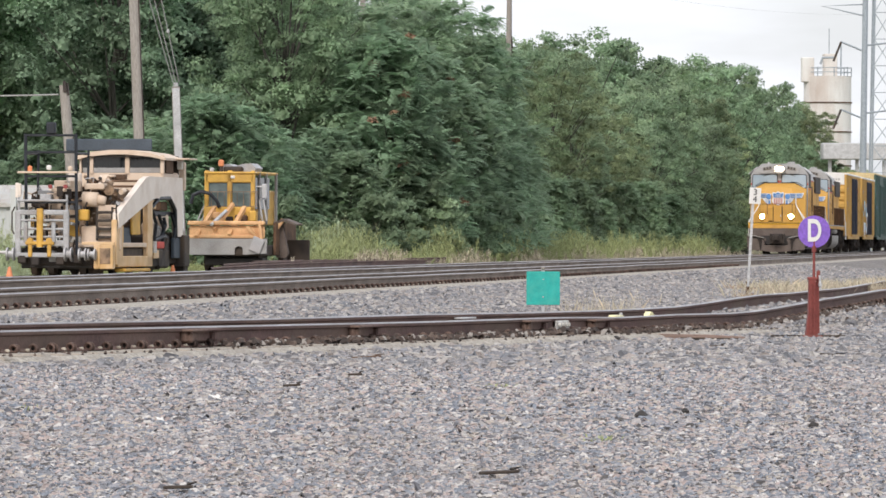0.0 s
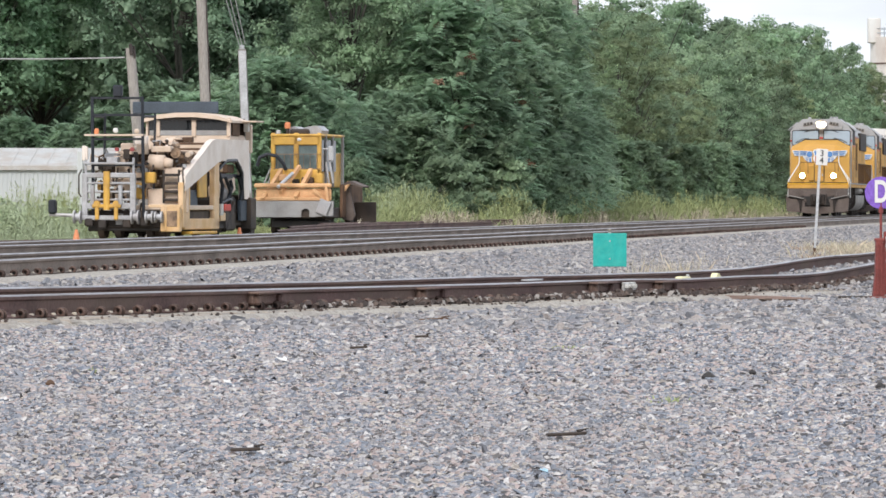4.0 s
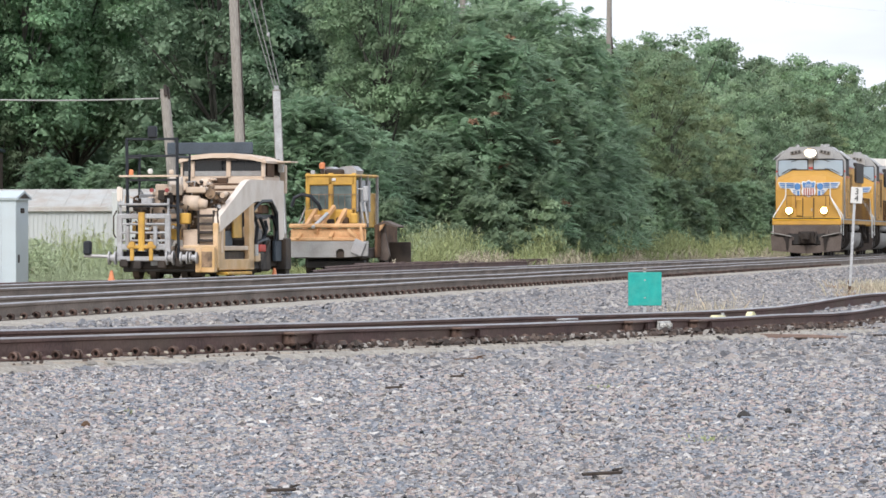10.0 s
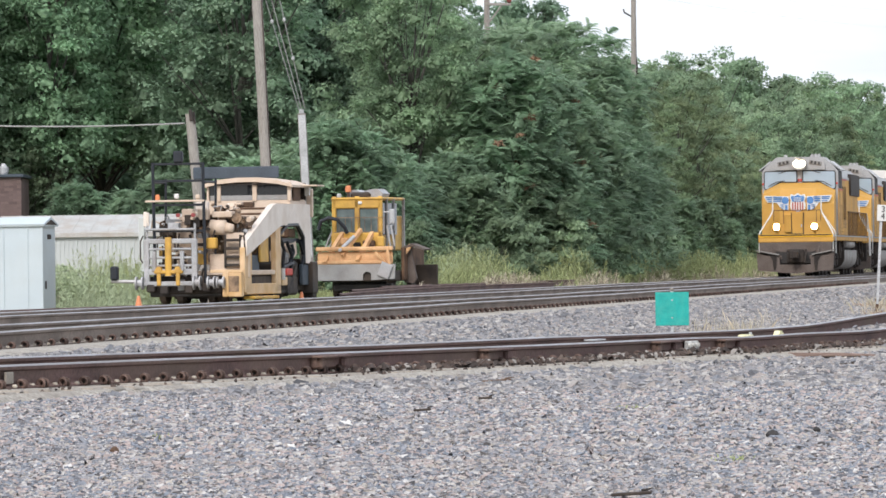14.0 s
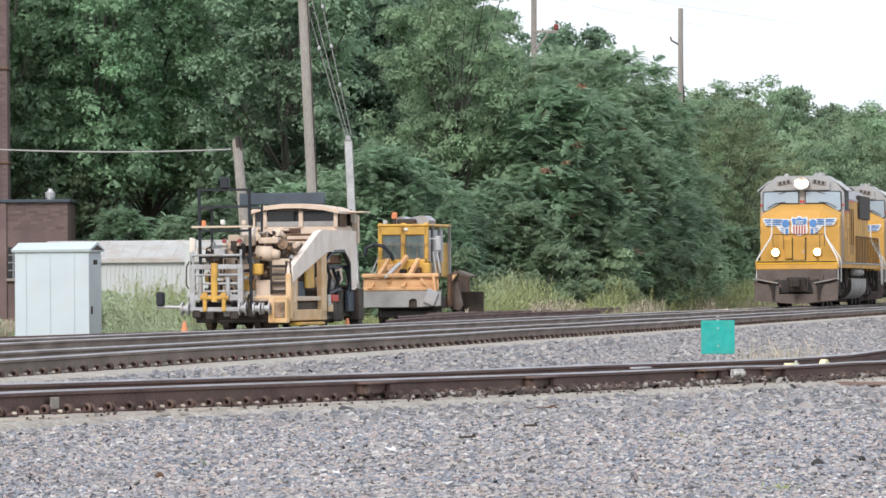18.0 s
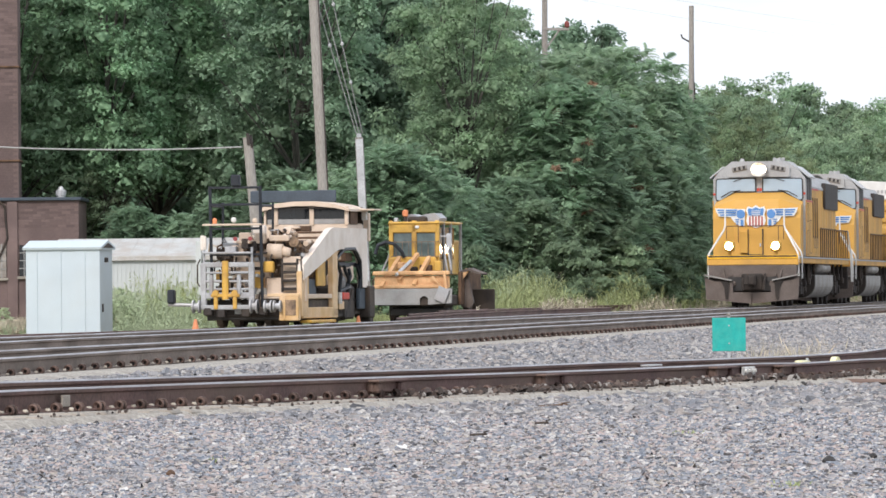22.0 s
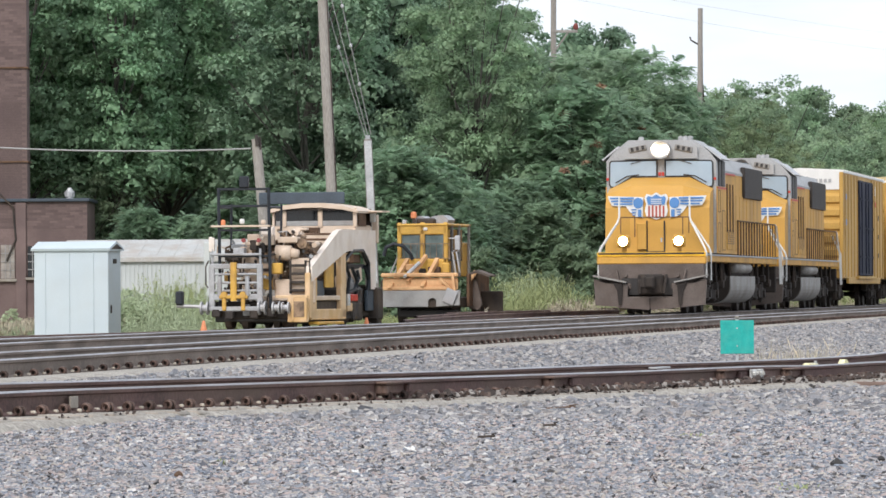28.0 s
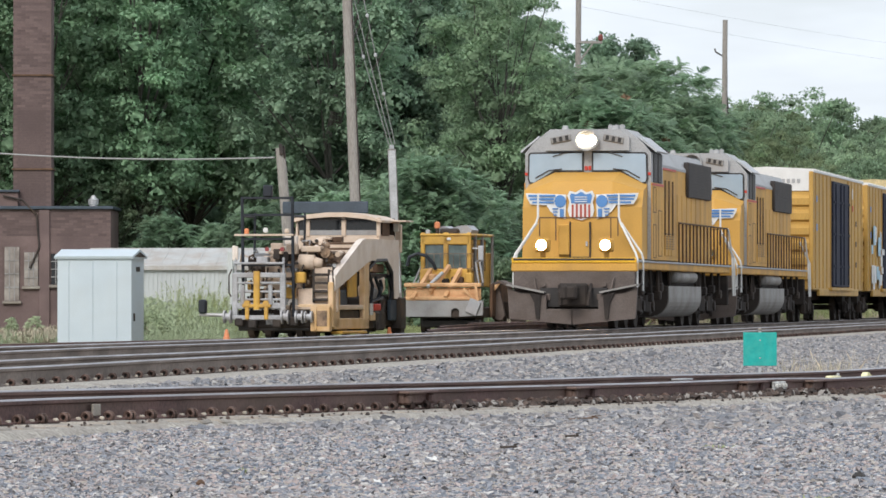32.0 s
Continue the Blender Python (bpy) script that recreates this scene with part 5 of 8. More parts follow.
    part("side_hook", Kit().pipe([(-1.14, 0.1, 1.75), (-1.22, 0.1, 1.60), (-1.22, 0.1, 1.15), (-1.16, 0.1, 1.05)], 0.022, 6), dark, T, "dark hook rod beside the post")
    part("sensor_arm", Kit().rod((-1.30, 0.0, 0.58), (-1.95, -0.1, 0.60), 0.045, 8), sil, T, "pale sensor arm")
    part("sensor_box", Kit().box(-1.86, -0.1, 0.80, 0.20, 0.22, 0.36, 0.04), blk, T, "black sensor box on the arm")
    # hoses and clutter in the head
    rr = random.Random(31)
    for i in range(14):
        x, z = rr.uniform(-0.95, 0.35), rr.uniform(0.8, 1.9)
        bend, drop = rr.uniform(-0.3, 0.3), rr.uniform(0.15, 0.45)
        pts = [(x + bend * j / 6, 0.45 + 0.05 * j, z - drop * math.sin(j * 0.52)) for j in range(7)]
        part("hose", Kit().pipe(pts, rr.uniform(0.02, 0.04), 6), dark, T)
    for i in range(15):
        x, z = rr.uniform(-0.95, 0.45), rr.uniform(0.75, 2.3)
        part("valve_block", Kit().box(x, rr.uniform(0.5, 1.5), z, rr.uniform(0.12, 0.38), 0.3, rr.uniform(0.08, 0.3), 0.02), rr.choice([tan, sil, dark, tan, yel, M["rust"]]), T)
    for i in range(20):
        x, z = rr.uniform(-1.0, 0.9), rr.uniform(0.45, 1.5)
        part("link", Kit().rod((x, rr.uniform(0.2, 0.9), z), (x + rr.uniform(-0.12, 0.12), rr.uniform(0.2, 0.9), z + rr.uniform(-0.2, 0.2)), rr.uniform(0.02, 0.05), 6), rr.choice([dark, dark, sil, M["rust"]]), T)
    for x, z in ((-0.95, 0.42), (-0.6, 0.36), (0.05, 0.38), (0.5, 0.42)):
        part("tool_holder", Kit().box(x, 0.15, z, 0.22, 0.25, 0.22, 0.03), dark, T)
    # tools and cylinders under the head
    for i in range(16):
        x = -1.05 + 2.1 * i / 15
        z = rr.uniform(0.30, 0.5)
        part("tamping_tool", Kit().box(x, rr.uniform(0.3, 1.2), z, rr.uniform(0.08, 0.2), 0.2, rr.uniform(0.15, 0.34), 0.02), rr.choice([dark, dark, sil, M["rust"]]), T)
    for x in (-0.72, -0.28, 0.55, 0.92):
        part("support_wheel", Kit().rod((x - 0.08, 0.7, 0.31), (x + 0.08, 0.7, 0.31), 0.31, 18).rod((x - 0.1, 0.7, 0.31), (x + 0.1, 0.7, 0.31), 0.1, 8), dark, T, "dark flanged support wheel")
    for i in range(12):
        x, z = rr.uniform(-0.95, 1.2), rr.uniform(1.75, 2.5)
        part("valve_pipe", Kit().pipe([(x, 1.1, z), (x + rr.uniform(-0.25, 0.25), 1.05, z + rr.uniform(-0.12, 0.2)), (x + rr.uniform(-0.35, 0.35), 1.2, z - rr.uniform(0.1, 0.5))], rr.uniform(0.015, 0.028), 6), rr.choice([dark, M["grime"], M["rust"], tan, sil]), T)
    for i in range(12):
        x, z = rr.uniform(-0.6, 1.25), rr.uniform(2.1, 2.6)
        part("cover_plate", Kit().box(x, rr.uniform(1.6, 2.6), z, rr.uniform(0.1, 0.45), 0.25, rr.uniform(0.06, 0.22), 0.02), rr.choice([tan, M["tan_pale"], dark, M["rust"], tan]), T)
    # engine deck
    part("deck", Kit().box(0.25, 3.0, 0.78, 2.3, 4.6, 0.12, 0.02), tan, T)
    part("front_plate", Kit().box(0.95, 0.9, 0.95, 1.05, 0.16, 0.62, 0.03), tan, T, "tan front plate")
    part("fuel_jug", Kit().box(0.55, 0.62, 1.54, 0.26, 0.25, 0.28, 0.03), yel, T, "yellow can")
    part("side_box", Kit().box(0.26, 0.7, 1.20, 0.24, 0.3, 0.42, 0.03), yel, T)
    part("lower_box", Kit().box(1.16, 0.30, 0.48, 0.50, 0.3, 0.62, 0.02).box(1.02, 0.20, 0.82, 0.85, 0.1, 0.08, 0.01), M["machine_cream"], T, "rusty yellow lower box")
    part("box_recess", Kit().box(1.20, 0.145, 0.50, 0.30, 0.02, 0.40, 0.01), M["grime"], T, "brown panel on the lower box")
    part("box_strut", Kit().box(1.05, 0.12, 0.50, 0.06, 0.03, 0.60, 0.01), M["machine_cream"], T)
    k = Kit()
    for i in range(4):
        k.box(1.07, 0.72, 0.98 + i * 0.21, 0.38, 0.16, 0.07, 0.01)
    k.box(0.87, 0.72, 1.32, 0.05, 0.06, 0.85).box(1.27, 0.72, 1.32, 0.05, 0.06, 0.85).pipe([(1.27, 0.7, 1.7), (1.38, 0.66, 1.72), (1.42, 0.6, 1.3), (1.40, 0.6, 1.0)], 0.025, 6)
    part("ladder_back", Kit().box(1.05, 0.98, 1.40, 0.5, 0.05, 0.8, 0.01), tan, T, "tan plate behind the ladder")
    part("ladder", k, M["machine_dark"], T, "rusty step ladder")
    k = Kit().rod((0.44, 0.95, 1.95), (0.84, 0.95, 1.93), 0.19, 16).rod((0.84, 0.95, 1.93), (1.04, 0.95, 1.90), 0.14, 14, 0.11)
    part("air_filter", k, tan, T, "round tan air filter", True)
    part("engine_hood", Kit().box(-0.1, 3.6, 1.62, 1.5, 2.4, 1.24, 0.08), tan, T, "tan engine hood")
    part("gear_wheel", Kit().rod((1.10, 1.15, 2.17), (1.10, 1.05, 2.17), 0.13, 18).rod((1.10, 1.05, 2.17), (1.10, 1.0, 2.17), 0.06, 10), M["grime"], T, "dark round pulley on the engine")
    part("engine", Kit().box(0.75, 2.4, 1.75, 0.9, 1.6, 0.95, 0.06), M["grime"], T, "greasy engine")
    part("hood_shelf", Kit().box(0.74, 1.15, 2.27, 0.52, 0.4, 0.15, 0.02), tan, T, "tan box over the filter")
    for i in range(26):
        x, z = rr.uniform(-0.9, 0.45), rr.uniform(0.95, 2.25)
        part("casing", Kit().box(x, rr.uniform(1.3, 2.2), z, rr.uniform(0.08, 0.34), 0.2, rr.uniform(0.07, 0.26), 0.03), rr.choice([tan, M["tan_pale"], dark, dark, M["rust"], M["grime"], sil]), T)
    for i in range(44):
        x, z = rr.uniform(0.40, 1.34), rr.uniform(1.35, 2.50)
        part("engine_fitting", Kit().rod((x, rr.uniform(1.4, 2.0), z), (x + rr.uniform(-0.07, 0.07), rr.uniform(1.3, 1.6), z + rr.uniform(-0.08, 0.08)), rr.uniform(0.025, 0.08), 8), rr.choice([M["grime"], tan, dark, M["machine_gray"], tan, M["tan_pale"], M["rust"], M["machine_dark"]]), T)
    for i in range(9):
        x, z = rr.uniform(0.1, 1.2), rr.uniform(1.3, 2.4)
        bend, rise = rr.uniform(-0.35, 0.35), rr.uniform(0.1, 0.25)
        pts = [(x + bend * j / 6, 1.25, z + rise * math.sin(j * 0.52)) for j in range(7)]
        part("engine_hose", Kit().pipe(pts, 0.03, 6), rr.choice([dark, M["rust"]]), T)
    for z in (2.30, 2.44):
        part("deck_rail", Kit().pipe([(-0.1, 4.6, z), (1.2, 4.6, z)], 0.03, 6), M["rust"], T)
    # side structure: arch of pale plate
    o = [(0.62, 1.58), (3.85, 2.50), (4.3, 2.56), (8.55, 2.56), (8.55, 1.0), (7.95, 1.0), (7.85, 1.55), (7.6, 1.86), (7.1, 1.98), (5.1, 2.0), (4.65, 1.95), (0.62, 1.20)]
    part("side_arch", Kit().prism(o, "x", 1.30, 1.46), M["tan_pale"], T, "pale sloping side arch")
    k = Kit()
    for a, b in ((0.5, 1.3), (4.3, 4.9)):
        k.box(1.36, (a + b) / 2, 0.85 if a < 1 else 1.12, 0.14, b - a, 1.15 if a < 1 else 1.7, 0.02)
    k.box(1.36, 2.8, 0.36, 0.14, 4.2, 0.28, 0.02)
    part("side_frame", k, M["machine_cream"], T, "pale yellow lower side frame")
    part("side_step", Kit().box(1.40, 2.6, 0.14, 0.3, 3.0, 0.08, 0.02), yel, T)
    part("yellow_panel", Kit().box(1.30, 3.35, 1.42, 0.06, 1.0, 0.75, 0.02), yel, T, "yellow panel in the side frame")
    part("yellow_panel", Kit().box(1.25, 1.7, 1.0, 0.06, 0.7, 0.6, 0.02), yel, T, "yellow panel in the side frame")
    part("side_tank", Kit().box(1.20, 2.2, 0.85, 0.12, 1.6, 0.75, 0.03), M["navy"], T, "dark tank in the side frame")
    # machinery in the wheel arch: black hoses and bands over dark blocks, pale cylinders between
    part("arch_back", Kit().box(0.75, 6.4, 1.25, 0.3, 3.7, 1.6, 0.05), dark, T)
    part("arch_back", Kit().box(1.05, 6.2, 0.62, 0.5, 3.0, 0.9, 0.08), M["loco_black"], T, "black block behind the wheels")
    part("arch_band", Kit().box(1.26, 6.35, 1.60, 0.12, 2.9, 0.13, 0.02), blk, T, "black band across the wheel arch")
    for yy, z, h, w, mm in ((5.45, 1.22, 0.42, 0.55, tan), (6.9, 1.32, 0.46, 0.85, tan), (6.2, 1.12, 0.30, 0.4, M["machine_gray"])):
        ob = part("spring_pot", Kit().box(0, 0, 0, 0.3, w, h, 0.07), mm, T, "pale cylinder in the wheel arch")
        ob.matrix_basis = pose(1.20, yy, z, 14, 0, 0)
    for y0, y1, z0, z1 in ((5.0, 5.3, 1.7, 0.9), (5.9, 6.3, 1.55, 0.8), (6.5, 6.2, 1.5, 1.0), (7.5, 7.7, 1.6, 0.8), (5.3, 6.6, 0.9, 1.0)):
        part("arch_hose", Kit().pipe([(1.38, y0, z0), (1.42, (y0 + y1) / 2 + 0.2, (z0 + z1) / 2 + 0.05), (1.38, y1, z1)], 0.05, 6), blk, T, "black hose in the wheel arch")
    part("brake_hose", Kit().pipe([(1.36, 5.0, 1.75), (1.42, 5.7, 2.0), (1.42, 7.0, 2.02), (1.42, 7.75, 1.7), (1.40, 7.9, 1.0)], 0.06, 6), blk, T, "thick black hose round the arch")
    part("red_box", Kit().box(1.44, 5.7, 0.78, 0.1, 0.8, 0.18, 0.02), M["red"], T, "red box in the wheel arch")
    part("blue_cylinder", Kit().rod((1.46, 5.0, 0.58), (1.46, 5.0, 0.88), 0.06, 10), M["galvanised"], T)
    part("arch_foot", Kit().box(1.36, 5.4, 0.54, 0.14, 0.6, 0.22, 0.02), M["machine_cream"], T, "cream bracket under the red box")
    part("rear_plate", Kit().box(1.38, 8.0, 0.70, 0.1, 0.75, 0.55, 0.02), M["navy"], T, "dark blue rear plate")
    part("rear_bracket", Kit().box(1.33, 8.75, 0.62, 0.42, 0.7, 0.85, 0.03).box(1.36, 8.8, 0.2, 0.3, 0.5, 0.4, 0.03), dark, T, "dark rear drawbar bracket")
    part("arch_yellow", Kit().box(1.20, 5.35, 1.83, 0.2, 1.2, 0.24, 0.03), M["machine_cream"], T)
    part("arch_yellow", Kit().box(1.20, 6.95, 1.80, 0.2, 0.8, 0.24, 0.03), M["rust"], T)
    part("rear_casing", Kit().box(0.45, 8.3, 0.72, 1.7, 0.5, 0.8, 0.05), dark, T, "dark casing at the rear")
    part("drop_link", Kit().box(1.2, 6.7, 0.42, 0.3, 1.3, 0.50, 0.05).rod((1.3, 6.1, 0.2), (1.3, 7.2, 0.9), 0.08, 6), dark, T)
    # cab
    part("cab_body", Kit().box(0.28, 7.3, 2.40, 2.24, 2.0, 0.58, 0.04), tan, T)
    for x, w in ((-0.83, 0.06), (-0.53, 0.10), (0.44, 0.12), (1.38, 0.10)):
        part("cab_post", Kit().box(x, 6.3, 2.89, w, 0.10, 0.50, 0.015), tan, T)
    part("cab_glass", Kit().box(0.28, 6.34, 2.89, 2.16, 0.03, 0.46, 0.01), M["glass_dark"], T, "dark cab windows")
    # Pale strip before the glass imitates the sky reflected low in it.
    part("cab_dash", Kit().box(0.28, 6.31, 2.74, 2.1, 0.02, 0.13), M["machine_gray"], T)
    part("cab_visor", Kit().box(0.28, 6.24, 3.09, 2.1, 0.16, 0.03, 0.01), dark, T, "dark sun visor strip over the windows")
    o = [(-0.92, 3.10), (-0.60, 3.21), (0.0, 3.27), (0.55, 3.27), (1.10, 3.19), (1.50, 3.06), (1.50, 3.00), (1.10, 3.09), (0.5, 3.15), (0.0, 3.15), (-0.55, 3.10), (-0.92, 3.01)]
    part("cab_roof", Kit().prism(o, "y", 6.1, 8.5), tan, T, "curved tan cab roof")
    part("cab_rear", Kit().box(0.28, 8.4, 2.88, 2.2, 0.08, 0.5, 0.02), dark, T)
    part("side_glass", Kit().box(1.42, 7.0, 2.86, 0.03, 0.9, 0.40, 0.01), M["rust"], T, "brown side window")
    part("gutter", Kit().box(1.62, 8.0, 3.05, 0.5, 1.0, 0.04, 0.01), tan, T)
    part("roof_lamp", Kit().box(1.44, 8.3, 2.90, 0.14, 0.16, 0.24, 0.02), M["white"], T)
    part("sun_screen", Kit().box(-0.62, 8.8, 3.44, 2.36, 0.06, 0.32, 0.02), M["navy"], T, "flat blue-gray sun screen")
    part("rear_post", Kit().box(1.42, 8.7, 2.6, 0.16, 0.2, 0.75, 0.02), tan, T)
    return T


def regulator():
    T = thing("ballast_regulator", spur_pose(159.2) @ Matrix.Diagonal((1, 0.88, 1, 1)), "yellow ballast regulator with orange front arms and gray plow", "rail machine")
    yel, org, gry, dark, rst = M["machine_yellow"], M["machine_orange"], M["machine_gray"], M["machine_dark"], M["rust"]
    part("frame", Kit().box(0, 3.2, 0.62, 2.0, 6.4, 0.3, 0.03), dark, T)
    for yy in (1.0, 4.6):
        for s in (-1, 1):
            part("wheel", Kit().rod((s * 0.64, yy, 0.36), (s * 0.80, yy, 0.36), 0.36, 18), dark, T)
    k = Kit().prism([(-1.06, 0.50), (0.26, 0.50), (0.26, 0.68), (0.34, 0.74), (0.44, 0.74), (0.50, 0.68), (0.50, 0.50), (1.18, 0.54), (1.20, 0.96), (-1.06, 0.96)], "y", -0.10, 0.0)
    part("front_plow", k, gry, T, "gray steel front plow plate with a notch")
    ob = part("plow_flap", Kit().box(0, 0, 0, 0.34, 0.05, 0.42, 0.01), M["machine_silver"], T, "tilted pale flap at the plow's end")
    ob.matrix_basis = pose(0.92, -0.16, 0.78, 0, 22, 0)
    part("front_beam", Kit().box(0.0, 0.0, 1.40, 2.25, 0.18, 0.12, 0.03), org, T, "orange front beam")
    part("blade", Kit().box(0.0, 0.10, 1.14, 2.2, 0.08, 0.36, 0.03), org, T, "orange folded plow blade")
    part("lower_beam", Kit().box(-0.1, -0.02, 1.02, 2.0, 0.12, 0.10, 0.02), org, T)
    for p0, p1, r in (((-0.86, -0.1, 1.0), (-0.55, 1.0, 1.85), 0.08), ((-0.35, -0.05, 1.2), (0.0, 0.9, 1.95), 0.07), ((0.10, -0.1, 1.05), (0.32, 1.0, 1.85), 0.08), ((0.62, -0.1, 1.3), (0.95, -0.08, 0.98), 0.05), ((0.98, -0.1, 1.42), (1.05, -0.12, 0.95), 0.05)):
        part("arm", Kit().rod(p0, p1, r, 4), org, T, "orange lift arm")
    part("ram", Kit().rod((-0.42, -0.12, 1.35), (-0.12, 0.5, 1.75), 0.05, 8), M["galvanised"], T, "pale hydraulic ram")
    # Black block added to fill in the dark underside round the wheels.
    part("axle_beam", Kit().box(0, 1.4, 0.36, 1.5, 1.6, 0.34, 0.04).box(0.15, 0.5, 0.30, 1.7, 0.3, 0.22, 0.03), M["loco_black"], T, "black block added for the dark mass round the wheels")
    part("apron", Kit().box(-0.18, 1.0, 1.60, 1.4, 0.1, 0.5, 0.02), yel, T)
    # cab
    k = Kit()
    for x in (-0.86, -0.18, 0.50):
        k.box(x, 1.3, 2.16, 0.14 if x == -0.18 else 0.12, 0.12, 1.50, 0.02)
    k.box(-0.18, 1.3, 2.70, 1.44, 0.12, 0.28, 0.03).box(-0.18, 1.3, 1.66, 1.44, 0.12, 0.42, 0.02)
    part("cab_front", k, yel, T, "yellow cab front")
    for x in (-0.52, 0.16):
        part("cab_window", Kit().box(x, 1.33, 2.22, 0.56, 0.03, 0.80, 0.02), M["glass_machine"], T, "gray-green cab window")
        part("window_seat", Kit().box(x, 1.9, 2.0, 0.34, 0.3, 0.5, 0.06), dark, T, "dark operator seat behind the window")
    k = Kit().box(-0.18, 2.9, 2.84, 1.5, 3.4, 0.08, 0.03)
    part("cab_roof", k, yel, T)
    part("cab_body", Kit().box(-0.18, 3.0, 1.85, 1.30, 3.2, 1.0, 0.03), yel, T)
    for y, w in ((2.0, 0.08), (3.0, 0.08), (4.4, 0.14)):
        part("side_post", Kit().box(0.54, y, 2.12, 0.06, w, 1.5), gry, T, "gray cab side post")
    part("side_glass", Kit().box(0.52, 2.5, 2.26, 0.02, 2.0, 0.9), M["glass_dark"], T)
    part("air_unit", Kit().prism([(-0.46, 2.86), (0.46, 2.86), (0.52, 2.98), (0.36, 3.12), (0.10, 3.10), (-0.1, 3.02), (-0.3, 3.10), (-0.48, 3.08)], "y", 1.6, 2.6), M["machine_silver"], T, "silver roof air unit")
    part("roof_box", Kit().box(-0.12, 1.55, 2.94, 0.55, 0.3, 0.18, 0.05), dark, T)
    part("beacon", Kit().lathe([(0.085, 3.04), (0.085, 3.18), (0.05, 3.22)], -0.46, 1.4), M["orange"], T, "amber roof beacon")
    k = Kit()
    for i in range(8):
        k.rod((-0.70 + i * 0.19, 1.18, 1.88), (-0.70 + i * 0.19, 1.18, 2.30), 0.010, 4)
    k.rod((-0.84, 1.18, 2.30), (0.66, 1.18, 2.30), 0.014, 4).rod((-0.84, 1.18, 1.88), (0.66, 1.18, 1.88), 0.014, 4)
    part("window_guard", k, M["grime"], T, "thin rusty guard before the cab windows")
    part("beacon_post", Kit().rod((-0.46, 1.4, 2.85), (-0.46, 1.4, 3.04), 0.05, 8), dark, T)
    part("roof_lamp", Kit().box(-0.72, 1.35, 2.93, 0.12, 0.12, 0.12, 0.02), M["galvanised"], T)
    part("work_lamp", Kit().box(-0.08, 1.22, 2.72, 0.12, 0.06, 0.09, 0.02), M["white"], T)
    part("hose", Kit().pipe([(-1.22, 0.8, 1.95), (-1.15, 0.8, 2.2), (-0.92, 0.8, 2.30), (-0.66, 0.8, 2.24), (-0.46, 0.85, 2.02), (-0.40, 0.9, 1.85)], 0.055, 8), M["black_pipe"], T, "thick black hose arched before the cab")
    for s, x in ((-1, -0.95), (1, 0.85)):
        k = Kit()
        for dx in (0, 0.12 * s):
            k.pipe([(x + dx, 1.0, 1.45), (x + dx - 0.18 * s, 1.4, 2.05), (x + dx - 0.2 * s, 1.8, 2.1)], 0.028, 6)
        part("handrail", k, M["machine_gray"], T, "gray access handrail")
    part("mirror", Kit().box(0.82, 1.4, 2.32, 0.16, 0.05, 0.42, 0.02).rod((0.58, 1.4, 2.45), (0.82, 1.4, 2.45), 0.02, 5), M["machine_silver"], T, "side mirror")
    part("pipe_loop", Kit().pipe([(-1.12, 0.1, 0.6), (-1.15, 0.1, 1.2), (-1.0, 0.2, 1.4)], 0.03, 6), dark, T)
    for i, (x, z, sx, sz) in enumerate(((-0.5, 1.62, 0.3, 0.2), (0.25, 1.55, 0.35, 0.18), (0.6, 1.6, 0.2, 0.3), (-0.1, 1.52, 0.2, 0.14))):
        part("valve_box", Kit().box(x, 0.85, z, sx, 0.2, sz, 0.03), (org, rst, yel, dark)[i], T)
    # side wing
    part("wing_blade", Kit().prism([(1.00, 0.42), (1.28, 0.40), (1.36, 0.55), (1.18, 1.40), (0.96, 1.44)], "y", 2.2, 2.35), M["plow"], T, "rusty folded side wing")
    part("wing_side", Kit().prism([(1.7, 0.50), (4.6, 0.55), (4.6, 1.42), (1.7, 1.42)], "x", 1.02, 1.10), rst, T)
    part("wing_flap", Kit().prism([(0.96, 1.42), (1.24, 1.54), (1.66, 1.38), (1.62, 1.34), (1.24, 1.46), (0.96, 1.36)], "y", 2.0, 2.9), M["plow"], T, "bent top flap of the side wing")
    part("wing_box", Kit().box(1.42, 3.4, 0.62, 0.66, 0.1, 0.62, 0.02), M["machine_dark"], T, "brown lower wing plate")
    part("wing_arm", Kit().rod((1.0, 2.0, 1.2), (1.22, 2.1, 1.5), 0.07, 6), org, T)
    return T


tie_machine()
regulator()


def cone(px, d):
    x = (px - 784) / 9900 * d
    t = thing("traffic_cone", pose(x, d, -0.17), "small faded orange cone", "cone", "cones by the machines")
    part("body", Kit().lathe([(0.13, 0.03), (0.03, 0.46)], 0, 0, 14), M["orange"], t)
    part("base", Kit().box(0, 0, 0.02, 0.34, 0.34, 0.04, 0.01), M["orange"], t)


cone(401, 136.1)
cone(689, 146.9)
ob = thing("tie_pile", pose((715 - 784) / 9900 * 145.2, 145.2, -0.17), "yellow-green mat lying by the machine", "mat")
part("slab", Kit().box(0, 0, 0.10, 0.75, 1.2, 0.2, 0.03), M["weed_pale"], ob)


# loose rails laid beside the far main
def loose_rail(pts, z, label):
    path = []
    for i, (x, y) in enumerate(pts):
        a, b = pts[max(0, i - 1)], pts[min(len(pts) - 1, i + 1)]
        path.append((x, y, z, math.atan2(b[0] - a[0], b[1] - a[1])))
    t = thing("loose_rail", Matrix.Identity(4), label, "rail", "loose rails beside the main")
    piece("rail", rail_mesh(path, M["rail_side"], M["rail_side"]), t)
    for q in path[1::2]:
        part("block", Kit().box(q[0], q[1], z - 0.22, 0.3, 0.3, 0.44, 0.02), M["rust"], t, "weathered timber under the rail")


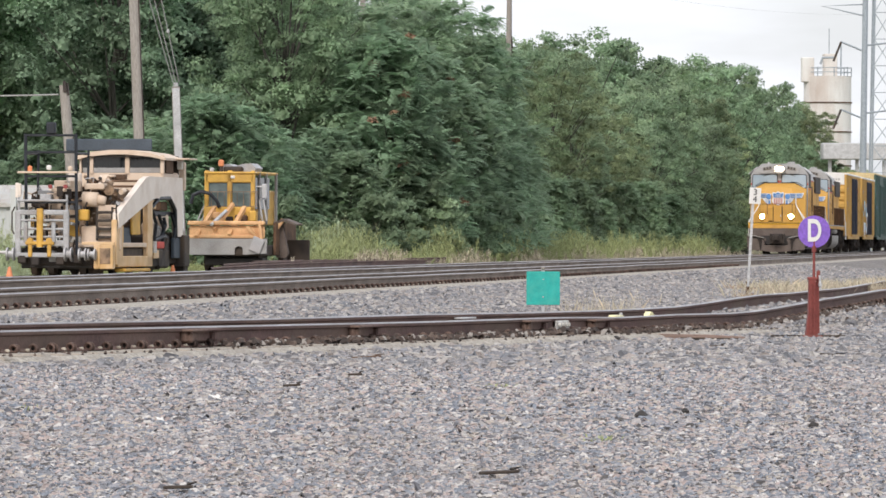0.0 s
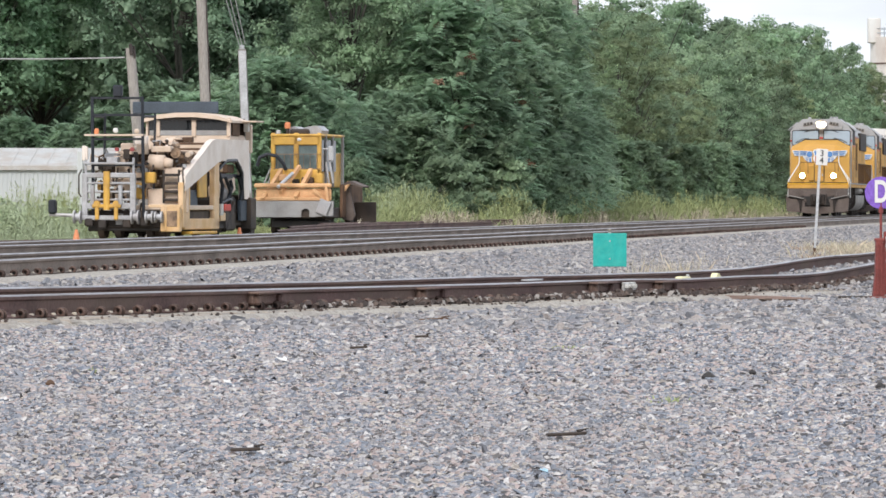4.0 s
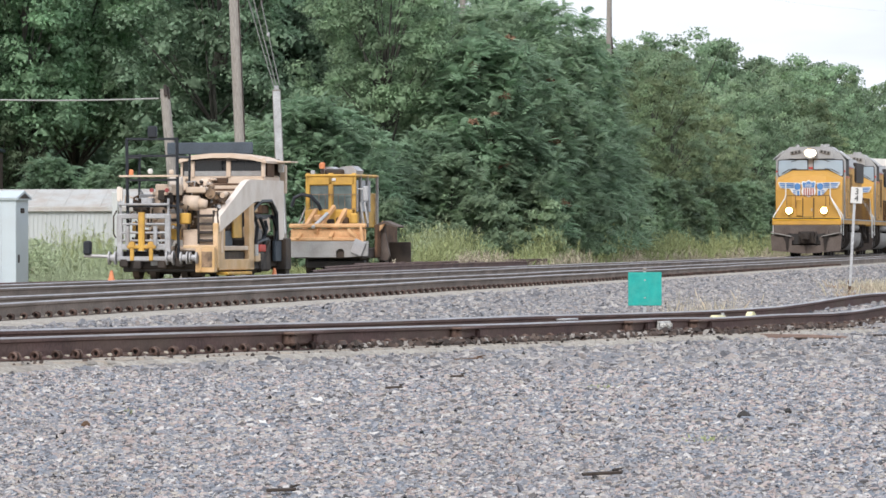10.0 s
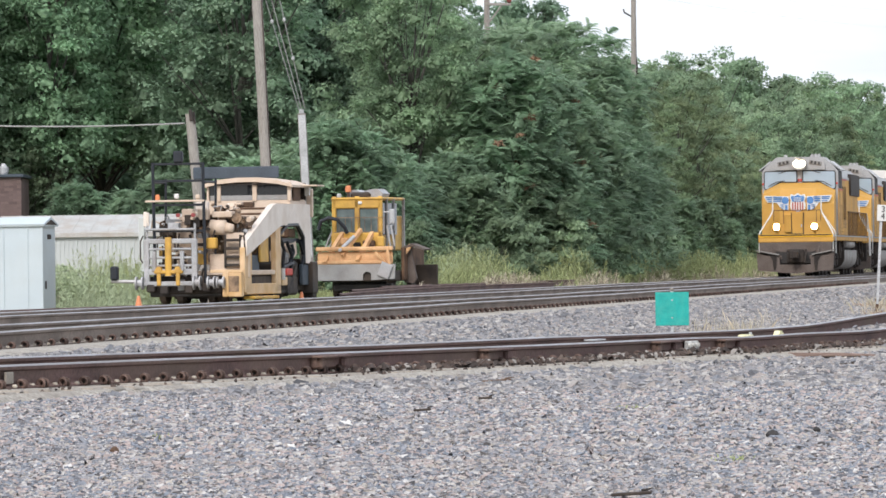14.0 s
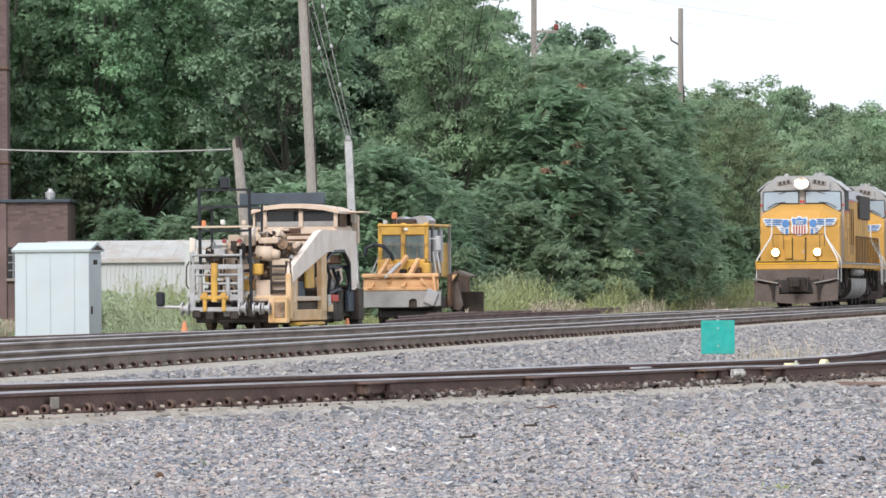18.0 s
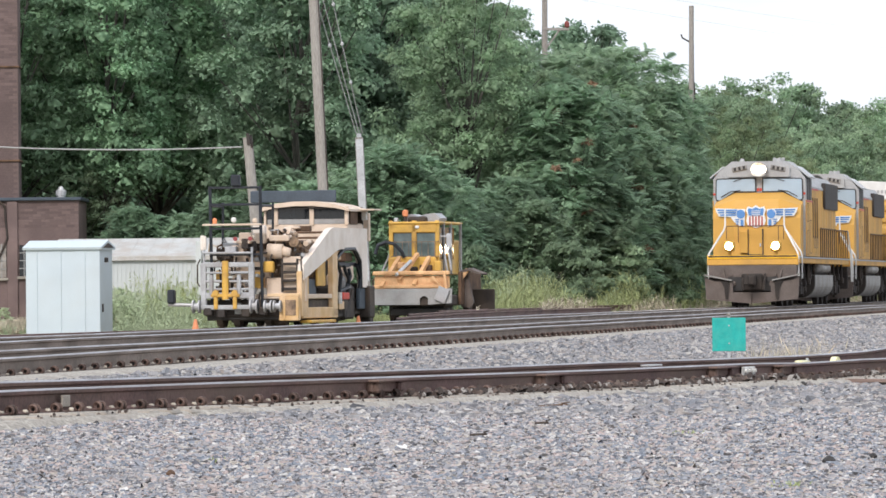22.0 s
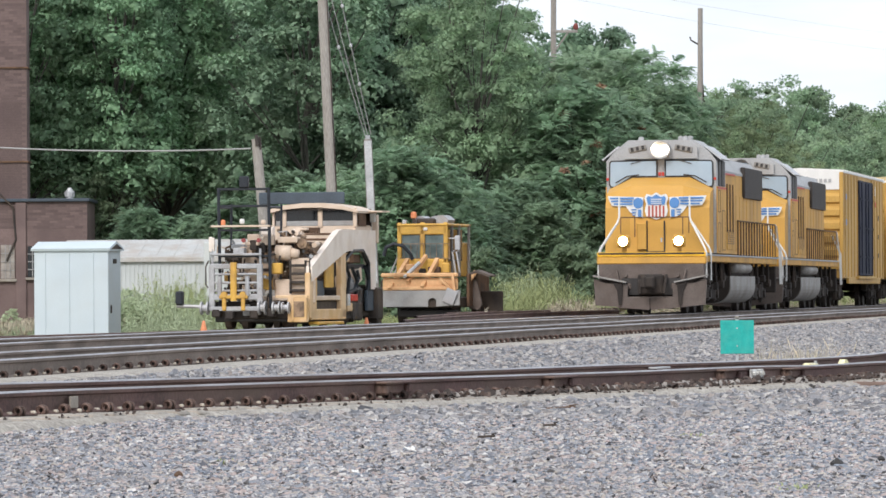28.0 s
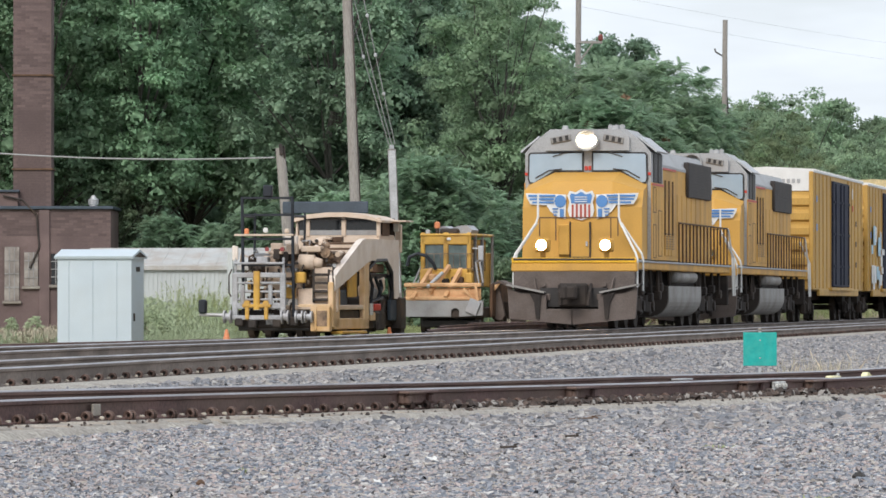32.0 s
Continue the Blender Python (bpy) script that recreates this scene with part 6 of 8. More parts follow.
loose_rail([(-0.35, 116.7), (-0.1, 122.1), (0.5, 130.3), (1.35, 140.2), (2.5, 150.2), (4.1, 160.9), (6.1, 171.6)], 0.19, "loose rail curving off beside the main")
loose_rail([(-0.1, 130.3), (0.5, 138.6), (1.3, 148.5), (2.7, 160), (4.6, 171.6)], 0.21, "second loose rail lying on blocks")
loose_rail([(0.7, 151), (2.2, 161.7), (4.4, 174.9), (7.5, 191.4)], 0.21, "third loose rail lying on blocks")


# ------------------------------------------------------------------ signs and stands beside the tracks
def gz(x, y):
    return float(ground_z(np.array(x), np.array(y)))


def green_sign():
    x, y = 4.30, 75.9
    t = thing("green_sign", pose(x, y, gz(x, y)), "square teal green sign plate on a low post", "sign")
    base = 0.313 - gz(x, y)
    part("plate", Kit().box(0, 0, base, 0.455, 0.012, 0.455, 0.004), M["sign_green"], t)
    part("post", Kit().box(0, 0.03, (base + 0.25) / 2, 0.04, 0.03, base + 0.25), M["galvanised"], t)
    part("post_cap", Kit().box(0, 0.02, base + 0.265, 0.05, 0.04, 0.04, 0.01), M["concrete"], t, "dull cap on the post")
    for z in (-0.12, 0.12):
        part("bolt", Kit().rod((0, -0.005, base + z), (0, -0.014, base + z), 0.012, 6), M["galvanised"], t)


def milepost():
    x, y = 9.62, 103.1
    z = gz(x, y)
    t = thing("milepost", pose(x, y, z, 0, 3.2, 0), "thin galvanised post with a small white number plate", "signpost")
    part("post", Kit().prism([(-0.024, -0.015), (0.024, -0.015), (0.024, 0.0), (0.01, 0.02), (-0.01, 0.02), (-0.024, 0.0)], "z", 0.2, 1.98), M["galvanised"], t)
    part("stub", Kit().box(0, 0.03, 0.10, 0.055, 0.05, 0.24, 0.01).box(0, 0.02, 0.27, 0.085, 0.06, 0.09, 0.025).box(0, 0.02, 0.09, 0.075, 0.06, 0.05, 0.015), M["rust"], t, "rusty ground stub")
    pl = part("plate", Kit().box(0.03, -0.03, 1.88, 0.215, 0.012, 0.30, 0.004), M["white"], t, "white plate with black digits")
    words("digit", "3", 0.16, M["bar_black"], pl, pose(0.03, -0.042, 1.945, 90, 0, 0))
    words("digit", "4", 0.16, M["bar_black"], pl, pose(0.03, -0.042, 1.815, 90, 0, 0))


def derail_stand():
    x, y = 6.98, 66.4
    t = thing("derail_stand", pose(x, y, gz(x, y) + 0.02), "dark red switch stand with a round purple letter target", "switch stand")
    k = Kit().prism([(-0.095, 0.0), (0.055, 0.0), (0.05, 0.08), (0.035, 0.30), (0.03, 0.70), (-0.052, 0.70), (-0.06, 0.30), (-0.085, 0.08)], "y", -0.07, 0.07)
    part("stand", k, M["stand_red"], t, "tapered cast red stand")
    part("side_plate", Kit().prism([(0.045, 0.05), (0.078, 0.05), (0.066, 0.66), (0.028, 0.66)], "y", -0.03, 0.09), M["stand_red"], t)
    part("foot", Kit().box(-0.02, 0, 0.012, 0.24, 0.3, 0.03, 0.008), M["stand_red"], t, "red foot plate")
    part("rod_bar", Kit().box(-0.08, -0.08, 0.02, 0.86, 0.06, 0.022, 0.004).box(0.20, -0.08, 0.018, 0.36, 0.12, 0.03, 0.01).box(0, 0, 0.0, 0.2, 0.3, 0.02), M["machine_dark"], t, "dark connecting rod on the stones")
    part("rib", Kit().box(-0.03, -0.078, 0.36, 0.02, 0.02, 0.62).box(0.012, -0.078, 0.36, 0.014, 0.02, 0.62), M["stand_red"], t)
    part("collar", Kit().box(-0.01, 0, 0.70, 0.11, 0.15, 0.04, 0.01).box(0.062, 0, 0.70, 0.04, 0.07, 0.20, 0.01), M["stand_red"], t)
    k = Kit().pipe([(0.07, -0.05, 0.74), (0.08, -0.05, 0.64), (0.082, -0.06, 0.56)], 0.012, 6).box(0.078, -0.06, 0.63, 0.04, 0.03, 0.055, 0.008)
    part("padlock", k, M["galvanised"], t, "steel padlock on its hasp")
    part("mast", Kit().rod((0.01, 0, 0.70), (0.01, 0, 1.20), 0.016, 8), M["stand_red"], t)
    part("mast_joint", Kit().rod((0.01, 0, 1.02), (0.01, 0, 1.09), 0.028, 8), M["stand_red"], t)
    d = part("target", Kit().rod((0.01, 0.012, 1.26), (0.01, -0.012, 1.26), 0.192, 40), M["sign_purple"], t, "round purple target with a white letter")
    words("letter", "D", 0.30, M["white"], d, pose(0.01, -0.02, 1.262, 90, 0, 0) @ Matrix.Diagonal((0.78, 1.22, 1, 1)), "white letter", 0.008)


green_sign()
milepost()
derail_stand()


# ------------------------------------------------------------------ buildings behind the spur
def cabinet_shed():
    y = 145.2
    x = (167 - 784) / 9900 * y
    t = thing("signal_shed", pose(x, y, -0.17, 0, 0, -14) @ Matrix.Diagonal((1.05, 1, 1.04, 1)), "white sheet metal trackside shed with a low gabled lid", "shed")
    part("body", Kit().box(0, 0.55, 1.10, 1.92, 1.1, 2.20, 0.015), M["shed_white"], t)
    for i in range(3):
        part("seam", Kit().box(-0.65 + i * 0.62 - 0.02, -0.008, 1.1, 0.03, 0.025, 2.1, 0.004), M["shed_white"], t, "standing seam")
    k = Kit().prism([(-0.06, 2.16), (1.16, 2.16), (1.18, 2.22), (0.55, 2.40), (-0.08, 2.22)], "x", -1.02, 1.02)
    part("lid", k, M["shed_white"], t, "low gabled white lid")
    part("vent", Kit().box(0.965, 0.55, 1.9, 0.03, 0.3, 0.12, 0.01), M["machine_dark"], t, "dark gable vent")
    part("gable", Kit().prism([(0.05, 2.20), (1.05, 2.20), (0.55, 2.33)], "x", 1.015, 1.03), M["machine_dark"], t, "dark gable opening under the lid")
    part("latch", Kit().box(0.965, 0.2, 0.7, 0.05, 0.06, 0.2, 0.01), M["machine_dark"], t)
    part("skid", Kit().box(0, 0.55, 0.03, 2.0, 1.2, 0.08, 0.01), M["concrete"], t)


def white_hall():
    y = 191.4
    x0, x1 = (150 - 784) / 9900 * y, (560 - 784) / 9900 * y
    w = x1 - x0
    t = thing("white_hall", pose(x0, y, -0.2, 0, 0, -4), "long low white sheet metal hall with a stained roof", "building")
    part("wall", Kit().box(w / 2, 3, 1.15, w, 6, 2.3, 0.02), M["hall_white"], t)
    k = Kit().prism([(-0.1, 2.26), (6.1, 2.26), (6.1, 2.38), (3.0, 3.03), (-0.1, 2.38)], "x", -0.2, w + 0.2)
    part("roof", k, M["hall_roof"], t, "shallow stained metal roof")
    part("eave", Kit().box(w / 2, -0.12, 2.32, w + 0.4, 0.08, 0.16, 0.01), M["hall_roof"], t)
    rib = Kit().box(0, 0, 1.13, 0.055, 0.035, 2.2).mesh("rib", M["hall_white"])
    for i in range(int(w / 0.15)):
        piece("rib", rib, t, pose(0.08 + i * 0.15, -0.01, 0))
    roof_rib = Kit()
    roof_rib.prism([(-0.08, 2.385), (3.0, 3.033), (3.0, 3.041), (-0.08, 2.393)], "x", -0.02, 0.02)
    roof_rib = roof_rib.mesh("roof_rib", M["hall_roof"])
    for i in range(int(w / 0.62)):
        piece("roof_rib", roof_rib, t, pose(0.12 + i * 0.62, 0, 0))
    part("downpipe", Kit().box((410 - 150) / 51.7, -0.2, 1.6, 0.2, 0.12, 2.6, 0.02), M["hall_white"], t)


def brick_mesh():
    return Kit().box(0, 0, 0, 0.302, 0.04, 0.092, 0.004).mesh("brick", M["brick"])


def brick_wall(parent, x0, x1, z0, z1, y, holes=(), limit=300, face="y"):
    """Courses of bricks proud of a wall's face; those near the top edge as parts, the rest joined."""
    me = brick_mesh()
    rest = Kit()
    src = Kit().box(0, 0, 0, 0.302, 0.04, 0.092)
    made = 0
    rows = int((z1 - z0) / 0.1)
    for r in range(rows - 1, -1, -1):
        z = z0 + 0.05 + r * 0.1
        x = x0 + 0.16 + (0.155 if r % 2 else 0)
        while x < x1 - 0.14:
            if not any(a - 0.16 < x < b + 0.16 and c - 0.05 < z < d + 0.05 for a, b, c, d in holes):
                if made < limit:
                    piece("brick", me, parent, pose(x, y, z))
                    made += 1
                else:
                    rest.add([(v[0] + x, v[1] + y, v[2] + z) for v in src.v], src.f)
            x += 0.31
    if rest.v:
        tagged(part("bricks", rest, M["brick"], parent), kind="stuff")


def brick_building():
    y = 207.9
    x1 = (196 - 784) / 9900 * y
    x0 = x1 - 9.0
    t = thing("brick_building", pose(x0, y, -0.2, 0, 0, 0), "dark red brick works building with boarded pale windows", "building")
    w = x1 - x0
    holes = [(w - 3.95, w - 3.40, 1.2, 3.2), (w - 3.22, w - 2.70, 1.75, 3.0), (w - 2.22, w - 1.68, 1.8, 2.95)]
    part("wall", Kit().box(w / 2, 2.6, 2.3, w, 5.0, 4.6, 0.02), M["mortar"], t)
    for i, (a, b, c, d) in enumerate(holes):
        wn_ = part("window", Kit().box((a + b) / 2, 0.07, (c + d) / 2, b - a, 0.08, d - c, 0.01), M["flaky_window"] if i < 2 else M["glass_dark"], t, "boarded window" if i < 2 else "dark broken window")
        part("sill", Kit().box((a + b) / 2, 0.03, c - 0.06, b - a + 0.15, 0.16, 0.1, 0.01), M["concrete"], wn_)
        kk = Kit()
        for q in range(1, 3):
            kk.box(a + (b - a) * q / 3, 0.02, (c + d) / 2, 0.03, 0.04, d - c)
        for q in range(1, 4):
            kk.box((a + b) / 2, 0.02, c + (d - c) * q / 4, b - a, 0.04, 0.03)
        part("window_bars", kk, M["machine_gray"], wn_)
    brick_wall(t, 0, w, 0.1, 4.6, 0.114, holes)
    part("coping", Kit().box(w / 2, 2.6, 4.66, w + 0.2, 5.3, 0.12, 0.02), M["navy"], t, "dark sheet coping")
    part("upper_storey", Kit().box((w - 3.45) / 2, 2.58, 4.95, w - 3.45, 5.0, 0.58, 0.02), M["mortar"], t)
    part("upper_coping", Kit().box((w - 3.45) / 2, 2.58, 5.28, w - 3.35, 5.2, 0.09, 0.02), M["navy"], t, "dark sheet coping")
    part("pilaster", Kit().box(w - 2.47, 0.05, 2.3, 0.40, 0.10, 4.56, 0.02), M["brick"], t, "shallow pilaster")
    k = Kit().lathe([(0.16, 4.7), (0.15, 4.78), (0.19, 4.80), (0.20, 4.98), (0.12, 5.03), (0.10, 5.08), (0.06, 5.14)], w - 0.72, 1.2)
    part("roof_vent", k, M["galvanised"], t, "pale roof ventilator")
    k = Kit().pipe([(w - 4.0, -0.02, 5.1), (w - 3.3, -0.02, 4.95), (w - 2.75, -0.02, 4.4), (w - 2.65, -0.02, 3.2), (w - 3.0, -0.02, 2.4)], 0.04, 6)
    part("conduit", k, M["machine_dark"], t)


def chimney():
    y = 208.2
    x = (57 - 784) / 9900 * y
    t = thing("brick_chimney", pose(x, y, -0.2), "tall square dark red brick chimney with steel bands", "chimney")
    part("core", Kit().box(0, 0.75, 8.0, 1.42, 1.42, 16.0, 0.02), M["mortar"], t)
    brick_wall(t, -0.73, 0.73, 4.7, 15.9, 0.054)
    for z in (6.1, 9.6, 13.0):
        part("band", Kit().box(0, 0.75, z, 1.52, 1.56, 0.07, 0.01), M["rust"], t, "rusty steel band")


cabinet_shed()
white_hall()
brick_building()
chimney()


# ------------------------------------------------------------------ poles, wires, far works
def at(px, d):
    """Lateral place of something seen along a bearing, d metres ahead."""
    return (px - 784) / 9900 * d


def pole(px, d, top, lean, r, name, label, arms=()):
    x = at(px, d)
    t = thing(name, pose(x, d, -0.2, 0, lean, 0), label, "pole", "poles beside the spur")
    part("shaft", Kit().rod((0, 0, 0), (0, 0, top), r * 1.15, 12, r), M["wood_pole"], t)
    for z, w in arms:
        part("crossarm", Kit().box(0, -0.1, z, w, 0.1, 0.12, 0.01), M["wood_pole"], t)
        for s in (-0.45, -0.2, 0.2, 0.45):
            part("insulator", Kit().rod((s * w, -0.1, z + 0.06), (s * w, -0.1, z + 0.2), 0.04, 6), M["galvanised"], t)
    return t


p = pole(525, 153.4, 5.40, -4.8, 0.135, "pole_stub", "short weathered gray wooden pole stub", ())
part("bracket", Kit().box(0.02, -0.15, 5.35, 0.1, 0.1, 0.32, 0.02).rod((0.1, -0.1, 5.1), (0.1, -0.1, 5.45), 0.03, 6), M["machine_dark"], p)
p = pole(639, 155.1, 15.0, -2.3, 0.14, "utility_pole", "tall weathered gray wooden utility pole")
part("cable", Kit().rod((0.15, -0.1, 0.3), (0.10, -0.12, 14.8), 0.015, 5), M["machine_dark"], p)
p = pole(707, 156.8, 5.45, -2.3, 0.12, "pole_stub", "short pale wooden pole stub with a sheet metal wrap")
part("sheath", Kit().box(0, -0.13, 3.4, 0.2, 0.05, 4.0, 0.01), M["galvanised"], p, "pale metal sheath")
part("cap", Kit().box(0, 0, 5.5, 0.14, 0.14, 0.12, 0.02), M["galvanised"], p)
p = pole(1019, 272.2, 16.6, 0.5, 0.14, "utility_pole", "far wooden utility pole with crossarms", ())
part("crossarm", Kit().box(0.52, -0.1, 13.8, 1.3, 0.1, 0.13, 0.01), M["wood_pole"], p)
part("arm_brace", Kit().rod((0.10, -0.1, 12.9), (0.72, -0.1, 13.75), 0.045, 5), M["wood_pole"], p)
part("insulator", Kit().lathe([(0.05, 13.86), (0.12, 13.92), (0.12, 14.1), (0.05, 14.2)], 1.08, -0.1), M["stand_red"], p, "rusty red insulator")
p = pole(1278, 330, 17.8, 0.6, 0.15, "utility_pole", "far wooden utility pole with a side bracket")
part("bracket", Kit().pipe([(0, 0, 15.6), (-0.55, -0.1, 15.9), (-0.6, -0.1, 16.1)], 0.05, 5).rod((0.16, 0, 12), (0.12, 0, 15.6), 0.04, 5).rod((0.55, 0, 9), (0.16, 0, 13.2), 0.05, 5), M["machine_dark"], p)


def wire(a, b, sag, r, label="thin overhead wire", beads=0):
    pts = []
    for i in range(15):
        u = i / 14
        v = Vector(a).lerp(Vector(b), u)
        v.z -= sag * 4 * u * (1 - u)
        pts.append(tuple(v))
    t = thing("overhead_wire", Matrix.Identity(4), label, "wire", "overhead wires")
    part("strand", Kit().pipe(pts, r, 5), M["wire"], t)
    for i in range(beads):
        q = Vector(pts[4 + 3 * i])
        part("marker_bead", Kit().box(q.x, q.y, q.z, 0.09, 0.09, 0.12, 0.03), M["galvanised"], t)


wire((at(-120, 161.7), 161.7, 0.95 + (535 - 262) / 9900 * 161.7), (at(486, 153.5), 153.5, 0.95 + (535 - 279) / 9900 * 153.5), 0.16, 0.022, "pale sagging telephone cable")
zt = 0.95 + (535 + 60) / 9900 * 156.8
for i, (xa, xb, bd) in enumerate(((596, 690, 2), (610, 694, 0), (630, 699, 3))):
    wire((at(xa, 155.1), 154.8, zt), (at(xb, 156.8), 156.4, 0.95 + (535 - 262 + i * 3) / 9900 * 156.8), 0.05, 0.013, "thin guy wire to the pole stub", bd)
for z, d in ((40, 272), (70, 272)):
    wire((at(1019, 272), 272, 0.95 + (535 - z + 60) / 9900 * 272), (at(1900, 742), 742, 0.95 + (535 - 60 - z) / 9900 * 742), 1.0, 0.006, "far thin overhead power line")


def far_silos():
    d = 742.0
    t = thing("silo", pose(at(1849, d), d, -0.2), "tall stained cream concrete silo with rooftop plant", "silo")
    s = 9900 / d
    r = 42.5 / s
    part("barrel", Kit().lathe([(r, 0), (r, (556 - 246) / s)], 0, 0, 32), M["silo"], t, smooth=False)
    for z in (90, 150, 210, 262):
        part("hoop", Kit().lathe([(r + 0.02, z / s), (r + 0.12, z / s), (r + 0.12, z / s + 0.16), (r + 0.02, z / s + 0.16)], 0, 0, 32), M["rust"], t, "rusty steel hoop")
    part("headhouse", Kit().box(0.3, 0, (556 - 227) / s, 24 / s, 2.2, 42 / s, 0.1), M["silo"], t)
    part("side_tower", Kit().box(-r + 0.4, -1, (556 - 235) / s, 22 / s, 1.6, 44 / s, 0.1), M["silo"], t)
    for i in range(9):
        a, b = i * 0.698, (i + 1) * 0.698
        part("railing_post", Kit().rod((r * math.cos(a), r * math.sin(a), 309 / s), (r * math.cos(a), r * math.sin(a), 326 / s), 0.07, 5), M["pylon"], t)
        for h in (317, 325):
            part("railing_bar", Kit().rod((r * math.cos(a), r * math.sin(a), h / s), (r * math.cos(b), r * math.sin(b), h / s), 0.05, 5), M["pylon"], t)
    part("mast", Kit().rod((0.2, 0, 349 / s), (0.2, 0, 395 / s), 0.06, 5), M["pylon"], t)
    part("vent_pipe", Kit().rod((1.8, 0, 310 / s), (1.8, 0, 372 / s), 0.1, 5), M["pylon"], t)
    part("conveyor", Kit().pipe([(-1.3, -r, 330 / s), (-1.0, -r, 342 / s), (0.5, -r, 342 / s)], 0.15, 6), M["pylon"], t)
    t2 = thing("silo", pose(at(1760, d + 50), d + 50, -0.2), "low cream concrete bin beside the tall silo", "silo")
    part("barrel", Kit().lathe([(2.2, 0), (2.2, 20), (0.6, 21)], 8.0, 0, 24), M["silo"], t2)
    hall = thing("conveyor_shed", pose(at(1905, 676), 676, -0.2), "pale gray elevated conveyor gallery", "building")
    part("gallery", Kit().box(1.5, 0, (556 - 378) / 14.6, 12.0, 3, 2.0, 0.1), M["galvanised"], hall)
    for i in range(4):
        part("leg", Kit().box(-3.5 + i * 3.3, 0, 5.6, 0.4, 0.4, 11.2), M["galvanised"], hall)


def lattice(px, d, top, w):
    t = thing("pylon", pose(at(px, d), d, -0.2), "gray steel lattice power pylon", "pylon", "far pylons")
    k = Kit()
    n = 14
    for sx, sy in itertools.product((-1, 1), (-1, 1)):
        k.rod((sx * w, sy * w, 0), (sx * w * 0.5, sy * w * 0.5, top), 0.12, 5)
    for i in range(n):
        z0, z1 = top * i / n, top * (i + 1) / n
        a, b = w * (1 - 0.5 * i / n), w * (1 - 0.5 * (i + 1) / n)
        k.rod((-a, -a, z0), (b, -b, z1), 0.07, 4).rod((a, -a, z0), (-b, -b, z1), 0.07, 4).rod((-b, -b, z1), (b, -b, z1), 0.07, 4)
    part("lattice", k, M["pylon"], t)
    for z in (0.72, 0.86):
        part("arm", Kit().pipe([(-4.5, 0, top * z), (0, 0, top * z + 1.0), (4.5, 0, top * z), (-4.5, 0, top * z)], 0.1, 5), M["pylon"], t)


far_silos()
lattice(1945, 627.0, 42.0, 1.3)
p = thing("steel_pole", pose(at(1911, 577.0), 577.0, -0.2), "tall tapered gray steel transmission pole", "pole", "far pylons")
part("shaft", Kit().rod((0, 0, 0), (0.45, 0, 40), 0.40, 12, 0.22), M["pylon"], p)
part("long_arm", Kit().pipe([(0.2, 0, 24.6), (-4.2, 0, 25.6), (0.2, 0, 25.8)], 0.09, 5), M["pylon"], p, "long thin bracket arm")
for z in (14.5, 21.5, 29.5):
    part("arm", Kit().pipe([(0, 0, z - 0.5), (-2.2, 0, z + 0.4)], 0.1, 6).pipe([(0, 0, z), (2.6, 0, z + 0.3)], 0.1, 6), M["pylon"], p)
    part("insulator_string", Kit().rod((-2.2, 0, z + 0.4), (-3.0, 0, z - 1.6), 0.12, 6), M["machine_dark"], p)


# ------------------------------------------------------------------ trees and weeds
def leaf_cloud(rng, centres, radii, per, size, droop=0.0, slim=1.0, corners=4):
    """Bent leaf blades scattered over clumps: (n, 4) quads of two triangles' worth each."""
    n = len(centres) * per
    c = np.repeat(centres, per, 0)
    rad = np.repeat(radii, per)[:, None]
    d = rng.normal(size=(n, 3))
    d /= np.linalg.norm(d, axis=1)[:, None]
    d[:, 2] = np.where(d[:, 2] < -0.25, -d[:, 2] * 0.8, d[:, 2])
    p = c + d * rad * rng.uniform(0.55, 1.05, (n, 1)) * np.array([1, 1, 0.75])
    ax = d + rng.normal(size=(n, 3)) * 0.7
    ax[:, 2] -= droop
    ax /= np.linalg.norm(ax, axis=1)[:, None]
    up = d * 1.0 + np.array([0, -0.45, 0.55]) + rng.normal(size=(n, 3)) * 0.4
    sd = np.cross(ax, up)
    sd /= np.linalg.norm(sd, axis=1)[:, None] + 1e-9
    ln = size * rng.uniform(0.6, 1.35, (n, 1))
    wd = ln * 0.34 * slim
    mid = p + ax * ln * 0.45
    tip = p + ax * ln
    tip[:, 2:] -= ln * 0.15
    if corners == 3:
        v = np.stack([p + sd * wd * 1.3, tip, p - sd * wd * 1.3], 1).reshape(-1, 3)
    else:
        v = np.stack([p, mid + sd * wd, tip, mid - sd * wd], 1).reshape(-1, 3)
    nm = d * 0.9 + np.array([0, -0.3, 0.45]) + (c - np.mean(centres, 0)) * 0.06 + rng.normal(size=(n, 3)) * 0.12
    nm /= np.linalg.norm(nm, axis=1)[:, None]
    return v, np.arange(n * corners).reshape(n, corners), np.repeat(nm, corners, 0)


def faced(v, f, nm):
    """Turns each leaf so that its upper face looks the way its shading does."""
    a = np.cross(v[f[:, 1]] - v[f[:, 0]], v[f[:, 2]] - v[f[:, 0]])
    back = (a * nm[f[:, 0]]).sum(1) < 0
    f = f.copy()
    f[back] = f[back][:, ::-1]
    return f


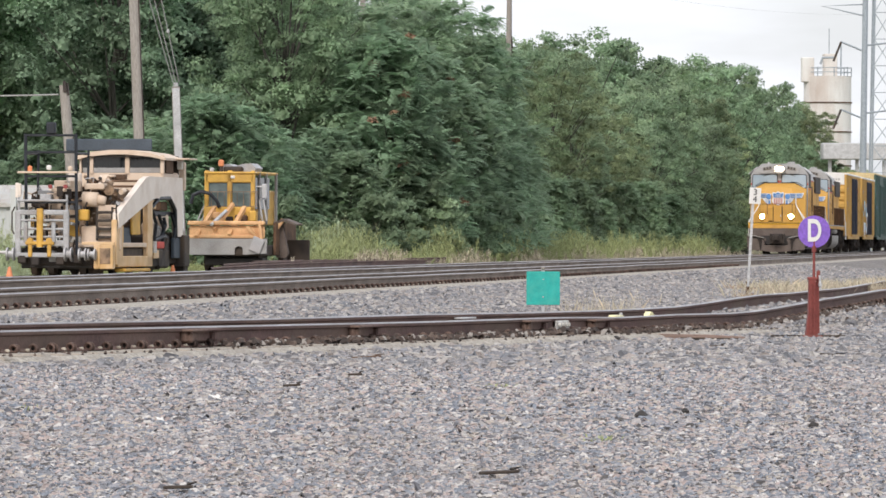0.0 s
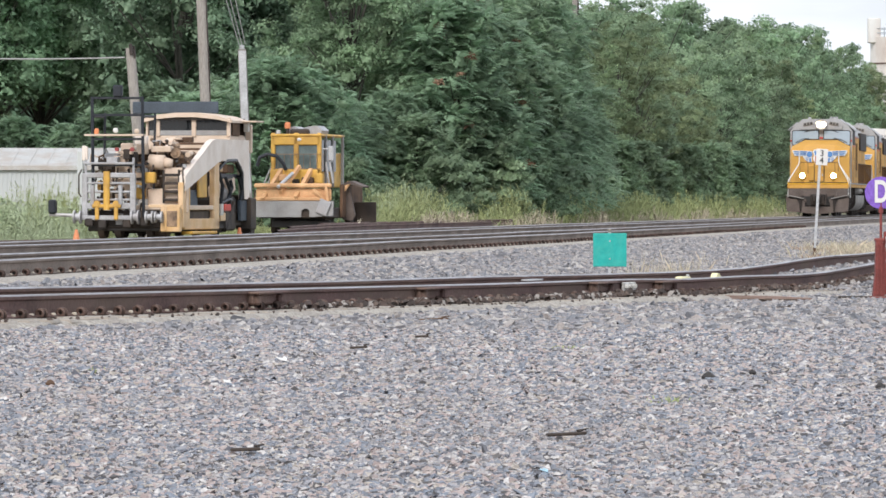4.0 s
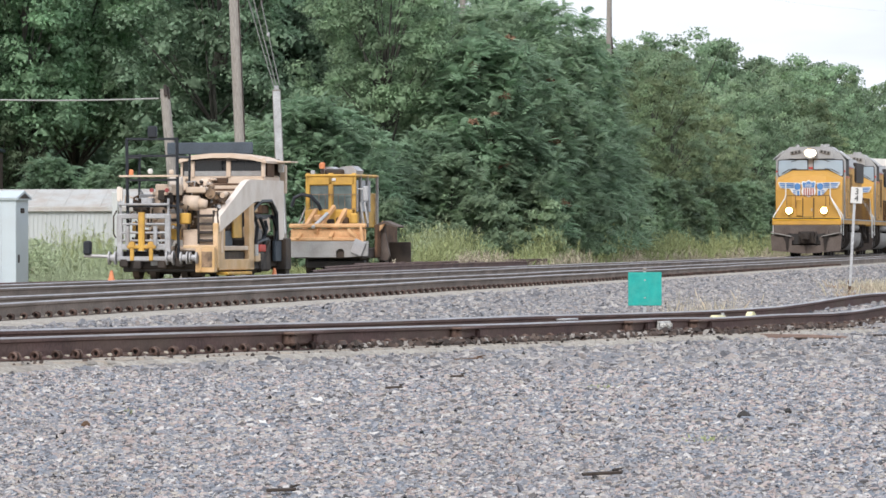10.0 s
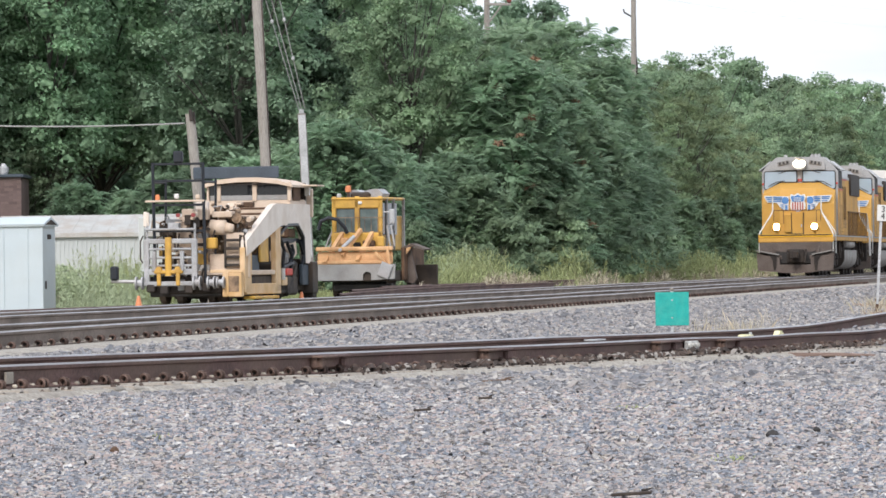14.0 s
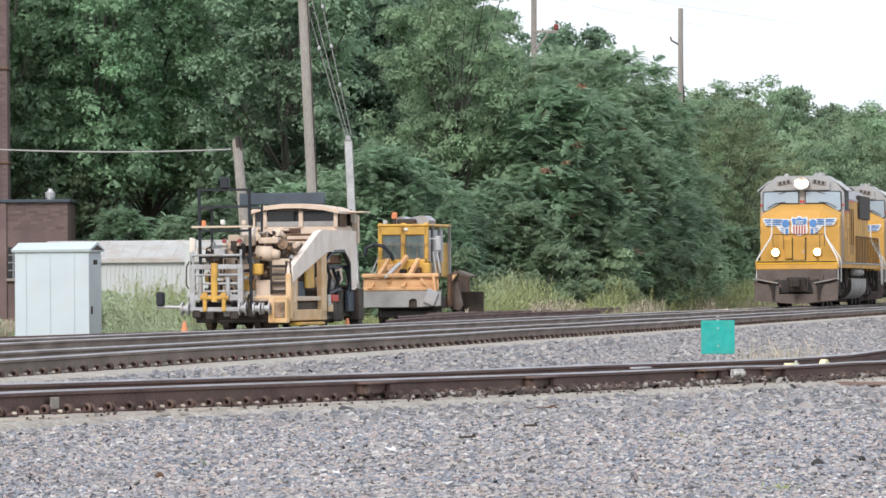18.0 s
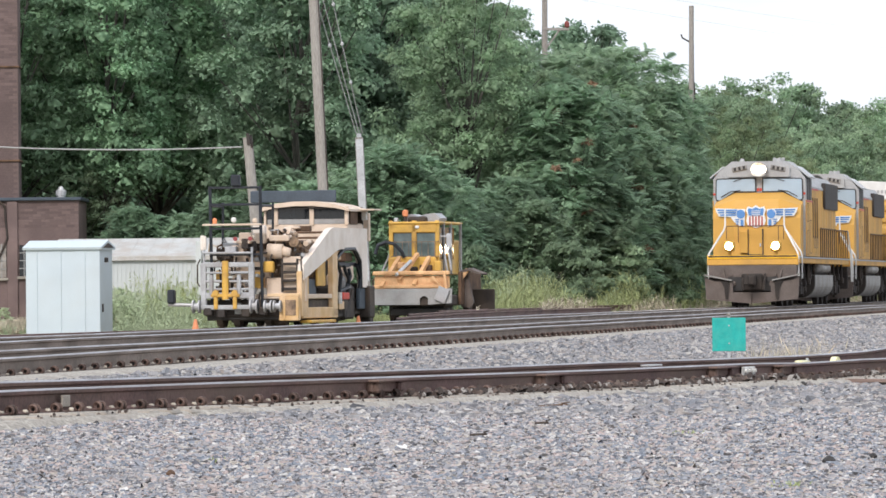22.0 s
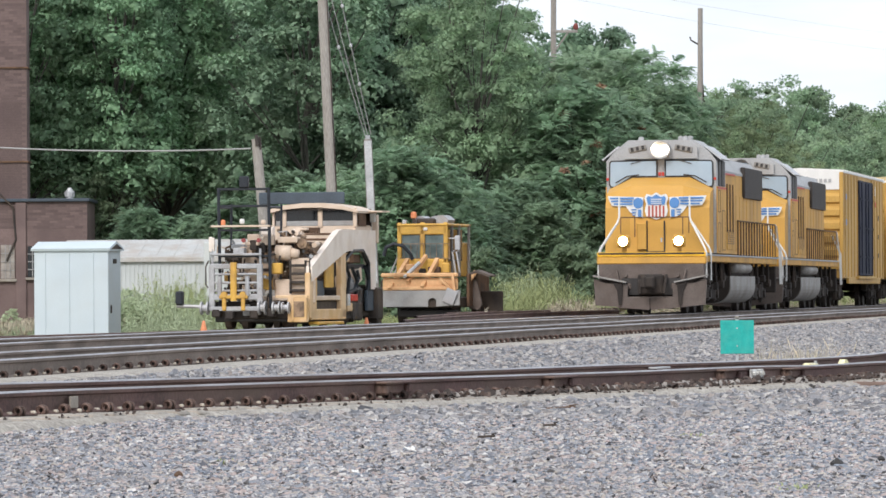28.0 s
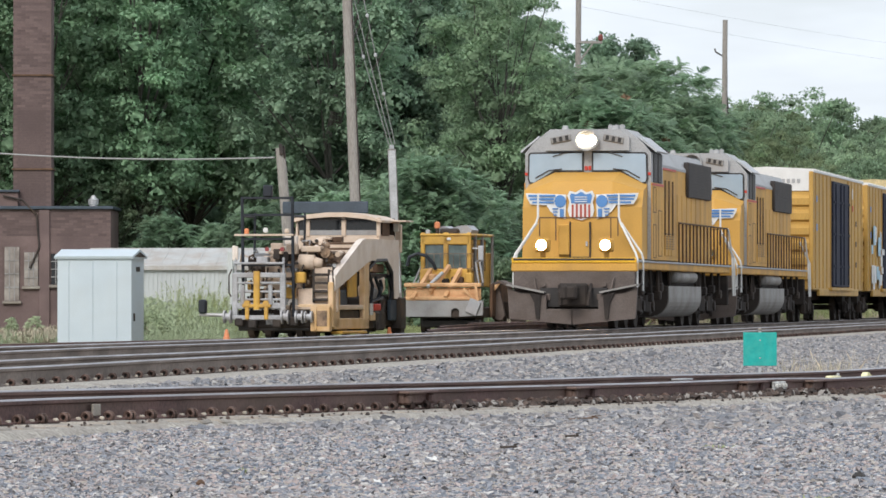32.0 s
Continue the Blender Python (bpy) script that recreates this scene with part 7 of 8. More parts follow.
def frond_cloud(rng, centres, radii, per, length, leaflets=6):
    """Arching compound leaves: each a drooping midrib with two rows of narrow leaflets."""
    n = len(centres) * per
    c, rad = np.repeat(centres, per, 0), np.repeat(radii, per)[:, None]
    d = rng.normal(size=(n, 3)) + np.array([0, -0.35, 0.25])
    d /= np.linalg.norm(d, axis=1)[:, None]
    ln = length * rng.uniform(0.7, 1.25, (n, 1))
    start = c + d * rad * rng.uniform(0.35, 0.85, (n, 1)) * np.array([1, 1, 0.8])
    flat = d * np.array([1, 1, 0.25]) + np.array([0, 0, 0.22]) + rng.normal(0, 0.2, (n, 3))
    flat /= np.linalg.norm(flat, axis=1)[:, None]
    side = np.cross(flat, np.array([0, 0, 1.0])) + rng.normal(0, 0.15, (n, 3))
    side /= np.linalg.norm(side, axis=1)[:, None] + 1e-9
    sag = rng.uniform(0.2, 0.6, (n, 1))
    face = np.cross(side, flat)
    nm = face * np.sign(face[:, 2:] + 1e-9) * 0.4 + d * 0.75 + np.array([0, -0.3, 0.35]) + (c - np.mean(centres, 0)) * 0.05
    nm /= np.linalg.norm(nm, axis=1)[:, None]
    vs, ns = [], []
    for k in range(leaflets):
        u = 0.12 + 0.86 * k / (leaflets - 1)
        p = start + flat * ln * u
        p[:, 2:] -= sag * ln * u * u
        w = ln * 0.30 * (0.55 + 0.9 * math.sin(math.pi * (0.15 + 0.75 * u)))
        for sg in (-1, 1):
            tip = p + side * sg * w * 0.9 + flat * w * 0.4
            tip[:, 2:] -= w * 0.32
            along = flat * ln * 0.10
            along[:, 2:] -= sag * ln * 0.10 * u
            vs.append(np.stack([p - along, tip, p + along], 1))
            ns.append(nm + rng.normal(0, 0.07, (n, 3)))
    v = np.concatenate(vs).reshape(-1, 3)
    nn = np.concatenate(ns)
    nn /= np.linalg.norm(nn, axis=1)[:, None]
    return v, np.arange(len(v)).reshape(-1, 3), np.repeat(nn, 3, 0)


def inner_leaves(rng, centres, radii, per):
    """The shaded inside of each clump: a ragged core and broad leaves over it."""
    n = len(centres) * per
    c = np.repeat(centres, per, 0)
    rad = np.repeat(radii, per)[:, None]
    d = rng.normal(size=(n, 3))
    d /= np.linalg.norm(d, axis=1)[:, None]
    p = c + d * rad * rng.uniform(0.5, 0.8, (n, 1)) * np.array([1, 1, 0.75])
    s = np.cross(d, rng.normal(size=(n, 3)))
    s /= np.linalg.norm(s, axis=1)[:, None] + 1e-9
    q = np.cross(d, s)
    h = rad * rng.uniform(0.06, 0.10, (n, 1))
    v = np.stack([p + s * h * 1.2, p - s * h * 0.8 + q * h, p - s * h * 0.8 - q * h], 1).reshape(-1, 3)
    nm = d * 0.8 + np.array([0, -0.3, 0.45])
    nm /= np.linalg.norm(nm, axis=1)[:, None]
    f = np.arange(n * 3).reshape(n, 3)
    nm = np.repeat(nm, 3, 0)
    # solid cores, added to catch light where gaps would go black
    g = 1.618
    ico = np.array([(-1, g, 0), (1, g, 0), (-1, -g, 0), (1, -g, 0), (0, -1, g), (0, 1, g), (0, -1, -g), (0, 1, -g), (g, 0, -1), (g, 0, 1), (-g, 0, -1), (-g, 0, 1)]) / 1.902
    tri = np.array([(0, 11, 5), (0, 5, 1), (0, 1, 7), (0, 7, 10), (0, 10, 11), (1, 5, 9), (5, 11, 4), (11, 10, 2), (10, 7, 6), (7, 1, 8), (3, 9, 4), (3, 4, 2), (3, 2, 6), (3, 6, 8), (3, 8, 9), (4, 9, 5), (2, 4, 11), (6, 2, 10), (8, 6, 7), (9, 8, 1)])
    k = len(centres)
    cv = centres[:, None, :] + ico[None] * (radii[:, None] * rng.uniform(0.24, 0.48, (k, 12)))[:, :, None] * np.array([1, 1, 0.75])
    cf = (tri[None] + 12 * np.arange(k)[:, None, None]).reshape(-1, 3) + len(v)
    cn = ico[None] * 0.8 + np.array([0, -0.3, 0.45]) + rng.normal(size=(k, 12, 3)) * 0.25
    cn = (cn / np.linalg.norm(cn, axis=2)[:, :, None]).reshape(-1, 3)
    return np.concatenate([v, cv.reshape(-1, 3)]), np.concatenate([f, cf]), np.concatenate([nm, cn])


def make_tree(seed, height, spread, leaf, clumps, per, size, droop=0.0, slim=1.0, base=0.12, label="", red=0, shape="round", puff=(0.55, 1.15), corners=4, fronds=0):
    """Trunk, limbs and a crown of leaf clumps with an uneven outline; stands at its own origin."""
    rng = np.random.default_rng(seed)
    t = thing("tree", Matrix.Identity(4), label, "tree", "trees behind the tracks")
    k = Kit()
    top = height * 0.8
    pts = [(0, 0, -0.3)]
    for i in range(1, 6):
        pts.append((rng.normal() * 0.12 * i ** 0.5, rng.normal() * 0.12 * i ** 0.5, top * i / 5))
    r0 = 0.018 * height
    for i, (a, b) in enumerate(zip(pts, pts[1:])):
        k.rod(a, b, r0 * (1 - i * 0.17), 7, r0 * (1 - (i + 1) * 0.17))
    centres, radii = [], []
    for i in range(clumps):
        u = (i + 0.5) / clumps
        z = height * (base + (1 - base) * rng.uniform(0.02, 0.97))
        w = (z / height - base) / (1 - base)
        prof = {"round": math.sqrt(max(0.05, 1 - (w * 1.25 - 0.42) ** 2)), "cone": 1.05 - 0.8 * w, "bush": math.sqrt(max(0.04, 1 - w * w))}[shape]
        a = rng.uniform(0, 6.283)
        rr = spread * prof * rng.uniform(0.35, 1.0) ** 0.5 * (0.82 + 0.28 * math.sin(a * 3 + seed))
        centres.append((rr * math.cos(a), rr * math.sin(a), z))
        radii.append(rng.uniform(*puff) * (1.1 - 0.35 * w))
        if i % 5 == 0:
            q = min(pts[1:], key=lambda p_: abs(p_[2] * 0.8 - 0.62 * z))
            k.rod((q[0], q[1], q[2] * 0.8), centres[-1], r0 * 0.2, 5, r0 * 0.07)
    part("trunk", k, M["bark"], t)
    if fronds:
        v, f, nm = frond_cloud(rng, np.array(centres), np.array(radii), fronds, size)
    else:
        v, f, nm = leaf_cloud(rng, np.array(centres), np.array(radii), per, size, droop, slim, corners)
    v2, f2, n2 = inner_leaves(rng, np.array(centres), np.array(radii), 55)
    v, f, nm = np.concatenate([v, v2]), np.concatenate([f, f2 + len(v)]), np.concatenate([nm, n2])
    me = raw_mesh("crown", v, faced(v, f, nm), leaf, True)
    me.normals_split_custom_set_from_vertices(nm.tolist())
    ob = new("crown", me)
    ob.parent = t
    if red:
        sel = rng.choice(len(centres), red, replace=False)
        sel = sorted(int(i) for i in sel)
        hv, hf, _ = leaf_cloud(rng, np.array([centres[i] for i in sel]) + np.array([0, -0.4, 0.2]), np.array([radii[i] * 0.36 for i in sel]), 60, 0.11, 0.3, 1.0, 3)
        ob = new("seed_heads", raw_mesh("seed_heads", hv, hf, M["leaf_red"]))
        ob.parent = t
        tagged(ob, "dull rusty seed clusters", kind="stuff")
    return t


def tree_kinds():
    return dict(
        tall=make_tree(1, 12.5, 3.6, M["leaf_dark"], 230, 110, 0.15, 0.3, 1.0, label="tall dark green deciduous tree with dense uneven crown", puff=(0.4, 1.0), corners=3),
        tall2=make_tree(2, 13.5, 3.3, M["leaf_fresh"], 215, 115, 0.15, 0.3, 1.0, base=0.33, label="tall leafy green deciduous tree with uneven crown", puff=(0.4, 1.0), corners=3),
        elm=make_tree(3, 14.0, 3.3, M["leaf_light"], 240, 140, 0.12, 0.5, 1.0, label="broad olive green tree with drooping sprays", base=0.16, puff=(0.4, 1.0), corners=3),
        sumac=make_tree(4, 6.5, 2.6, M["leaf_blue"], 120, 0, 0.46, base=0.06, label="bushy sumac tree with drooping fronds", shape="bush", puff=(0.35, 0.8), corners=3, fronds=17),
        sumac_red=make_tree(5, 8.5, 2.8, M["leaf_blue"], 135, 0, 0.50, base=0.08, label="sumac tree with rusty red seed clusters", red=22, shape="bush", puff=(0.35, 0.8), corners=3, fronds=17),
        ailanthus=make_tree(10, 11.3, 3.1, M["leaf_blue"], 210, 0, 0.55, base=0.05, label="tall feathery green tree with long drooping fronds", shape="round", puff=(0.4, 0.9), fronds=15),
        far=make_tree(6, 13.5, 4.2, M["leaf_far"], 200, 95, 0.15, 0.1, 1.1, label="distant olive green deciduous tree", base=0.03, puff=(0.35, 1.05), corners=3),
        far2=make_tree(7, 12.5, 4.6, M["leaf_mid"], 200, 95, 0.15, 0.1, 1.1, label="distant rounded mid green tree", base=0.03, puff=(0.35, 1.05), corners=3),
        mugwort=make_tree(9, 1.25, 0.75, M["weed_pale"], 45, 70, 0.07, 0.1, 0.7, 0.02, "bushy pale gray-green weed clump", shape="bush", puff=(0.12, 0.26), corners=3),
        shrub=make_tree(8, 2.6, 1.5, M["leaf_mid"], 55, 150, 0.10, 0.1, label="low leafy green shrub at the wood edge", base=0.02, shape="bush", puff=(0.25, 0.5), corners=3),
    )


KINDS = tree_kinds()
used = set()


def plant(kind, x, y, turn, size=1.0, tall=1.0):
    src = KINDS[kind]
    size *= {"sumac": 0.88, "mugwort": 0.85}.get(kind, 1.0)
    m = pose(x, y, -0.2, 0, 0, turn) @ Matrix.Diagonal((size, size, size * tall, 1))
    if kind not in used:
        used.add(kind)
        src.matrix_basis = m
        return src
    return copy_thing(src, m @ Matrix.Diagonal((1 / src.scale[0], 1 / src.scale[1], 1 / src.scale[2], 1)))


tr = random.Random(11)
# the wood on the left: leafy trees in front with bare lower trunks, a dark row behind
for px, d, kind, size in ((-60, 221.1, "tall2", 1.14), (70, 216.1, "tall2", 1.12), (165, 224.4, "tall2", 1.13), (250, 216.1, "tall2", 1.10), (335, 221.1, "tall2", 1.16), (420, 238, "tall", 1.22), (505, 236, "tall", 1.22),
                          (590, 218.1, "tall", 1.22), (660, 222.8, "tall", 1.24), (10, 239.2, "tall", 1.3), (130, 240.9, "tall", 1.3), (290, 252, "tall2", 1.3), (470, 250, "tall2", 1.3), (735, 226, "tall", 1.22),
                          (620, 243.4, "tall", 1.3), (180, 266, "tall", 1.35), (270, 270, "tall", 1.38), (350, 268, "tall", 1.35), (430, 270, "tall", 1.38), (520, 266, "tall", 1.35), (90, 262, "tall", 1.35), (380, 256, "tall2", 1.34), (700, 245.8, "tall2", 1.25), (780, 239.2, "tall", 1.25)):
    plant(kind, at(px, d), d, tr.uniform(0, 360), size)
# lower growth along the wood's edge
for px, d, size in ((45, 224, 0.55), (205, 214, 0.50), (545, 214, 0.45), (640, 212, 0.5)):
    plant("far2", at(px, d), d, tr.uniform(0, 360), size, 0.95)
# pale leafy weeds round the shed, the hall and the machines
for px, d, size in ((262, 156, 0.85), (278, 163, 0.95), (296, 166, 0.75), (322, 168, 0.8), (345, 172, 0.85), (272, 172, 1.15), (300, 178, 0.7), (20, 196, 0.55), (62, 194, 0.6),
                    (930, 178, 0.7), (950, 182, 0.8), (985, 184, 0.8), (1030, 188, 0.9), (-30, 196, 0.6)):
    plant("mugwort", at(px, d), d, tr.uniform(0, 360), size)
# the big trees in the middle
for px, d, kind, size in ((878, 205, "elm", 0.92), (893, 210, "elm", 0.86), (872, 226, "elm", 1.00), (985, 213, "elm", 0.70), (1030, 219, "elm", 0.60), (1010, 228, "ailanthus", 0.80), (1062, 217, "ailanthus", 0.92), (1128, 223, "ailanthus", 0.97),
                          (1192, 231, "ailanthus", 0.95), (1238, 238, "ailanthus", 0.85), (1150, 247.5, "tall", 0.84), (1078, 286, "tall", 1.18), (1108, 291, "tall", 1.12), (800, 228, "tall", 1.16), (1205, 262.3, "tall", 0.84), (1262, 250, "sumac", 1.25),
                          (770, 214, "ailanthus", 0.62), (835, 211, "ailanthus", 0.58)):
    plant(kind, at(px, d), d, tr.uniform(0, 360), size)
# sumacs in front of them
for px, d, kind, size in ((600, 191.4, "sumac", 0.86), (560, 198, "sumac", 0.95), (690, 194.7, "sumac", 0.95), (745, 186.4, "sumac", 1.05), (800, 188.1, "sumac", 1.0), (858, 191.4, "sumac", 0.88), (910, 196, "sumac", 0.82),
                          (965, 199, "sumac", 0.9), (1030, 204.6, "sumac_red", 1.0), (1075, 204, "sumac_red", 1.05), (1125, 211.2, "sumac_red", 1.0), (1170, 216.1, "sumac", 1.25), (1215, 222.8, "sumac", 1.1),
                          (1000, 196.3, "sumac", 0.75), (1100, 202.9, "sumac", 0.8), (450, 201.3, "sumac", 0.8), (390, 202.9, "sumac", 0.7), (290, 204.6, "sumac", 0.75), (1255, 232.6, "sumac", 1.1), (880, 183.1, "shrub", 1.0),
                          (1060, 194.7, "shrub", 1.05), (1150, 202.9, "shrub", 1.1), (1210, 211.2, "shrub", 1.05)):
    plant(kind, at(px, d), d, tr.uniform(0, 360), size)
# the tree line that runs on beside the mains
d = 248.0
while d < 594:
    x = 0.160 * (d - Y_T2) - 13.5 + tr.uniform(-1.2, 1.2)
    grow = float(np.interp(d, (248, 350, 384, 458, 521, 600), (11.1, 12.3, 14.0, 14.8, 16.3, 16.6))) / 13.3
    kind = tr.choice(("far", "far2", "far"))
    if x / d < 0.0945:
        plant(kind, x, d, tr.uniform(0, 360), tr.uniform(0.66, 0.92) * grow * (1.12 if kind == "far2" else 1.0))
    kind = tr.choice(("far", "far2"))
    plant(kind, x - 7, d + 6, tr.uniform(0, 360), tr.uniform(0.97, 1.14) * grow * (1.12 if kind == "far2" else 1.0))
    if d < 363:
        plant("sumac", x + 2.6, d - 2, tr.uniform(0, 360), tr.uniform(0.6, 0.85))
    d *= 1.028
# the farthest wood, closing the view
for i in range(18):
    d = 640 + tr.uniform(0, 100)
    px = 1560 + i * 24
    top = float(np.interp(px, (1560, 1690, 1780, 1815, 1850, 1970), (16, 18.5, 19.5, 15.5, 11.0, 8.5)))
    plant("far2" if i % 2 else "far", at(px, d), d, tr.uniform(0, 360), top / 13.3 * tr.uniform(0.98, 1.12))


def blades(name, label, material, xs, ys, h0, h1, n, seed, lean=0.25, width=0.02, category="weeds"):
    """A stand of upright blades with a seed head each: one loose mass."""
    rng = np.random.default_rng(seed)
    idx = rng.integers(0, len(xs), n)
    bx = xs[idx] + rng.normal(0, 0.35 * min(1, h1 * 2), n)
    by = ys[idx] + rng.normal(0, 0.6 * min(1, h1 * 2), n)
    bz = ground_z(bx, by) - 0.03
    h = rng.uniform(h0, h1, n)
    a = rng.uniform(0, 6.283, n)
    w = width * rng.uniform(0.6, 1.6, n)
    lx, ly = rng.normal(0, lean, n) * h, rng.normal(0, lean, n) * h
    p = np.stack([bx, by, bz], 1)
    side = np.stack([np.cos(a) * w, np.sin(a) * w, np.zeros(n)], 1)
    mid = p + np.stack([lx * 0.4, ly * 0.4, h * 0.6], 1)
    tip = p + np.stack([lx, ly, h], 1)
    v = np.stack([p - side, p + side, mid + side * 1.3, tip, mid - side * 1.3], 1).reshape(-1, 3)
    f = np.arange(n * 5).reshape(n, 5)
    return tagged(new(name, raw_mesh(name, v, f, material)), label, category, kind="stuff")


def strip(p0, p1, q0, q1, n, seed):
    """Random places along a bearing range p0..p1 and a range of distances from the far main."""
    rng = np.random.default_rng(seed)
    px = rng.uniform(p0, p1, n)
    q = rng.uniform(q0, q1, n)
    u = (px - 784) / 9900
    y = (q / COS * COS - Y_T2 * SIN) / (u * COS - SIN)
    return u * y, y


def weed_stand(name, label, material, xs, ys, h0, h1, n, seed, girth=0.16, leaf=0.05, category="weeds", per=42):
    """Upright leafy weeds: each a tapering column of small leaves with a plume."""
    rng = np.random.default_rng(seed)
    idx = rng.integers(0, len(xs), n)
    bx, by = xs[idx] + rng.normal(0, 0.4, n), ys[idx] + rng.normal(0, 0.7, n)
    h = rng.uniform(h0, h1, n) * (0.75 + 0.35 * np.sin(bx * 0.9 + by * 0.13))
    base = np.repeat(np.stack([bx, by, ground_z(bx, by) - 0.03], 1), per, 0)
    hh = np.repeat(h, per)
    u = rng.uniform(0.02, 1, n * per)
    a = rng.uniform(0, 6.283, n * per)
    r = girth * hh * (1.05 - u) * rng.uniform(0.3, 1, n * per)
    out = np.stack([np.cos(a), np.sin(a), np.zeros(n * per)], 1)
    lean = np.repeat(rng.normal(0, 0.10, (n, 2)), per, 0)
    p = base + out * r[:, None]
    p[:, 2] += u * hh
    p[:, :2] += lean * (u * hh)[:, None]
    ln = (leaf * rng.uniform(0.6, 1.5, n * per))[:, None]
    side = np.stack([-np.sin(a), np.cos(a), rng.normal(0, 0.2, n * per)], 1) * ln * 0.22
    tip = p + (out * 0.7 + np.array([0, 0, 0.9]) + rng.normal(0, 0.45, (n * per, 3))) * ln * 1.9
    v = np.stack([p - side, tip, p + side], 1).reshape(-1, 3)
    me = raw_mesh(name, v, np.arange(n * per * 3).reshape(-1, 3), material, True)
    nm = out * 0.25 + np.array([0, -0.4, 0.7]) + rng.normal(0, 0.08, (n * per, 3))
    nm /= np.linalg.norm(nm, axis=1)[:, None]
    me.normals_split_custom_set_from_vertices(np.repeat(nm, 3, 0).tolist())
    return tagged(new(name, me), label, category, kind="stuff")


sx, sy = strip(912, 1640, -9.5, -5.6, 500, 1)
weed_stand("tall_weeds", "tall green weeds along the tree line", M["weed"], sx, sy, 0.7, 1.6, 5200, 2, 0.16, 0.06)
sx, sy = strip(912, 1700, -6.5, -4.6, 400, 3)
weed_stand("straw_grass", "pale straw grass beside the far main", M["dry_grass"], sx, sy, 0.3, 0.8, 2300, 4, 0.25, 0.045)
sx, sy = strip(925, 1320, -9.5, -6.5, 70, 13)
weed_stand("goldenrod", "upright plumed weeds with tan seed heads", M["weed_pale"], sx, sy, 1.0, 1.9, 700, 14, 0.11, 0.035, per=80)
rng = np.random.default_rng(5)
gx_ = at(rng.uniform(240, 430, 120), 165.0)
weed_stand("pale_weeds", "pale gray-green weeds round the shed and hall", M["weed_pale"], gx_, rng.uniform(153, 183, 120), 0.4, 1.25, 520, 6, 0.26, 0.024, per=190)
gx_ = at(rng.uniform(-60, 470, 160), 163.0)
weed_stand("rough_grass", "rough pale green grass round the shed", M["weed_pale"], gx_, rng.uniform(149, 183, 160), 0.12, 0.45, 1700, 7, 0.45, 0.020, per=80)
gx_ = at(rng.uniform(560, 960, 160), 169.0)
weed_stand("rough_grass", "rough yellow-green grass behind the machines", M["weed"], gx_, rng.uniform(173, 198, 160), 0.2, 0.7, 1700, 8, 0.3, 0.03, per=70)
gx_ = at(rng.uniform(300, 440, 60), 163.0)
weed_stand("green_weeds", "upright yellow-green weeds beside the work machine", M["weed"], gx_, rng.uniform(160, 176, 60), 0.8, 1.75, 380, 16, 0.17, 0.028, per=210)
gx_ = at(rng.uniform(-60, 240, 90), 160.0)
weed_stand("straw_grass", "low straw grass at the brick building", M["dry_grass"], gx_, rng.uniform(150, 190, 90), 0.15, 0.45, 700, 17, 0.35, 0.05)
# dry tufts on the ballast between siding and mains
blades("dry_stalks", "thin dry stalks growing out of the ballast", M["dry_grass"], at(rng.uniform(1415, 1485, 12), 79.0), rng.uniform(77, 82, 12), 0.1, 0.36, 420, 19, 0.25, 0.0014)
cx_ = np.concatenate([at(rng.uniform(1730, 2000, 60), 111.0), at(rng.uniform(1715, 1790, 14), 99.0)])
cy_ = np.concatenate([rng.uniform(97, 124, 60), rng.uniform(92, 104, 14)])
blades("dry_tufts", "dry straw tufts growing out of the ballast", M["dry_grass"], cx_, cy_, 0.06, 0.32, 5200, 9, 0.4, 0.003)
blades("brown_weeds", "low rusty brown weeds among the dry tufts", M["brown_weed"], cx_, cy_ - 0.8, 0.04, 0.16, 3200, 91, 0.6, 0.006)
cx_ = at(rng.uniform(1340, 1480, 6), 97.0)
blades("dry_stalks", "a few dry stalks beside the near main", M["dry_grass"], cx_, rng.uniform(86, 96, 6), 0.12, 0.34, 60, 10, 0.3, 0.0014)


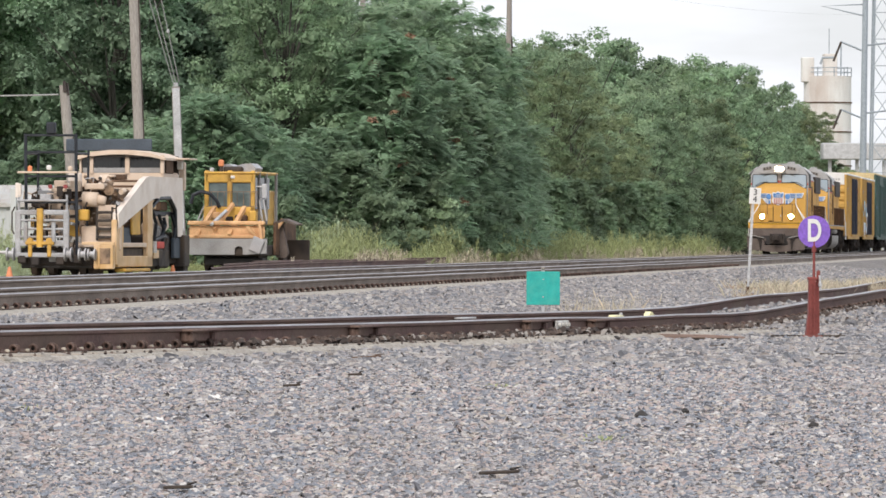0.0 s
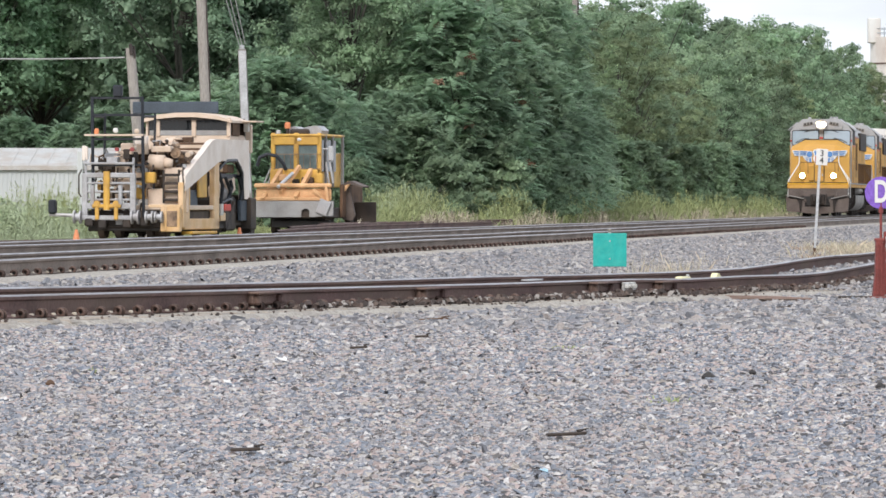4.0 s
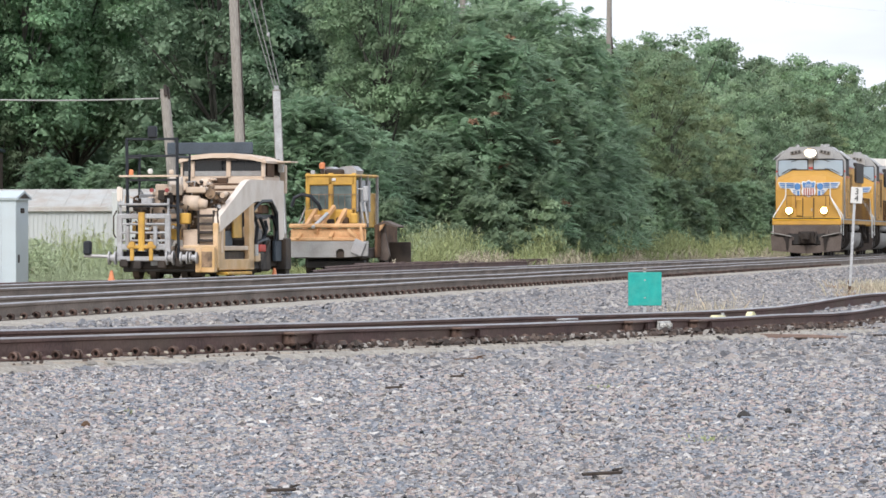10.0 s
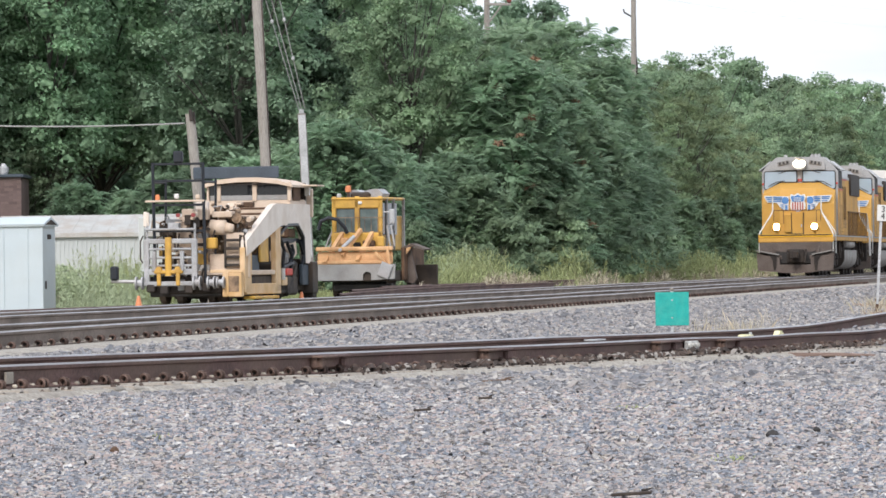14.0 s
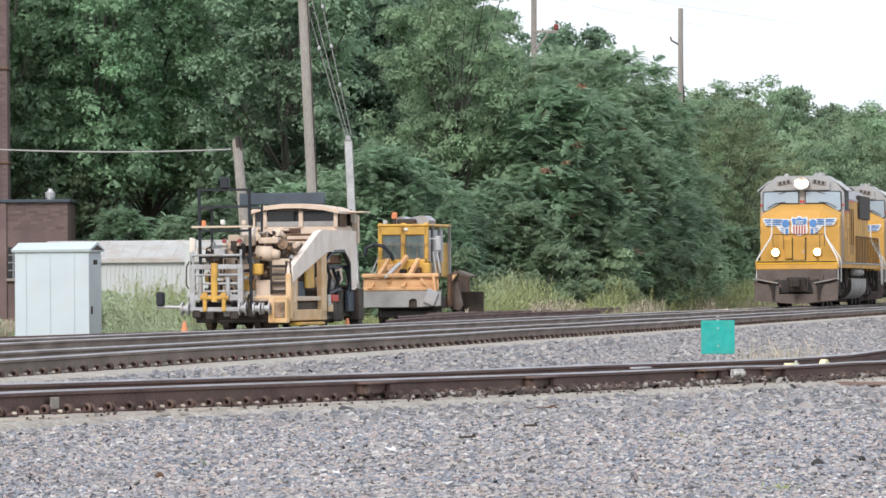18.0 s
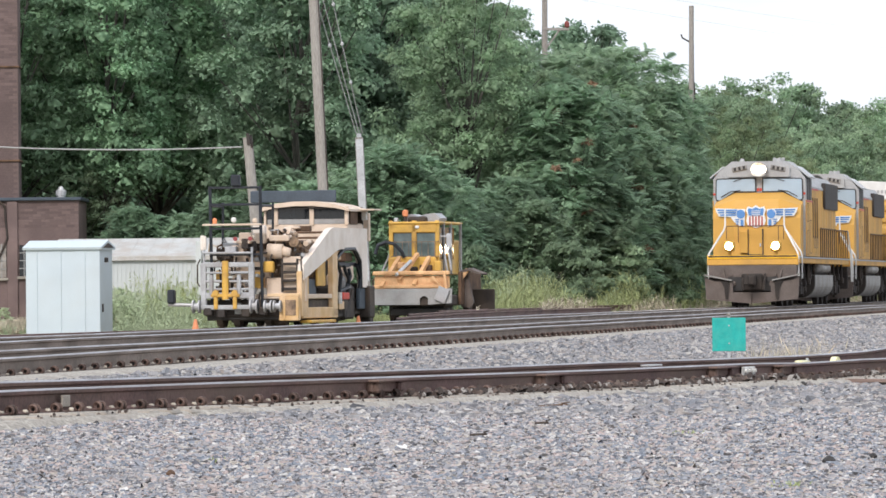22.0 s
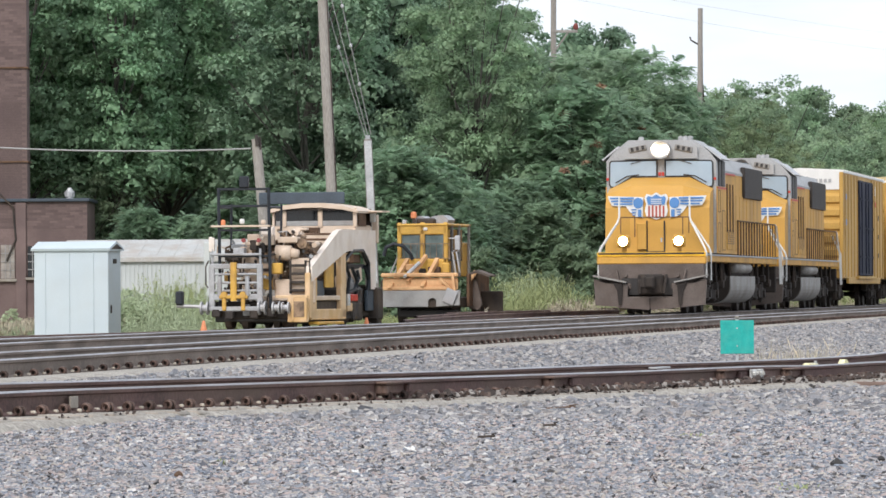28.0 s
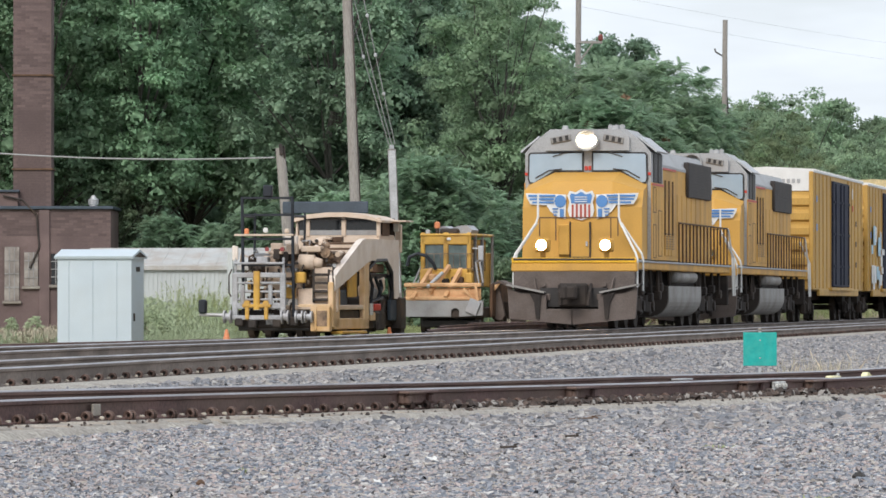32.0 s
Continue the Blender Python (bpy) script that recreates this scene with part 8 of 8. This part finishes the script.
# ------------------------------------------------------------------ crushed stone
def stones(name, label, ylo, yhi, density, s0, s1, seed, faces8=False, keep=None, places=None, material="stone"):
    rng = np.random.default_rng(seed)
    n = int((yhi - ylo) * 0.232 * (ylo + yhi) / 2 * density)
    y = np.sqrt(rng.uniform(ylo ** 2, yhi ** 2, n))
    x = y * rng.uniform(-0.095, 0.137, n)
    rise = 0.0
    if places is not None:
        x, y, rise = places
    if keep is not None:
        ok = keep(x, y)
        x, y = x[ok], y[ok]
    n = len(x)
    s = s0 + (s1 - s0) * rng.beta(1.3, 3.0, n)
    if faces8:
        base = np.array([(1.0, -0.35, -0.42), (-0.15, 1.0, -0.42), (-0.85, -0.75, -0.42), (0.74, -0.05, 0.42), (-0.22, 0.74, 0.40), (-0.58, -0.60, 0.44)], float)
        tri = np.array([(3, 4, 5), (0, 1, 4), (0, 4, 3), (1, 2, 5), (1, 5, 4), (2, 0, 3), (2, 3, 5)])
    else:
        g = 0.8
        base = np.array([(-1, -g, -0.5), (0.3, -1, -0.7), (1, -0.4, -0.5), (0.8, 0.8, -0.6), (-0.5, 1, -0.5), (-0.55, -0.35, 0.75), (0.45, -0.3, 0.9), (0.2, 0.5, 0.8)], float)
        tri = np.array([(0, 1, 6), (0, 6, 5), (1, 2, 6), (2, 3, 7), (2, 7, 6), (3, 4, 7), (4, 0, 5), (4, 5, 7), (5, 6, 7)])
    v = base[None] * (1 + rng.normal(0, 0.17, (n, len(base), 3)))
    v *= (s[:, None] * np.stack([rng.uniform(0.9, 1.8, n), rng.uniform(0.75, 1.35, n), rng.uniform(0.65, 1.25, n)], 1).reshape(n, 3))[:, None, :]
    a, b = rng.uniform(0, 6.283, n), rng.normal(0, 0.36, n)
    ca, sa, cb, sb = np.cos(a), np.sin(a), np.cos(b), np.sin(b)
    vx, vz = v[..., 0] * cb[:, None] - v[..., 2] * sb[:, None], v[..., 0] * sb[:, None] + v[..., 2] * cb[:, None]
    vy = v[..., 1]
    v = np.stack([vx * ca[:, None] - vy * sa[:, None], vx * sa[:, None] + vy * ca[:, None], vz], -1)
    v += np.stack([x, y, (ground_z(x, y) if places is None else rise) + s * 0.42], 1)[:, None, :]
    f = (tri[None] + (np.arange(n) * len(base))[:, None, None]).reshape(-1, 3)
    return tagged(new(name, raw_mesh(name, v.reshape(-1, 3), f, M[material])), label, "gravel", kind="stuff")


def off_siding(x, y):
    sx_ = np.interp(y, SID_Y, SID_X)
    r = (x - sx_) * math.cos(0.33)
    return (r > np.where(y < 73, 1.46, 1.34)) | (r < -1.2) | (np.abs(r) < 0.55) | ((y > 68.5) & (np.abs(np.abs(r) - 0.75) > 0.12))


stones("crushed_stone", "loose gray, pinkish and bluish crushed stone", 31.5, 51, 930, 0.008, 0.029, 21, True, keep=off_siding)
stones("fine_gravel", "finer gray gravel before the crushed stone", 20.5, 32, 1080, 0.008, 0.025, 20, True, keep=off_siding)
stones("track_ballast", "gray crushed stone ballast round the tracks", 43, 136, 85, 0.020, 0.058, 22, True, keep=lambda x, y: off_siding(x, y) & (main_q(x, y) > 5.75), material="ballast")
stones("track_ballast", "gray crushed stone ballast beside the near main", 136, 215, 14, 0.03, 0.06, 23, True, keep=lambda x, y: (main_q(x, y) > 5.75) & (main_q(x, y) < 16), material="ballast")
stones("yard_stone", "gray and pinkish crushed stone before the siding", 51, 84, 330, 0.012, 0.036, 24, True, keep=lambda x, y: x - np.interp(y, SID_Y, SID_X) > 1.60)
# stones heaped against the siding's near rail and a thin scatter on the fines
rng = np.random.default_rng(40)
for n_, r0, r1, up, y0, y1, a_, b_ in ((1500, 0.84, 1.04, 0.03, 51.0, 79.0, 0.018, 0.042), (260, 1.0, 1.55, 0.0, 41.0, 79.0, 0.008, 0.018)):
    hy = rng.uniform(y0, y1, n_)
    ho = rng.uniform(r0, r1, n_)
    hx = np.interp(hy, SID_Y, SID_X)
    hh = np.interp(hy, SID_Y, [p_[2] for p_ in SIDING])
    hz = np.array([siding_top(v) for v in hy]) - RAIL_H + up * rng.uniform(0, 1, n_)
    stones("rail_stones", "rust-stained stones heaped against the rail foot", 50, 51, 1, a_, b_, 41, places=(hx + ho * np.cos(hh), hy - ho * np.sin(hh), hz), material="stained")


# ------------------------------------------------------------------ litter on the stones
def litter():
    rr = random.Random(8)
    spots = (("stick", 1268, 957, 0.20, "dark broken stick lying on the stones"), ("stick", 1032, 748, 0.26, "flat brown splinter of wood"), ("stick", 1012, 780, 0.10, "thin dark twig on the stones"),
             ("plank", 1625, 711, 1.0, "long flat brown plank half sunk in the stones"), ("clod", 355, 862, 0.035, "small brown clod of earth"), ("clod", 1475, 712, 0.05, "small black clod of tar"),
             ("clod", 1520, 850, 0.048, "small black clod of tar"), ("clod", 1110, 690, 0.04, "dark lump beside the rail"), ("paper", 522, 745, 0.07, "small scrap of white paper"),
             ("paper", 765, 822, 0.08, "crumpled scrap of pale paper"), ("paper", 668, 862, 0.05, "small scrap of white paper"), ("paper", 1229, 1024, 0.05, "small blue plastic scrap"), ("stick", 900, 800, 0.12, "thin dark twig on the stones"),
             ("clod", 860, 700, 0.03, "dark lump beside the rail"), ("stick", 700, 985, 0.14, "thin dark twig on the stones"),
             ("clod", 1598, 842, 0.032, "small black clod of tar"), ("clod", 1826, 867, 0.036, "small black clod of tar"), ("stick", 1653, 725, 0.16, "dark broken stick lying on the stones"), ("stick", 1855, 741, 0.18, "dark broken stick lying on the stones"))
    for kind, px, py, size, label in spots:
        u, v = (px - 784) / 9900, (py - 535) / 9900
        y = 33.0
        for _ in range(12):
            y = (EYE_Z - float(ground_z(np.array(u * y), np.array(y)))) / v
        z = float(ground_z(np.array(u * y), np.array(y)))
        if kind == "stick":
            t = thing("stick", pose(u * y, y, z + 0.035, 0, rr.uniform(-4, 4), rr.uniform(-15, 15)), label, "stick", "litter on the stones")
            part("wood", Kit().box(0, 0, 0, size, 0.03 + size * 0.06, 0.016, 0.004), M["machine_dark"] if "dark" in label else M["rust"], t)
            part("splinter", Kit().rod((size * 0.3, 0.01, 0.012), (size * 0.62, 0.03, 0.02), 0.008, 5, 0.003), M["machine_dark"] if "dark" in label else M["rust"], t)
        elif kind == "plank":
            t = thing("plank", pose(u * y, y, z + 0.05, 0, 0.6, 3), label, "plank", "litter on the stones")
            part("board", Kit().prism([(-size * 0.5, -0.02), (size * 0.46, -0.025), (size * 0.5, 0.008), (size * 0.1, 0.026), (-size * 0.47, 0.03)], "y", -0.12, 0.12), M["plank"], t)
            part("split", Kit().box(0.1, -0.122, -0.012, size * 0.7, 0.01, 0.012, 0.002), M["machine_dark"], t)
        elif kind == "clod":
            t = thing("clod", pose(u * y, y, z + 0.02, 0, 0, rr.uniform(0, 90)), label, "clod", "litter on the stones")
            part("lump", Kit().lathe([(size * 0.85, -size * 0.2), (size * 0.9, size * 0.15), (size * 0.5, size * 0.55), (size * 0.12, size * 0.75)], 0, 0, 6), M["loco_black"] if "black" in label or "dark" in label else M["rust"], t)
            part("crumb", Kit().box(size * 0.9, 0.01, size * 0.2, size * 0.8, size * 0.7, size * 0.5, size * 0.2), M["machine_dark"], t)
        else:
            t = thing("paper_scrap", pose(u * y, y, z + 0.035, 20, 10, rr.uniform(0, 90)), label, "paper", "litter on the stones")
            part("sheet", Kit().box(0, 0, 0, size * 0.9, size * 0.7, 0.006, 0.002), M["paint_blue"] if "blue" in label else M["white"], t)
            part("fold", Kit().box(size * 0.25, 0, size * 0.12, 0.006, size * 0.5, size * 0.25, 0.002), M["paint_blue"] if "blue" in label else M["white"], t)


litter()
rng = np.random.default_rng(60)
blades("green_sprouts", "a few yellow-green sprouts among the stones", M["weed"], np.array([2.09, 2.11, 1.9, -1.25]), np.array([31.2, 31.3, 38.8, 35.0]), 0.03, 0.075, 120, 61, 0.5, 0.006)


# ------------------------------------------------------------------ what moves
def motions():
    times = [0.0, 0.1] + [i * 1.0 for i in range(1, 32)] + [31.9, 32.0]
    for car, back in TRAIN:
        walk(car, [(t, on_main(FRONT + (gone(t) + back) * COS)) for t in times])
    spins = [i * 0.1 for i in range(321)]
    for wheel, r in WHEELS:
        if not wheel.parent.name.startswith("hopper"):
            x, y, z = wheel.location
            walk(wheel, [(t, pose(x, y, z, math.degrees((gone(0) - gone(t)) / r), 0, 0)) for t in spins])


motions()
